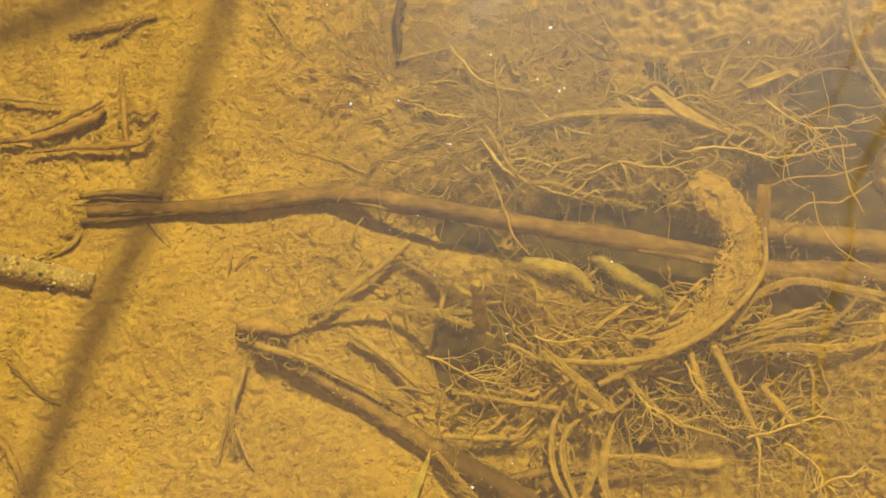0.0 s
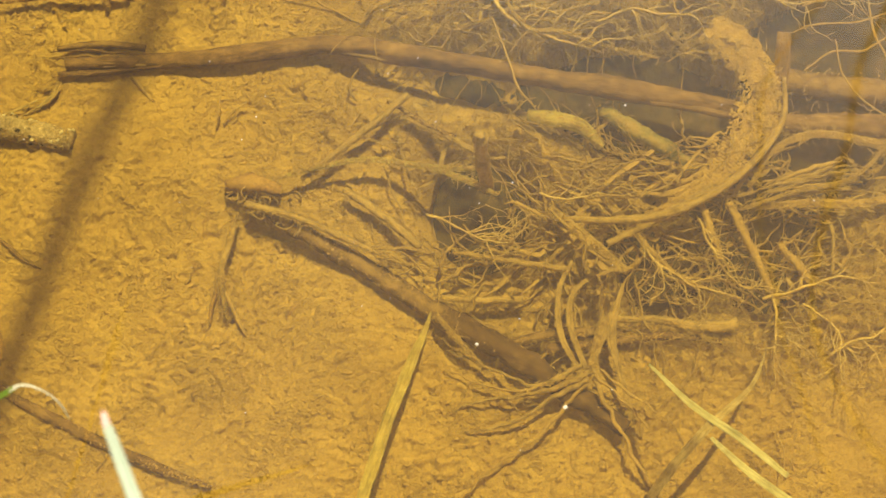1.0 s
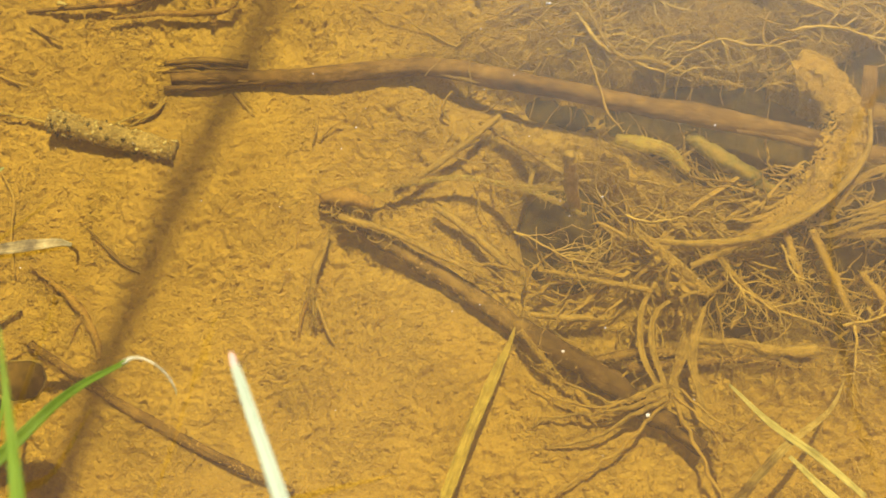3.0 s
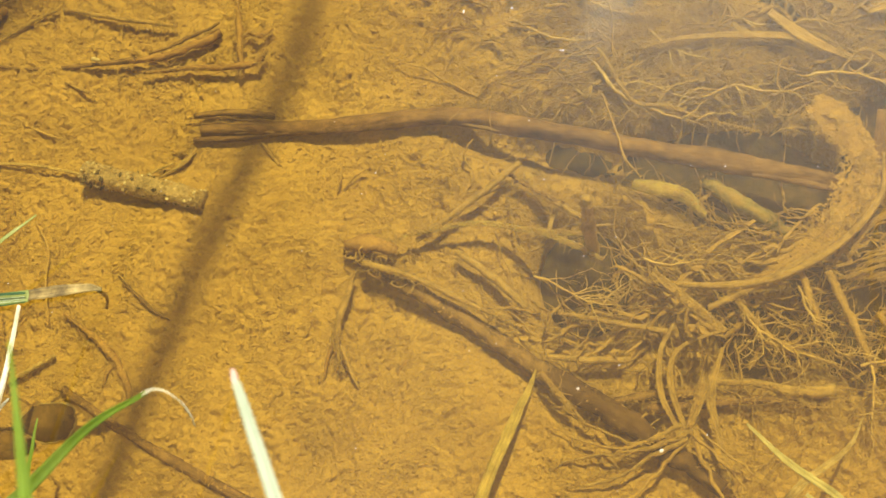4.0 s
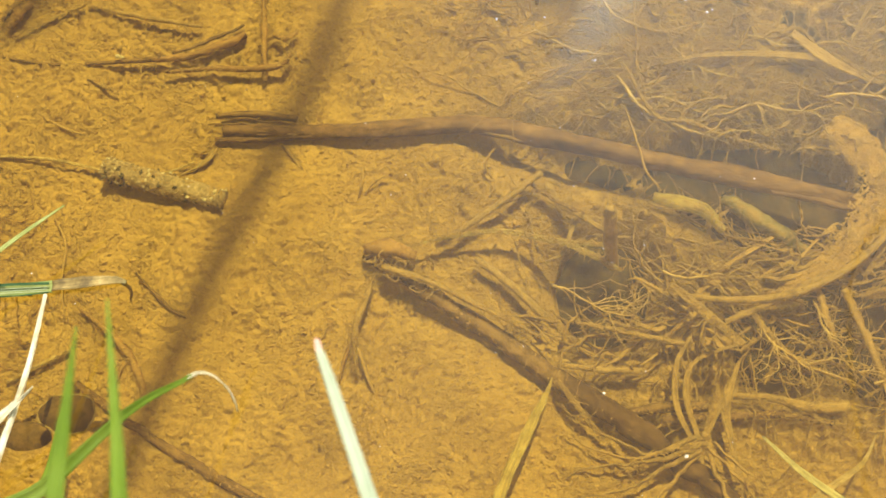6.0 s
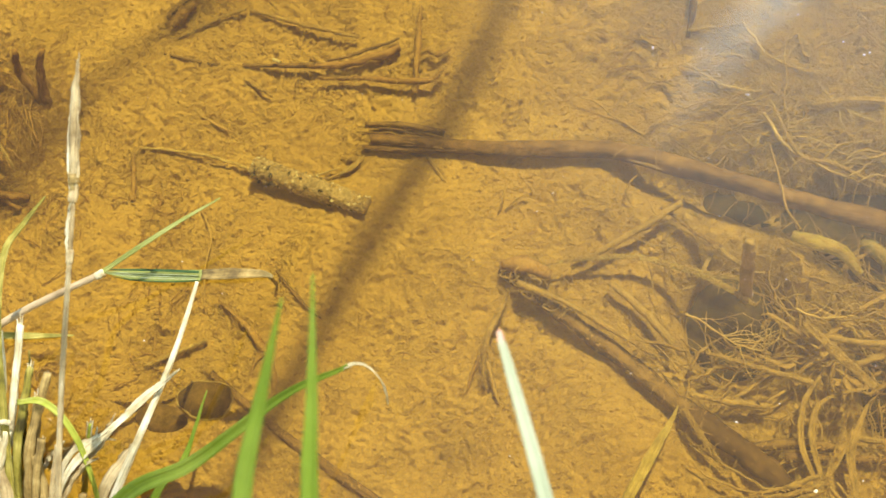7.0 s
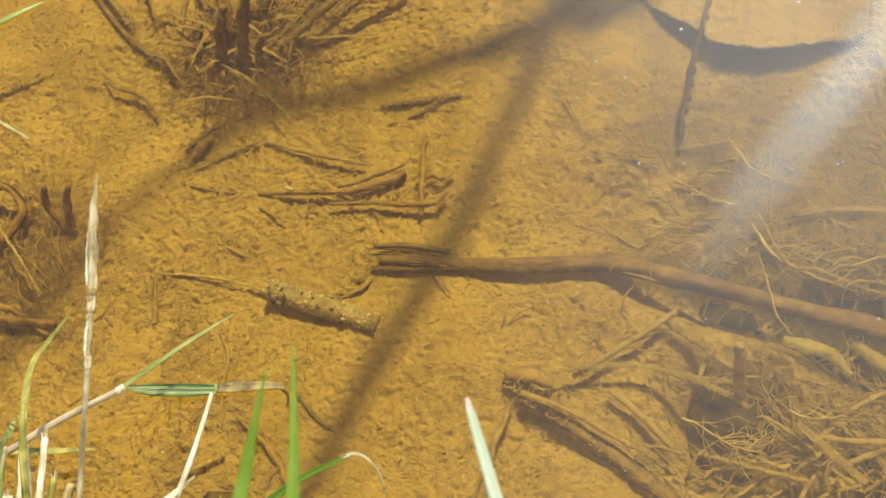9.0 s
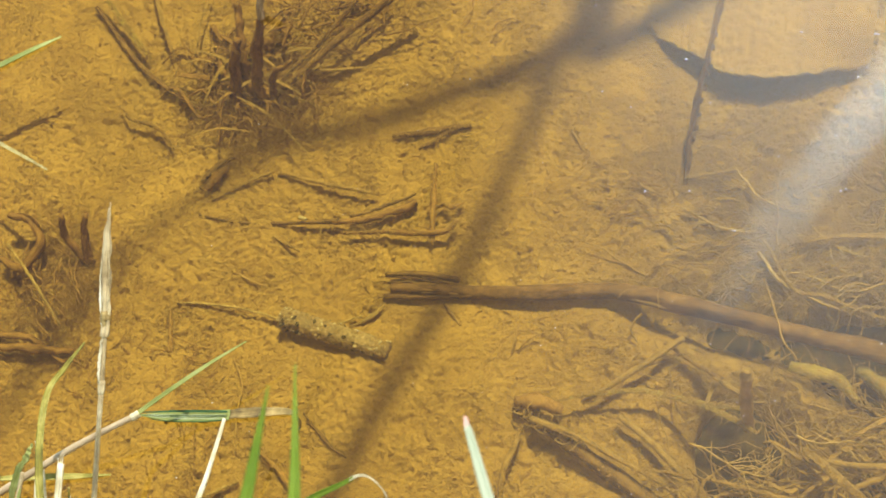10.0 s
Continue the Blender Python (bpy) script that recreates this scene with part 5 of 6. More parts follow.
def torn_disc(mid, size, height, seed):
    """A thin flat disc with an uneven round edge, and the line of its edge; plan in millimetres, true height."""
    bm = bmesh.new()
    edge = []
    for k in range(40):
        a = k * math.pi / 20
        w = 1 + 0.16 * noise.noise(Vector((math.cos(a) * 1.6, math.sin(a) * 1.6, seed))) + 0.07 * noise.noise(Vector((math.cos(a) * 6, math.sin(a) * 6, seed)))
        edge.append(Vector(((mid[0] + size[0] * w * math.cos(a)) / 1000, (mid[1] + size[1] * w * math.sin(a)) / 1000, height / 1000)))
    top = [bm.verts.new(p) for p in edge]
    low = [bm.verts.new(p - Vector((0, 0, 0.0003))) for p in edge]
    bm.faces.new(top)
    bm.faces.new(low[::-1])
    for k in range(40):
        bm.faces.new((top[k], low[k], low[(k + 1) % 40], top[(k + 1) % 40]))
    return bm, edge + [edge[0]]


DISC_BROWN = mat("brown_disc", [(0.085, 0.058, 0.024), (0.125, 0.084, 0.034), (0.18, 0.12, 0.05)], 300, 0.9, 0.5, 1200, 0.3, spec=0.1)
plate, edge = torn_disc((-17, -88.8), (7.6, 5.0), 33.4, 1.3)
part("leaf_blade", plate, DISC_BROWN, disc)
part("rim", tube(edge, [0.26, 0.2, 0.3, 0.22], 5, 120, 0.4), STRAW_PALE, disc, "pale rim")
# a dark smear of shadow near the bank, modelled as a flat brown disc
flat = thing("shadow_disc", "flat brown disc standing in for a shadow near the bank", "leaf")
plate, edge = torn_disc((-33, -92.5), (7.5, 3.6), 24, 4.7)
part("leaf_blade", plate, DISC_BROWN, flat)

# ---- the root mat and loose litter ----
R = random.Random(42)
MATS = [
    ("root_mat", 150, (112, 14), (15, 11), 200, 45, 28, 0.24, (0, 6), ROOT), ("root_mat", 150, (142, 20), (17, 10), 185, 40, 32, 0.26, (0, 6), ROOT),
    ("root_mat", 110, (178, 24), (18, 9), 10, 36, 36, 0.3, (0, 6), ROOT), ("root_mat", 50, (140, 6), (20, 4), 175, 30, 30, 0.28, (2, 7), ROOT),
    ("root_mat", 130, (148, -37), (13, 6), 165, 38, 26, 0.26, (1, 7), ROOT), ("root_mat", 110, (124, -50), (9, 4), 150, 55, 20, 0.26, (2, 9), ROOT),
    ("root_mat", 110, (158, -60), (12, 5), -35, 50, 20, 0.32, (1, 9), ROOT), ("root_mat", 70, (192, -60), (13, 7), 60, 45, 24, 0.34, (0, 6), ROOT),
    ("root_mat", 50, (198, -40), (13, 7), 15, 30, 34, 0.34, (0, 5), ROOT), ("root_mat", 70, (106, -58), (8, 3), 170, 60, 17, 0.26, (2, 8), ROOT),
    ("root_mat", 50, (96, -28), (10, 7), 30, 80, 15, 0.22, (1, 5), ROOT), ("root_mat", 30, (174, -73), (16, 3), 10, 60, 17, 0.22, (0, 5), ROOT),
    ("root_mat", 110, (86, 44), (14, 9), 20, 90, 14, 0.18, (0, 4), ROOT), ("root_mat", 50, (128, -70), (12, 5), 100, 70, 16, 0.26, (0, 6), ROOT),
    ("dark_root_mat", 90, (-34, 87), (18, 8), 50, 60, 18, 0.3, (2, 12), ROOT_DARK), ("dark_root_mat", 60, (-48, 60), (10, 8), 30, 80, 12, 0.26, (1, 8), ROOT_DARK), ("root_mat", 50, (51, 58), (9, 9), -40, 60, 13, 0.24, (0, 4), ROOT), ("root_mat", 40, (85, 33), (12, 8), 20, 70, 13, 0.2, (0, 4), ROOT),
    ("root_mat", 70, (118, 41), (14, 10), 10, 70, 16, 0.22, (0, 5), ROOT), ("root_mat", 50, (83, 38), (13, 8), 20, 80, 12, 0.2, (0, 3), ROOT), ("root_mat", 60, (125, 26), (12, 8), 10, 60, 18, 0.24, (0, 5), ROOT),
    ("root_mat", 6, (178, -98), (10, 8), 40, 60, 14, 0.22, (0, 2), ROOT),
    ("dark_root_mat", 110, (-83, -74), (12, 9), 60, 80, 10, 0.26, (0, 4), ROOT_DARK), ("dark_root_mat", 80, (-61, -62), (9, 8), 30, 90, 8, 0.22, (0, 3), ROOT_DARK), ("dark_root_mat", 50, (-62, -28), (6, 5), 30, 90, 6, 0.2, (0, 2.5), ROOT_DARK),
    ("dark_root_mat", 120, (-108, -4), (10, 11), 90, 90, 12, 0.3, (0, 7), ROOT_DARK), ("dark_root_mat", 110, (-52, 58), (7, 6), 0, 180, 13, 0.26, (0, 9), ROOT_DARK),
    ("dark_root_mat", 60, (74, 30), (6, 4), 0, 180, 9, 0.25, (0, 4), ROOT_DARK), ("dark_root_mat", 60, (-84, -32), (10, 8), 40, 80, 9, 0.25, (0, 3), ROOT_DARK),
]
for name, n, c, sp, head, fan, ln, r, hh, m in MATS:
    vs, fs = strands(R, int(n * (0.8 if m is not ROOT or c[1] > 0 else 0.45)), c, sp, head, fan, ln, r * 0.9, (hh[0] * 0.6, hh[1] * 0.6), 0.5, segs=14)
    stuff(name, vs, fs, m, "tangled mat of silted roots and rotting stems" if m is ROOT else "tangle of dark rotting roots on silt", "roots")
for c, sp, n, hh in (((120, 12), (16, 10), 22, (1, 6)), ((150, -34), (16, 8), 26, (1, 6)), ((175, 18), (18, 12), 20, (1, 6)), ((118, -50), (10, 8), 18, (2, 8)), ((192, -52), (16, 14), 20, (0, 6)), ((-38, 85), (18, 9), 26, (2, 12)), ((-56, 62), (12, 8), 14, (1, 8)), ((97, -28), (9, 9), 8, (1, 5))):
    bm = bmesh.new()
    for _ in range(int(n * 1.15)):
        x, y, h, a, ln = R.gauss(c[0], sp[0]), R.gauss(c[1], sp[1]), 0.7 * R.uniform(*hh), R.gauss(0.1, 0.7), R.uniform(7, 24)
        d = (math.cos(a) * ln / 2, math.sin(a) * ln / 2)
        pts = [(x - d[0], y - d[1], h + R.gauss(0, 1)), (x + R.gauss(0, 3.2) - 0.3 * d[0], y + R.gauss(0, 3.2) - 0.3 * d[1], h + 0.8), (x + R.gauss(0, 2.4) + 0.4 * d[0], y + R.gauss(0, 2.4) + 0.4 * d[1], h + 0.4), (x + d[0], y + d[1], h + R.gauss(0, 1))]
        if in_hollow(x, y) or 60 < x < 180 and abs(y + 1 + 0.2 * (x - 69)) < 9:
            continue
        w = R.choice((R.uniform(0.4, 1.3), R.uniform(0.5, 2.4)))
        blade(P(pts), [0.3, w, w * 0.9, w * 0.3], R.uniform(-0.4, 0.5), 0.35, 15, ripple=1.0, ragged=0.4, bm=bm)
    single("leaf_litter", bm, RUSTY if c[0] < 0 else R.choice((ROOT, STRAW_WET)), "rotting leaf shreds caught in the root mat", "leaf litter", kind="stuff")
vs, fs = strands(R, 450, (20, -10), (80, 60), 10, 90, 3.4, 0.14, (0.3, 1.2), 0.8, segs=6)
stuff("root_bits", vs, fs, ROOT_DARK, "short dark root bits strewn on the silt", "root bits")
vs, fs = strands(R, 320, (20, -10), (80, 60), 10, 90, 5, 0.18, (0.3, 1.2), 0.8, segs=6)
stuff("root_bits", vs, fs, ROOT, "short pale root bits strewn on the silt", "root bits")


def crumbs():
    """Small lumps and pellets of silt on the bed and in the mat, and the limp threads that cover the mat."""
    rng = np.random.RandomState(8)
    n, mat_n = 20000, 3500
    place = np.stack([rng.uniform(-0.17, 0.23, n), rng.uniform(-0.13, 0.14, n)], -1)
    # half of the loose ones lie in drifts
    drift = np.stack([rng.uniform(-0.17, 0.23, 200), rng.uniform(-0.13, 0.14, 200)], -1)
    pick = np.arange(n) % 2 == 0
    place[pick] = drift[rng.randint(0, 200, pick.sum())] + rng.normal(0, 0.006, (pick.sum(), 2))
    place[:mat_n, 0] = rng.normal(0.15, 0.026, mat_n)
    place[:mat_n, 1] = rng.normal(-0.018, 0.036, mat_n)
    z = relief(place[:, 0], place[:, 1])[0]
    places = np.concatenate([place, z[:, None]], 1)
    keep = np.array([not in_hollow(x * 1000, y * 1000) for x, y in place])
    low = np.arange(n) >= mat_n
    vs, fs = pebbles(rng, places[low], 0.00014, 0.00034, 2.4, 0.9)
    stuff("silt_crumbs", vs, fs, CRUMB_MIX, "small loose crumbs of silt on the bed", "silt crumbs")
    at = np.stack([rng.uniform(-0.17, 0.2, 15000), rng.uniform(-0.13, 0.14, 15000)], -1)
    thick = value_noise(at[:, 0], at[:, 1], 60, 71) + rng.uniform(-0.6, 0.6, 15000) > -0.1
    at = at[thick]
    at = np.concatenate([at, relief(at[:, 0], at[:, 1])[0][:, None] + 0.0001], 1)
    vs, fs = pebbles(rng, at, 0.00016, 0.00050, 1.5, 0.8)
    stuff("silt_clods", vs, fs, CRUMB_MIX, "soft clods of silt lying on the bed", "silt clods")
    vs, fs = pebbles(rng, places[~low & keep], 0.00014, 0.00034, 2.0, 0.5)
    stuff("silt_crumbs", vs, fs, CRUMB_PALE, "pale flakes of silt lying on the root mat", "silt crumbs")
    for seed, count, mid, spread, length, thick, lift, material in ((1, 1700, (0.150, -0.030), (0.030, 0.026), 0.0055, 0.00012, (0.0004, 0.0016), THREAD), (2, 1500, (0.165, 0.014), (0.030, 0.012), 0.0065, 0.00012, (0.0004, 0.0016), THREAD),
                                                                    (3, 700, (0.185, -0.062), (0.022, 0.010), 0.007, 0.00013, (0.0004, 0.0018), THREAD), (4, 700, (0.150, -0.030), (0.034, 0.030), 0.016, 0.00016, (0.0008, 0.003), ROOT),
                                                                    (5, 1300, (0.105, 0.045), (0.026, 0.014), 0.0045, 0.00011, (0.0002, 0.0008), THREAD), (6, 450, (0.170, 0.014), (0.034, 0.014), 0.018, 0.00016, (0.0008, 0.003), ROOT),
                                                                    (7, 1300, (-0.112, -0.008), (0.015, 0.016), 0.006, 0.00013, (0.0003, 0.0014), ROOT_DARK), (8, 1300, (-0.053, 0.062), (0.012, 0.010), 0.008, 0.00014, (0.0003, 0.003), ROOT_DARK)):
        at = np.random.RandomState(seed).normal(mid, spread, (count, 2))
        at = at[[not in_hollow(x * 1000, y * 1000, 1.8) for x, y in at]]
        vs, fs = fluff(seed + 60, at, length, thick, lift)
        stuff("silted_threads", vs, fs, material, "limp fluffy threads of rotted root and silt" if material is not ROOT_DARK else "fine dark threads of rotted root", "root threads")


crumbs()


def flocs():
    """Soft lumpy rolls of silt and rot, tapering, caught in the root mat."""
    rng = random.Random(33)
    for mid, spread, count, rise, heading in (((126, -47), (12, 6), 46, (2, 7), 2.7), ((150, -38), (14, 6), 46, (1, 6), 2.9), ((172, -58), (22, 8), 60, (0, 5), 0.4), ((150, 14), (26, 11), 90, (1, 5), 0.2),
                                              ((112, 22), (16, 11), 50, (0, 4), 0.1), ((128, -70), (6, 10), 20, (2, 6), 1.6), ((106, -55), (8, 4), 24, (3, 7), 2.9), ((195, -45), (14, 9), 30, (0, 4), 0.3)):
        bm = bmesh.new()
        for _ in range(count):
            x, y = rng.gauss(mid[0], spread[0]), rng.gauss(mid[1], spread[1])
            if in_hollow(x, y) or 60 < x < 180 and abs(y + 1 + 0.2 * (x - 69)) < 6:
                continue
            a, ln, h, r = heading + rng.gauss(0, 0.6), rng.uniform(4, 15), rng.uniform(*rise), rng.choice((rng.uniform(0.18, 0.4), rng.uniform(0.25, 0.75)))
            pts, turn = [], rng.gauss(0, 0.35)
            for k in range(5):
                pts.append((x, y, h + rng.gauss(0, 0.5)))
                x, y, a = x + ln / 4 * math.cos(a), y + ln / 4 * math.sin(a), a + turn + rng.gauss(0, 0.3)
            tube(P(pts), [0.3 * r, r, 0.8 * r, 0.6 * r, 0.15], 7, 34, 1.3, bm=bm, seed=ln, jag=0.0009)
        single("silt_flocs", bm, FLOC, "soft lumpy rolls of silt caught in the roots", "silt flocs", kind="stuff")


flocs()


def root_spray(seed, pts, r, twigs, side):
    """A fine pale root that branches twice; side: the turn in degrees towards which most branches go."""
    rng = random.Random(seed)
    bm = bmesh.new()
    tube(P(pts), [r, 0.9 * r, 0.7 * r, 0.3 * r], 6, 40, 0.5, bm=bm, jag=0.0006)
    line = [(p.x * 1000, p.y * 1000) for p in smooth_line([Vector((x, y, 0)) / 1000 for x, y, h in pts], 30)]

    def shoot(x, y, h, a, ln, rad, deep):
        way, turn = [(x, y, h)], rng.gauss(0, 0.3)
        for k in range(3):
            x, y, a = x + ln / 3 * math.cos(a), y + ln / 3 * math.sin(a), a + turn + rng.gauss(0, 0.35)
            way.append((x, y, max(h + rng.gauss(0, 0.7) - 0.5 * k, 0.6)))
            if deep and rng.random() < 0.75:
                shoot(x, y, way[-1][2], a + rng.choice((-1, 1)) * rng.uniform(0.4, 1.1), ln * rng.uniform(0.35, 0.6), rad * 0.6, deep - 1)
        tube(P(way), [rad, 0.8 * rad, 0.6 * rad, 0.3 * rad], 5, 15, 0.4, bm=bm, seed=ln, jag=0.0004)

    for _ in range(twigs):
        k = rng.randrange(3, len(line) - 2)
        a = math.atan2(line[k + 1][1] - line[k][1], line[k + 1][0] - line[k][0])
        shoot(*line[k], pts[min(3, k // 10)][2], a + radians(side) * rng.uniform(0.4, 1.3) * (1 if rng.random() < 0.75 else -1), rng.uniform(5, 13), r * rng.uniform(0.4, 0.7), 2)
    single("root_spray", bm, ROOT_PALE, "pale fine root branching over the mat", "root", "branching roots")


for seed, pts, r, twigs, side in (
        (1, [(143.3, -51.9, 8), (146.7, -57.2, 8), (154.6, -63.1, 7), (167.1, -67.3, 6)], 0.42, 13, -45), (2, [(158.2, -48.3, 8), (160.1, -54.1, 8), (163.4, -60.5, 7), (168.9, -66.3, 6)], 0.36, 9, 40), (3, [(172.2, -67.3, 5), (180.2, -65.8, 6), (189.6, -62.9, 6), (198.8, -64.5, 5)], 0.4, 10, 50),
        (4, [(174.8, -67.6, 6), (174.9, -74.3, 6), (173.8, -82.2, 5), (174.1, -87.3, 3)], 0.4, 8, 60), (5, [(187.1, -81.2, 4), (192.4, -78.4, 6), (197.7, -77.3, 6), (203.3, -72.8, 5)], 0.4, 7, -50), (6, [(92.6, -44.9, 8), (98.2, -47.5, 9), (106.2, -51.6, 9), (114.8, -52.9, 8)], 0.36, 9, 50),
        (7, [(108.7, 11.8, 6), (114.5, 3.5, 7), (123.1, -1.3, 7), (137.2, -6.2, 6)], 0.5, 9, 40), (8, [(135.9, 2.1, 5), (144.7, 4.4, 6), (156.0, 2.5, 6), (165.9, 5.6, 5)], 0.36, 10, -50), (9, [(86.0, 26.6, 3), (95.2, 21.0, 4), (105.6, 19.0, 4), (115.9, 22.2, 3)], 0.3, 9, 50),
        (10, [(101.1, 39.0, 4), (107.8, 30.1, 5), (118.8, 25.4, 5), (130.8, 28.0, 4)], 0.36, 10, -50), (11, [(120.2, -40.6, 7), (127.0, -42.6, 8), (135.2, -41.6, 8), (143.1, -43.2, 7)], 0.3, 10, 50), (12, [(181.3, -69.1, 5), (186.4, -72.0, 5), (189.9, -77.5, 5), (190.9, -83.9, 3)], 0.36, 8, -50),
        (13, [(122.1, 22.3, 4), (129.2, 15.6, 5), (139.3, 12.2, 5), (151.0, 14.5, 4)], 0.34, 10, 50), (14, [(142.7, 24.7, 4), (154.2, 20.8, 5), (165.9, 21.9, 5), (175.7, 17.4, 4)], 0.34, 11, -50), (15, [(160.7, 7.3, 4), (170.8, 8.1, 5), (183.5, 4.7, 5), (196.5, 6.1, 4)], 0.4, 11, 50), (16, [(183.1, 20.2, 4), (191.2, 13.4, 5), (199.6, 11.6, 5), (209.9, 14.7, 4)], 0.34, 9, -50), (17, [(109.7, 6.0, 4), (120.1, 6.8, 5), (130.1, 2.7, 5), (141.6, 2.0, 4)], 0.34, 10, 50), (18, [(131.1, 28.2, 4), (128.0, 20.2, 5), (129.0, 11.0, 5), (134.5, 3.7, 4)], 0.3, 9, -60)):
    root_spray(seed, pts, r, twigs, side)


def clinging_silt():
    """Fluffy silt and threads caught on the sunken stems and leaves."""
    rng = np.random.RandomState(15)
    CLING.extend((P(pts), r) for pts, r in (([(42, -36, 1.5), (78.7, -58.2, 3.2), (114.4, -80.7, 3.4)], 2.8),
                                            ([(47.8, -40.4, 6), (73.8, -50.6, 7.6), (86.5, -57, 8.6)], 0.9), ([(138.7, -51.9, 8.2), (160.7, -41.1, 9.2), (175.5, -22.4, 8.2), (169.7, -5.8, 6.8)], 4.0),
                                            ([(131, -84, 7.5), (111, -90, 5)], 1.5), ([(130, -84, 7.5), (135, -70, 8)], 1.5), ([(45, -42, 4), (41, -57, 4.3), (41, -68, 2)], 1.5)))
    spots, lumps = [], []
    for line, r in CLING:
        pts = smooth_line(line, 60)
        span = sum((b - a).length for a, b in zip(pts, pts[1:]))
        for _ in range(int(span * 2600)):
            p = pts[rng.randint(len(pts))]
            spots.append((p.x + rng.normal(0, 0.0006 * r), p.y + rng.normal(0, 0.0006 * r), p.z + rng.uniform(-0.2, 0.7) * r / 1000))
        for _ in range(int(span * 4000)):
            p = pts[rng.randint(len(pts))]
            a = rng.normal(0, 0.7)
            lumps.append((p.x + math.sin(a) * r * 0.0008, p.y + rng.normal(0, 0.0004 * r), p.z + math.cos(a) * r * 0.0008))
    spots = np.array(spots)
    vs, fs = fluff(91, spots[:, :2], 0.0026, 0.00011, (0.0001, 0.0007), fan=2.5, segs=4, base=spots[:, 2])
    stuff("clinging_threads", vs, fs, THREAD, "short fluffy threads caught on sunken stems", "root threads")
    vs, fs = pebbles(rng, np.array(lumps), 0.00008, 0.00022, 2.0, 0.5)
    stuff("clinging_silt", vs, fs, CRUMB_MIX, "small lumps of silt settled on sunken stems", "silt crumbs")


clinging_silt()

# ---- plants above the water ----
def air_blade(name, pts, widths, material, label, category, **more):
    return single(name, blade(W(pts), widths, **more), material, label, category)


bleached = thing("bleached_grass", "whitish bleached grass blade rising from the bank", "grass blade")
part("leaf_blade", blade(W([(96.8, -116.6, 190.5), (97.5, -118, 190.6), (100.5, -125, 190.6), (104.8, -135.5, 189.6), (110, -152, 180), (117, -186, 132), (121, -212, 92), (122, -216, 84)]), [0.8, 1.1, 1.5, 1.8, 2.0, 2.2, 2.2, 2.2], 0.4, 0.25, 40), WHITE_LEAF, bleached)
part("tip", blade(W([(96.3, -115.2, 190.4), (96.6, -115.9, 190.5), (96.9, -116.8, 190.5)]), [0.35, 0.7, 0.85], 0.4, 0.25, 10), RED_TIP, bleached, "withered reddish tip")
air_blade("green_grass", [(76, -119.4, 210.2), (74, -130, 206), (71.8, -140.5, 200.8), (68, -160, 186), (62, -192, 130), (60, -214, 86)], [0.15, 1.6, 2.5, 2.9, 3.2, 3.0], GREEN, "fresh green grass blade rising from the bank", "grass blade", fold=0.4, steps=40)
air_blade("green_grass", [(79.3, -116.4, 210.5), (80.2, -130, 206), (80.6, -140.5, 202), (81, -160, 188), (82, -192, 130), (82, -214, 86)], [0.15, 1.4, 2.2, 2.6, 2.8, 2.8], GREEN, "slender green grass blade beside another", "grass blade", fold=0.5, steps=40)
hook = thing("bent_grass_leaf", "green grass leaf with a withered hooked tip", "grass leaf")
part("leaf_blade", blade(W([(-40, -160, 58), (-26, -139, 66), (-5, -123, 85), (15.6, -117.7, 100), (39, -107.6, 118), (53, -102.8, 124.6)]), [3.4, 3.6, 3.6, 2.9, 1.6, 0.75], 0.5, 0.25, 44, twist=-25), GREEN, hook)
part("withered_tip", blade(W([(52, -103, 124.2), (54.6, -102.4, 125.2), (56.8, -102.8, 124.6), (58.2, -104, 121.5), (58.4, -105.4, 118), (58.0, -106.6, 115)]), [0.75, 0.5, 0.36, 0.28, 0.24, 0.12], 0.5, 0.25, 30), DRY_PALE, hook, "pale withered tip")
dead = thing("dead_reed_stalk", "bleached dead reed stalk with a papery sheath", "reed stalk")
part("stem", tube(W([(-4.6, -73, 132.5), (-8, -128, 105), (-9, -160, 78), (-9, -180, 50)]), [0.5, 0.6, 0.75, 0.8], 8, 40, 0.12), DRY, dead)
part("sheath", tube(W([(-3.4, -53.5, 143), (-3.7, -58.5, 140.5), (-4.2, -65, 137), (-4.6, -72, 133), (-4.9, -77, 130.5)]), [0.12, 0.7, 0.95, 0.95, 0.75], 12, 70, 0.6, jag=0.00012), DRY, dead, "pale papery sheath")
part("sheath_flap", blade(W([(-3.0, -52.5, 143.6), (-3.9, -60, 140), (-3.6, -67, 136.4), (-4.4, -74, 132.6)]), [0.2, 1.2, 1.6, 0.5], 0.5, 0.2, 50, ripple=0.4, ragged=0.5), DRY, dead, "torn papery flap")
part("sheath_flap", blade(W([(-4.2, -57, 141), (-4.6, -63, 138.6), (-5.3, -70, 134.6), (-5.0, -78, 130.6)]), [0.2, 0.9, 1.0, 0.2], 0.6, 0.2, 50, ripple=0.4, ragged=0.5), DRY_PALE, dead)
part("sheath_flap", blade(W([(-5.0, -77, 131), (-5.6, -82, 129), (-5.5, -87, 126.6)]), [0.3, 0.8, 0.2], 0.6, 0.2, 30, ripple=0.6, ragged=0.5), DRY_PALE, dead)
part("knot", tube(W([(-4.5, -71.4, 133.4), (-4.6, -73, 132.6), (-4.8, -75, 131.4)]), [0.8, 1.2, 0.7], 8, 14, 0.5), DRY_BROWN, dead)
part("node_ring", tube(W([(-5.4, -85, 126.6), (-5.6, -87.5, 125.4)]), [0.8, 0.7], 8, 4, 0.2), DRY, dead)

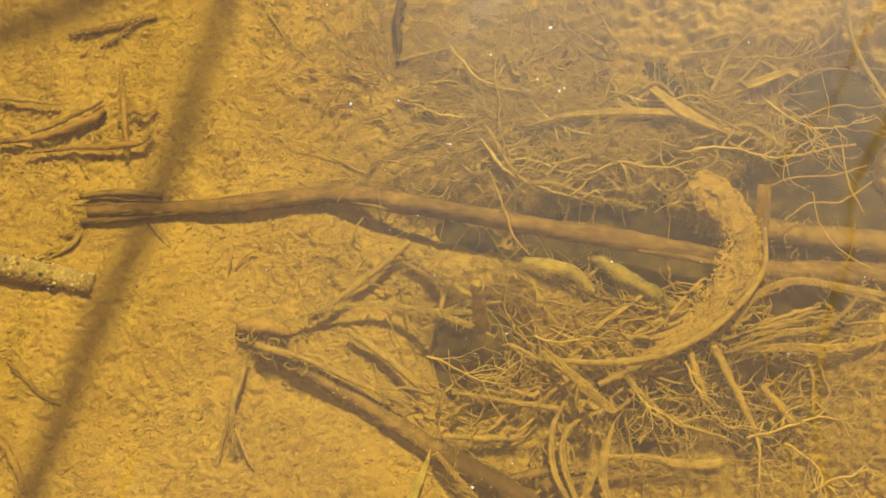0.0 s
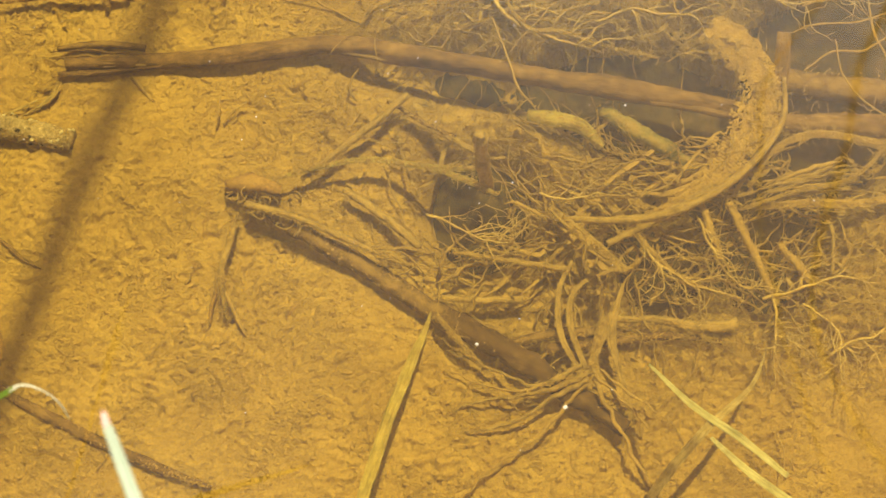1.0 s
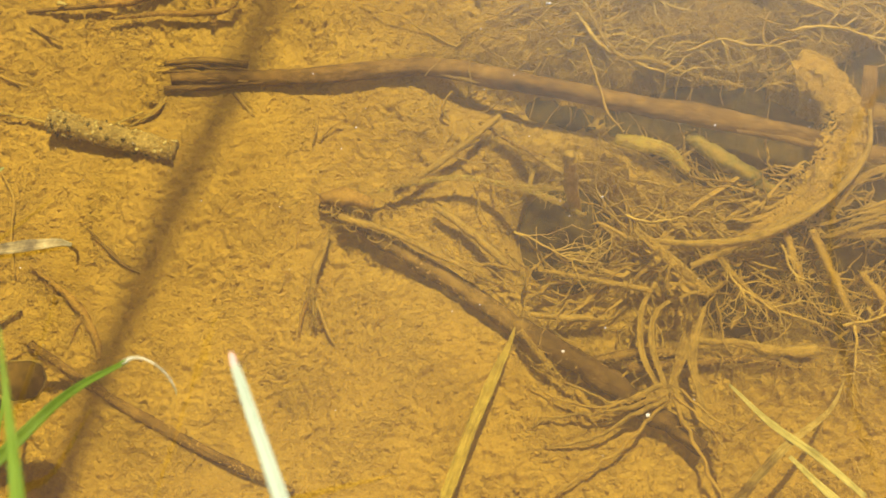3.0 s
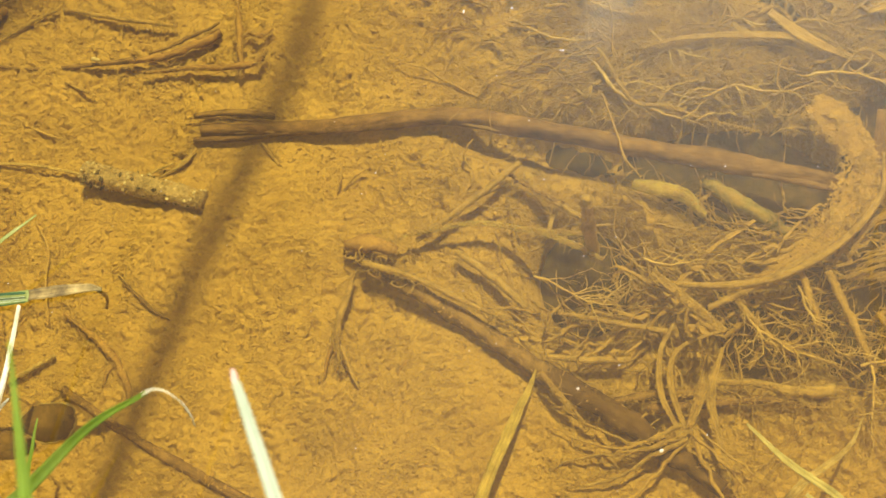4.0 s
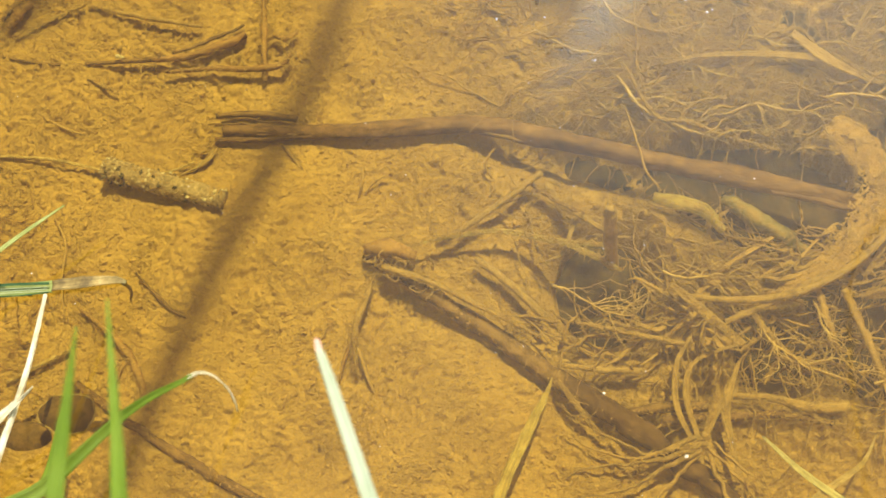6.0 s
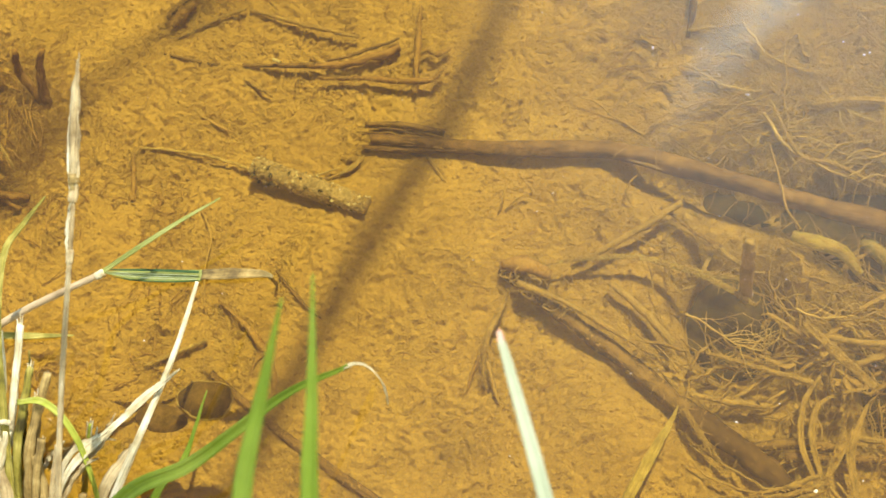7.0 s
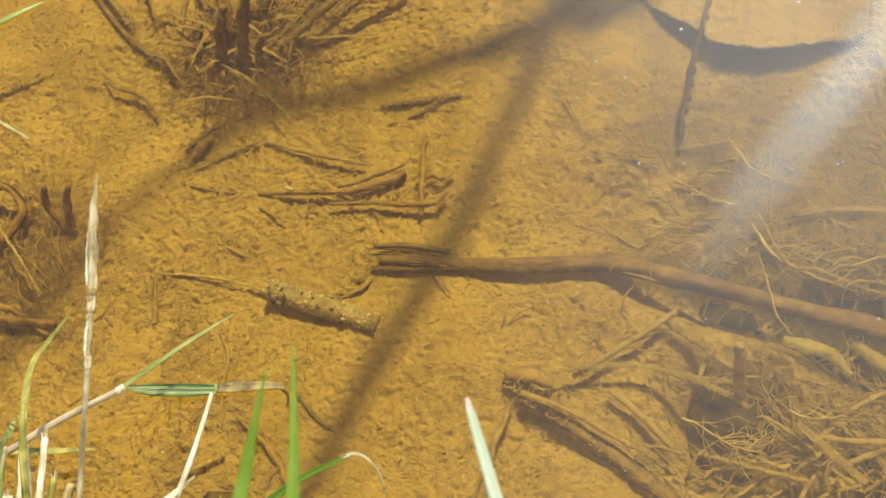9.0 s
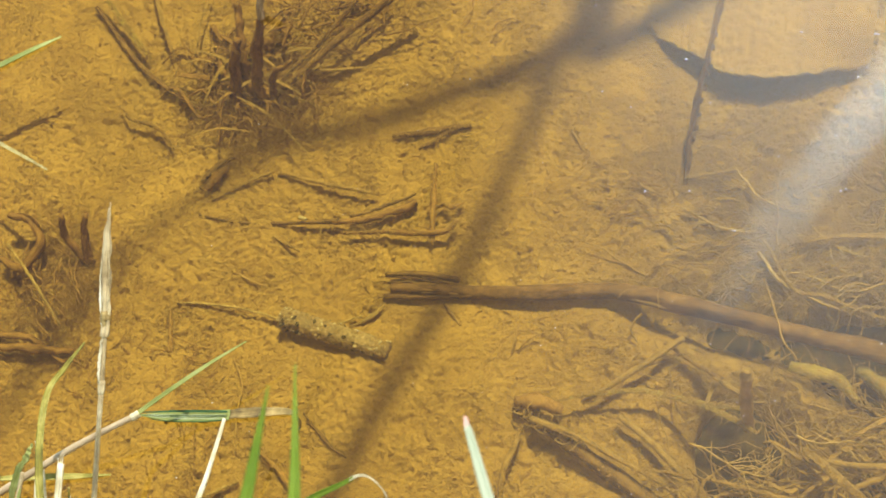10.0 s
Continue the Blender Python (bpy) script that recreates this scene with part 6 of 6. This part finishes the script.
floating = thing("floating_grass_leaf", "folded grey-green grass leaf floating with a brown dead tip", "grass leaf")
part("leaf_blade", blade(W([(-45.8, -61.4, 45.2), (-38, -61.6, 45.4), (-28, -61.4, 45.4), (-19.3, -60.6, 45.2)]), [0.4, 2.6, 3.3, 3.0], 0.35, 0.3, 30), GREEN_PALE, floating)
part("fold", blade(W([(-45, -61.0, 46.3), (-36, -60.7, 46.8), (-27, -60.4, 46.8), (-19.6, -60.2, 46.4)]), [0.2, 0.5, 0.6, 0.5], 0.3, 0.25, 26), GREEN_DARK, floating, "dark green folded crease")
part("edge", blade(W([(-43, -62.6, 45.7), (-36, -63.2, 45.9), (-27, -63.0, 45.9), (-19.6, -62.2, 45.7)]), [0.1, 0.25, 0.3, 0.25], 0.3, 0.2, 26), GREEN_DARK, floating, "dark green edge")
for shift in (0.0, 0.55, 1.05):
    part("rib", tube(W([(-43, -61.5 - 0.4 * shift, 46.2), (-34, -61.5 - shift, 46.5), (-26, -61.3 - shift, 46.5), (-19.8, -61.0 - shift, 46.1)]), [0.03, 0.06, 0.06, 0.04], 5, 26, 0.1), LEAF_RIB, floating, "pale raised rib")
part("dead_tip", blade(W([(-19.3, -60.5, 45.3), (-12, -59.8, 45.5), (-4, -59.2, 45.2), (-0.6, -59.6, 44.8)]), [2.6, 3.0, 2.0, 0.8], 0.3, 0.3, 24, ripple=0.4), DRY_BROWN, floating, "brown dead leaf tip")
part("rag", blade(W([(-2, -59.4, 44.9), (0, -61, 43), (-0.6, -63.4, 41)]), [0.9, 0.8, 0.4], 0.3, 0.25, 14, ripple=0.4), DRY_BROWN, floating)
reed = thing("leaning_grass_stem", "pinkish grass stem leaning low over the water", "grass stem")
part("stem", tube(W([(-112, -108, 30), (-92, -93, 45), (-66.2, -77.3, 50.5), (-52, -70.2, 53.2), (-40.5, -65, 55)]), [1.1, 1.0, 0.95, 0.9, 0.8], 8, 40, 0.08), PINK_STEM, reed)
part("node_ring", tube(W([(-42, -65.8, 54.8), (-40.2, -64.8, 55.1)]), [1.1, 1.0], 8, 4, 0.2), DRY_PALE, reed)
part("side_leaf", blade(W([(-41.5, -65.4, 55), (-33, -59, 56), (-23, -51.4, 56.4), (-13.3, -44.2, 56)]), [1.2, 1.3, 1.0, 0.3], 0.6, 0.25, 30), GREEN_PALE, reed, "narrow pale green leaf")


def tussock():
    ob = thing("grass_tussock", "tussock of broken dry stems and leaves at the bank", "grass tussock")
    part("bent_stem", tube(W([(-12.2, -67.4, 60.4), (-13.6, -77, 59.4), (-15.8, -88, 58), (-20.8, -106.6, 56), (-30, -126, 46), (-38, -142, 30)]), [0.45, 0.6, 0.7, 0.9, 1.2, 1.3], 8, 40, 0.12), DRY_PALE, ob)
    part("leaf", blade(W([(-47.6, -54, 76), (-52, -60.5, 75), (-56.5, -68, 73), (-55.4, -84.3, 70), (-54.5, -105, 58), (-56, -135, 34)]), [0.4, 1.5, 1.9, 2.2, 2.2, 2.0], 0.6, 0.25, 40), OLIVE, ob, "olive green leaf with dark spots")
    for pts, rr, m in (([(-62, -136, 26), (-58.6, -107.9, 52), (-56.8, -95.9, 60), (-58.4, -84, 64)], [1.5, 1.5, 1.3, 0.8], DRY_PALE), ([(-62, -134, 28), (-57.3, -113.7, 48), (-55.4, -104, 54), (-53.9, -81.9, 63)], [1.2, 1.1, 1.0, 0.8], DRY_PALE),
                       ([(-58, -135, 26), (-53.7, -112.6, 50), (-50.3, -91.3, 60)], [1.2, 1.1, 0.9], OLIVE), ([(-55, -135, 26), (-50.6, -112.3, 50), (-45.4, -92.3, 60)], [1.2, 1.2, 1.0], DRY_BROWN),
                       ([(-63, -138, 24), (-60.9, -118.5, 48), (-59.8, -106.4, 56)], [1.9, 1.9, 1.6], DRY_PALE), ([(-63, -136, 26), (-58.6, -118.3, 48), (-54.5, -105.9, 56)], [1.3, 1.3, 1.1], DRY_PALE),
                       ([(-70, -105.6, 58), (-61.5, -105, 58.4), (-53, -104.2, 58)], [0.7, 0.75, 0.7], DRY_PALE), ([(-72, -132, 28), (-70, -104, 50), (-66, -84, 61)], [1.0, 1.0, 0.5], DRY),
                       ([(-52, -137, 26), (-48.6, -120, 46), (-46, -107, 55)], [1.0, 1.0, 0.9], DRY_BROWN), ([(-66, -138, 24), (-65, -120, 46), (-64.4, -102, 57)], [1.6, 1.5, 1.2], DRY), ([(-49, -138, 24), (-47.6, -122, 42), (-48.5, -110, 51)], [1.4, 1.4, 1.2], DRY_BROWN),
                       ([(-56, -139, 24), (-56.4, -124, 42), (-57.4, -112, 52)], [1.7, 1.8, 1.5], DRY), ([(-44, -139, 24), (-40, -126, 38), (-37.4, -117, 45)], [1.0, 1.1, 0.8], DRY_BROWN), ([(-68, -130, 30), (-69, -118, 46), (-71, -98, 56)], [1.5, 1.5, 1.2], DRY_PALE), ([(-47, -137, 26), (-44, -120, 46), (-41.5, -108, 55)], [0.8, 0.8, 0.5], DRY)):
        part("broken_stem", tube(W(pts), rr, 10, 36, 0.45, jag=0.0002), m, ob)
    for pts, rr, m in (
                       ([(-61.2, -77.6, 64), (-60.5, -92.8, 58), (-63.7, -107.3, 48), (-68.9, -119.1, 36)], [0.7, 0.9, 1.0, 1.1], DRY_PALE),
                       ([(-54.7, -81.1, 62), (-55.2, -93.5, 57), (-58.2, -104.5, 50), (-65.7, -118.8, 36)], [0.6, 0.7, 0.8, 0.9], DRY_PALE),
                       ([(-50.2, -90.9, 60), (-52.1, -98.6, 56), (-55.9, -106.8, 49), (-61.6, -118.4, 36)], [0.7, 0.8, 0.9, 0.9], OLIVE),
                       ([(-49.0, -96.6, 56), (-50.7, -102.9, 52), (-54.3, -112.4, 44), (-58.1, -119.4, 36)], [0.6, 0.8, 0.8, 0.8], DRY_BROWN),
                       ([(-46.2, -92.8, 58), (-49.0, -98.4, 54), (-51.7, -106.2, 48), (-56.0, -117.8, 36)], [0.7, 0.9, 0.9, 0.9], DRY_BROWN),
                       ([(-62.1, -96.4, 60), (-62.4, -106.8, 52), (-65.7, -119.2, 38)], [1.4, 1.6, 1.6], DRY_PALE),
                       ([(-55.7, -105.3, 55), (-59.2, -112.5, 48), (-65.8, -121.7, 36)], [1.3, 1.5, 1.5], DRY_PALE),
                       ([(-48.3, -106.4, 50), (-51.3, -112.1, 44), (-54.4, -119.0, 36)], [0.6, 0.8, 0.8], DRY),
                       ([(-35.7, -101.6, 52), (-38.2, -107.2, 46), (-42.2, -116.3, 36)], [0.5, 0.7, 0.7], LIME),
                       ([(-54.4, -111.1, 50), (-57.5, -115.6, 44), (-61.0, -122.6, 36)], [0.9, 1.1, 1.1], DRY)):
        part("broken_stem", tube(W(pts), rr, 10, 40, 0.5, jag=0.0002), m, ob)
        top = W(pts)
        for k in range(3):
            off = Vector((0.0006 * (k - 1), 0.0005 * (k % 2), 0.0004))
            part("splinter", tube([top[0] + off * 1.6 + (top[0] - top[1]) * (0.05 + 0.04 * k), top[0] + off, top[0].lerp(top[1], 0.5) + off], [0.06, 0.2, 0.1], 5, 12, 0.4), DRY_PALE, ob)
    for pts, ww, m in (
                       ([(-11.0, -89.2, 62), (-19.9, -95.3, 59), (-28.0, -102.4, 55), (-36.7, -108.9, 48), (-48.6, -117.0, 36)], [0.25, 1.2, 2.0, 2.4, 2.2], DRY_PALE),
                       ([(-27.1, -99.7, 57), (-30.3, -103.3, 54), (-38.3, -108.5, 48), (-49.3, -116.1, 38)], [0.3, 1.2, 1.6, 1.6], DRY),
                       ([(-31.7, -103.1, 56), (-32.9, -105.7, 53), (-37.3, -109.0, 48)], [0.2, 0.8, 0.6], DRY_PALE),
                       ([(-28.2, -104.8, 52), (-32.7, -104.9, 52), (-39.3, -106.6, 50), (-50.0, -111.5, 42)], [0.3, 1.2, 1.4, 1.2], DRY),
                       ([(-21.3, -105.2, 55), (-25.0, -108.3, 50), (-29.4, -112.2, 44), (-34.5, -116.9, 36)], [1.0, 2.4, 3.2, 3.2], DRY_PALE),
                       ([(-22.8, -105.9, 54), (-27.7, -109.1, 49), (-33.5, -114.1, 42), (-38.0, -118.7, 36)], [0.6, 1.6, 2.2, 2.2], DRY),
                       ([(-64.6, -76.5, 62), (-66.1, -79.8, 61), (-71.0, -84.3, 56), (-77.3, -93.4, 46)], [0.6, 2.2, 2.8, 2.6], GREEN_PALE),
                       ([(-40.7, -107.3, 50), (-46.6, -108.5, 47), (-53.7, -111.9, 42)], [0.3, 1.6, 1.6], DRY_BROWN),
                       ([(-41.4, -106.3, 52), (-48.2, -110.4, 46), (-54.4, -115.2, 38)], [0.3, 1.3, 1.5], DRY_PALE),
                       ([(-51.0, -87.3, 61), (-52.7, -94.4, 56), (-54.3, -104.1, 50), (-59.0, -115.7, 38)], [0.3, 1.0, 1.4, 1.4], OLIVE)):
        part("torn_leaf", blade(W(pts), ww, 0.55, 0.22, 60, ripple=0.7, ragged=0.5), m, ob)
    for pts, ww, m in (([(-11.4, -89, 61.2), (-21.2, -98.3, 59), (-30.8, -106.5, 56), (-40.6, -115.4, 50), (-52, -132, 32)], [0.25, 1.2, 1.9, 2.2, 2.0], DRY_PALE),
                       ([(-20, -105, 56), (-24, -110, 54), (-30, -117, 49), (-42, -136, 28)], [0.8, 2.6, 3.4, 2.6], DRY),
                       ([(-52.5, -99.6, 58.8), (-44.1, -99.4, 60.2), (-36.6, -105.2, 57), (-32.1, -115.9, 50), (-33, -130, 36)], [1.3, 1.7, 1.5, 1.3, 1.1], LIME),
                       ([(-27, -103.4, 57), (-33, -106.4, 55.4), (-40, -111.4, 52), (-50, -126, 38)], [0.3, 1.2, 1.6, 1.6], DRY_PALE),
                       ([(-30, -110, 55), (-36, -113, 52), (-46, -124, 42)], [0.3, 1.4, 1.6], DRY),
                       ([(-66, -88, 60), (-65.5, -96, 59), (-64.5, -110, 52), (-64, -132, 30)], [0.4, 2.0, 2.6, 2.2], GREEN_PALE),
                       ([(-2.1, -94.1, 64), (-7.3, -110, 58), (-13.5, -115.1, 54), (-24, -130, 42)], [0.25, 1.5, 2.2, 2.2], GREEN)):
        part("leaf", blade(W(pts), ww, 0.5, 0.25, 34, ripple=0.5), m, ob)


tussock()
air_blade("floating_olive_leaf", [(-84, -81, 45.4), (-75.7, -80.4, 46), (-62, -79.4, 45.4), (-50.6, -78.2, 44.6)], [1.2, 2.0, 1.7, 0.4], OLIVE, "narrow olive leaf lying on the water", "grass leaf", fold=0.3)
air_blade("floating_green_leaf", [(-139, 52.4, 45), (-129, 57.4, 45), (-118, 63, 45), (-109.6, 67.4, 44.6)], [1.8, 2.2, 1.7, 0.5], GREEN_PALE, "pale green leaf floating on the water", "grass leaf", fold=0.2)
air_blade("floating_straw", [(-132, 33.4, 44.6), (-120.3, 27.6, 44.8), (-109, 22, 44.8), (-99.8, 17.4, 44.4)], [0.9, 1.1, 1.0, 0.5], YELLOW, "thin yellow straw floating on the water", "straw", fold=0.3)


def speck(name, x, y, r, material, label, category, flat=0.5):
    bm = bmesh.new()
    bmesh.ops.create_icosphere(bm, subdivisions=2, radius=r / 1000, matrix=Matrix.Diagonal((1, 0.8, flat, 1)))
    for v in bm.verts:
        v.co *= 1 + 0.3 * noise.noise(v.co * 1500 + Vector((x, y, 0)))
    ob = single(name, bm, material, label, category)
    ob.location = (x / 1000, y / 1000, WATER_Z)
    return ob


speck("floating_seed", 112.6, -86, 0.36, PALE_SPECK, "pale yellow seed floating on the water", "seed")
speck("floating_husk", 130, -99.4, 0.45, PALE_SPECK, "white torn husk floating on the water", "husk", 0.4)
for x, y, r in ((-25.8, -56.9, 0.55), (-31.2, -78, 0.6), (-13.2, -64.6, 0.45), (85.3, 4.7, 0.55), (134.5, 3.7, 0.8), (120.8, -52.7, 0.5), (108.4, -7.1, 0.45), (121.4, -81.2, 0.4), (142.3, 50.8, 1.0),
                (144.6, -37.8, 0.5), (65.6, -34.3, 0.45), (62.4, -39.2, 0.4), (177.7, 11.6, 0.6), (101.3, -23.9, 0.45), (150.3, 8.7, 0.5),
                (142.9, 50.6, 0.7), (135.7, 4.3, 0.7), (133.0, 19.6, 1.1), (109.0, -7.2, 0.7), (85.3, 5.1, 0.7), (96.8, 4.7, 0.7), (79.3, 31.2, 0.7), (70.9, 36.7, 0.7), (105.6, 41.5, 0.7), (93.1, 45.8, 1.1), (100.5, 31.5, 0.7), (138.1, 37.4, 1.1), (123.4, 52.7, 1.1), (66.1, 66.0, 0.7), (129.6, 7.1, 0.7), (140.2, 40.6, 0.7), (118.9, 14.3, 0.7)):
    tagged(speck("floating_bubble", x, y, r * 0.42, BUBBLE, "tiny shiny bubble on the water surface", "bubble", 0.8), group="bubbles on the water")
bm = bmesh.new()
for _ in range(80):
    bmesh.ops.create_icosphere(bm, subdivisions=1, radius=R.uniform(0.00008, 0.00018), matrix=Matrix.Translation((R.gauss(0.09, 0.07), R.gauss(0, 0.06), WATER_Z)))
single("surface_dust", bm, BUBBLE, "fine shiny dust and bubbles on the water surface", "dust", kind="stuff")


# ---- unseen tall reeds, placed for the lines of shade they cast on the bed ----
def shading_reed(shade, rise, radii, bows, foot):
    """A stalk whose shade falls along the given line on the bed (millimetres); rise: its distance up the sun's rays from start to end;
    bows: further (x, y, rise) of the same kind on its way down to its foot."""
    pts = []
    for k, (x, y) in enumerate(shade):
        s = k / (len(shade) - 1)
        pts.append(Vector((x / 1000, y / 1000, bed0(x / 1000, y / 1000))) + SUN * (rise[0] + (rise[1] - rise[0]) * s))
    low = [Vector((x / 1000, y / 1000, 0)) + SUN * r for x, y, r in bows]
    pts = [Vector(foot)] + low[::-1] + pts
    pts.append(pts[-1] + (pts[-1] - pts[-2]).normalized() * 0.3)
    ob = thing("shading_reed", "unseen tall dry reed stalk placed to shade the bed", "reed", "tall reeds")
    part("stalk", tube(pts, [radii[0]] * (1 + len(bows)) + [*radii, radii[-1]], 8, 90, 0.1), DRY, ob)
    return ob


shading_reed([(-30, -120), (-5, -53), (24, 15), (62, 125)], (1.25, 1.6), [3.4, 3.4, 3.4, 3.2], [(-60, -210, 1.22), (-30, -420, 1.0)], (0.62, -0.62, 0.1))
reed_far = shading_reed([(-95, -8), (-68, 25), (-47, 43), (-23, 51), (5, 61), (38, 74), (54, 88), (60, 118)], (1.6, 1.2), [2.2, 2.2, 3.0, 3.8, 4.4, 4.6, 6.4, 7.0], [(-140, -90, 1.6), (-220, -260, 1.5), (-60, -600, 1.2)], (0.6, -0.6, 0.1))
side = [Vector((x / 1000, y / 1000, bed0(x / 1000, y / 1000))) + SUN * r for x, y, r in ((52.5, 72.8, 1.24), (63.3, 82.1, 1.23), (79.4, 90.5, 1.22), (99.5, 101.6, 1.21))]
part("side_stalk", tube(side, [3.0, 4.6, 4.2, 3.0], 8, 40, 0.1), DRY, reed_far)
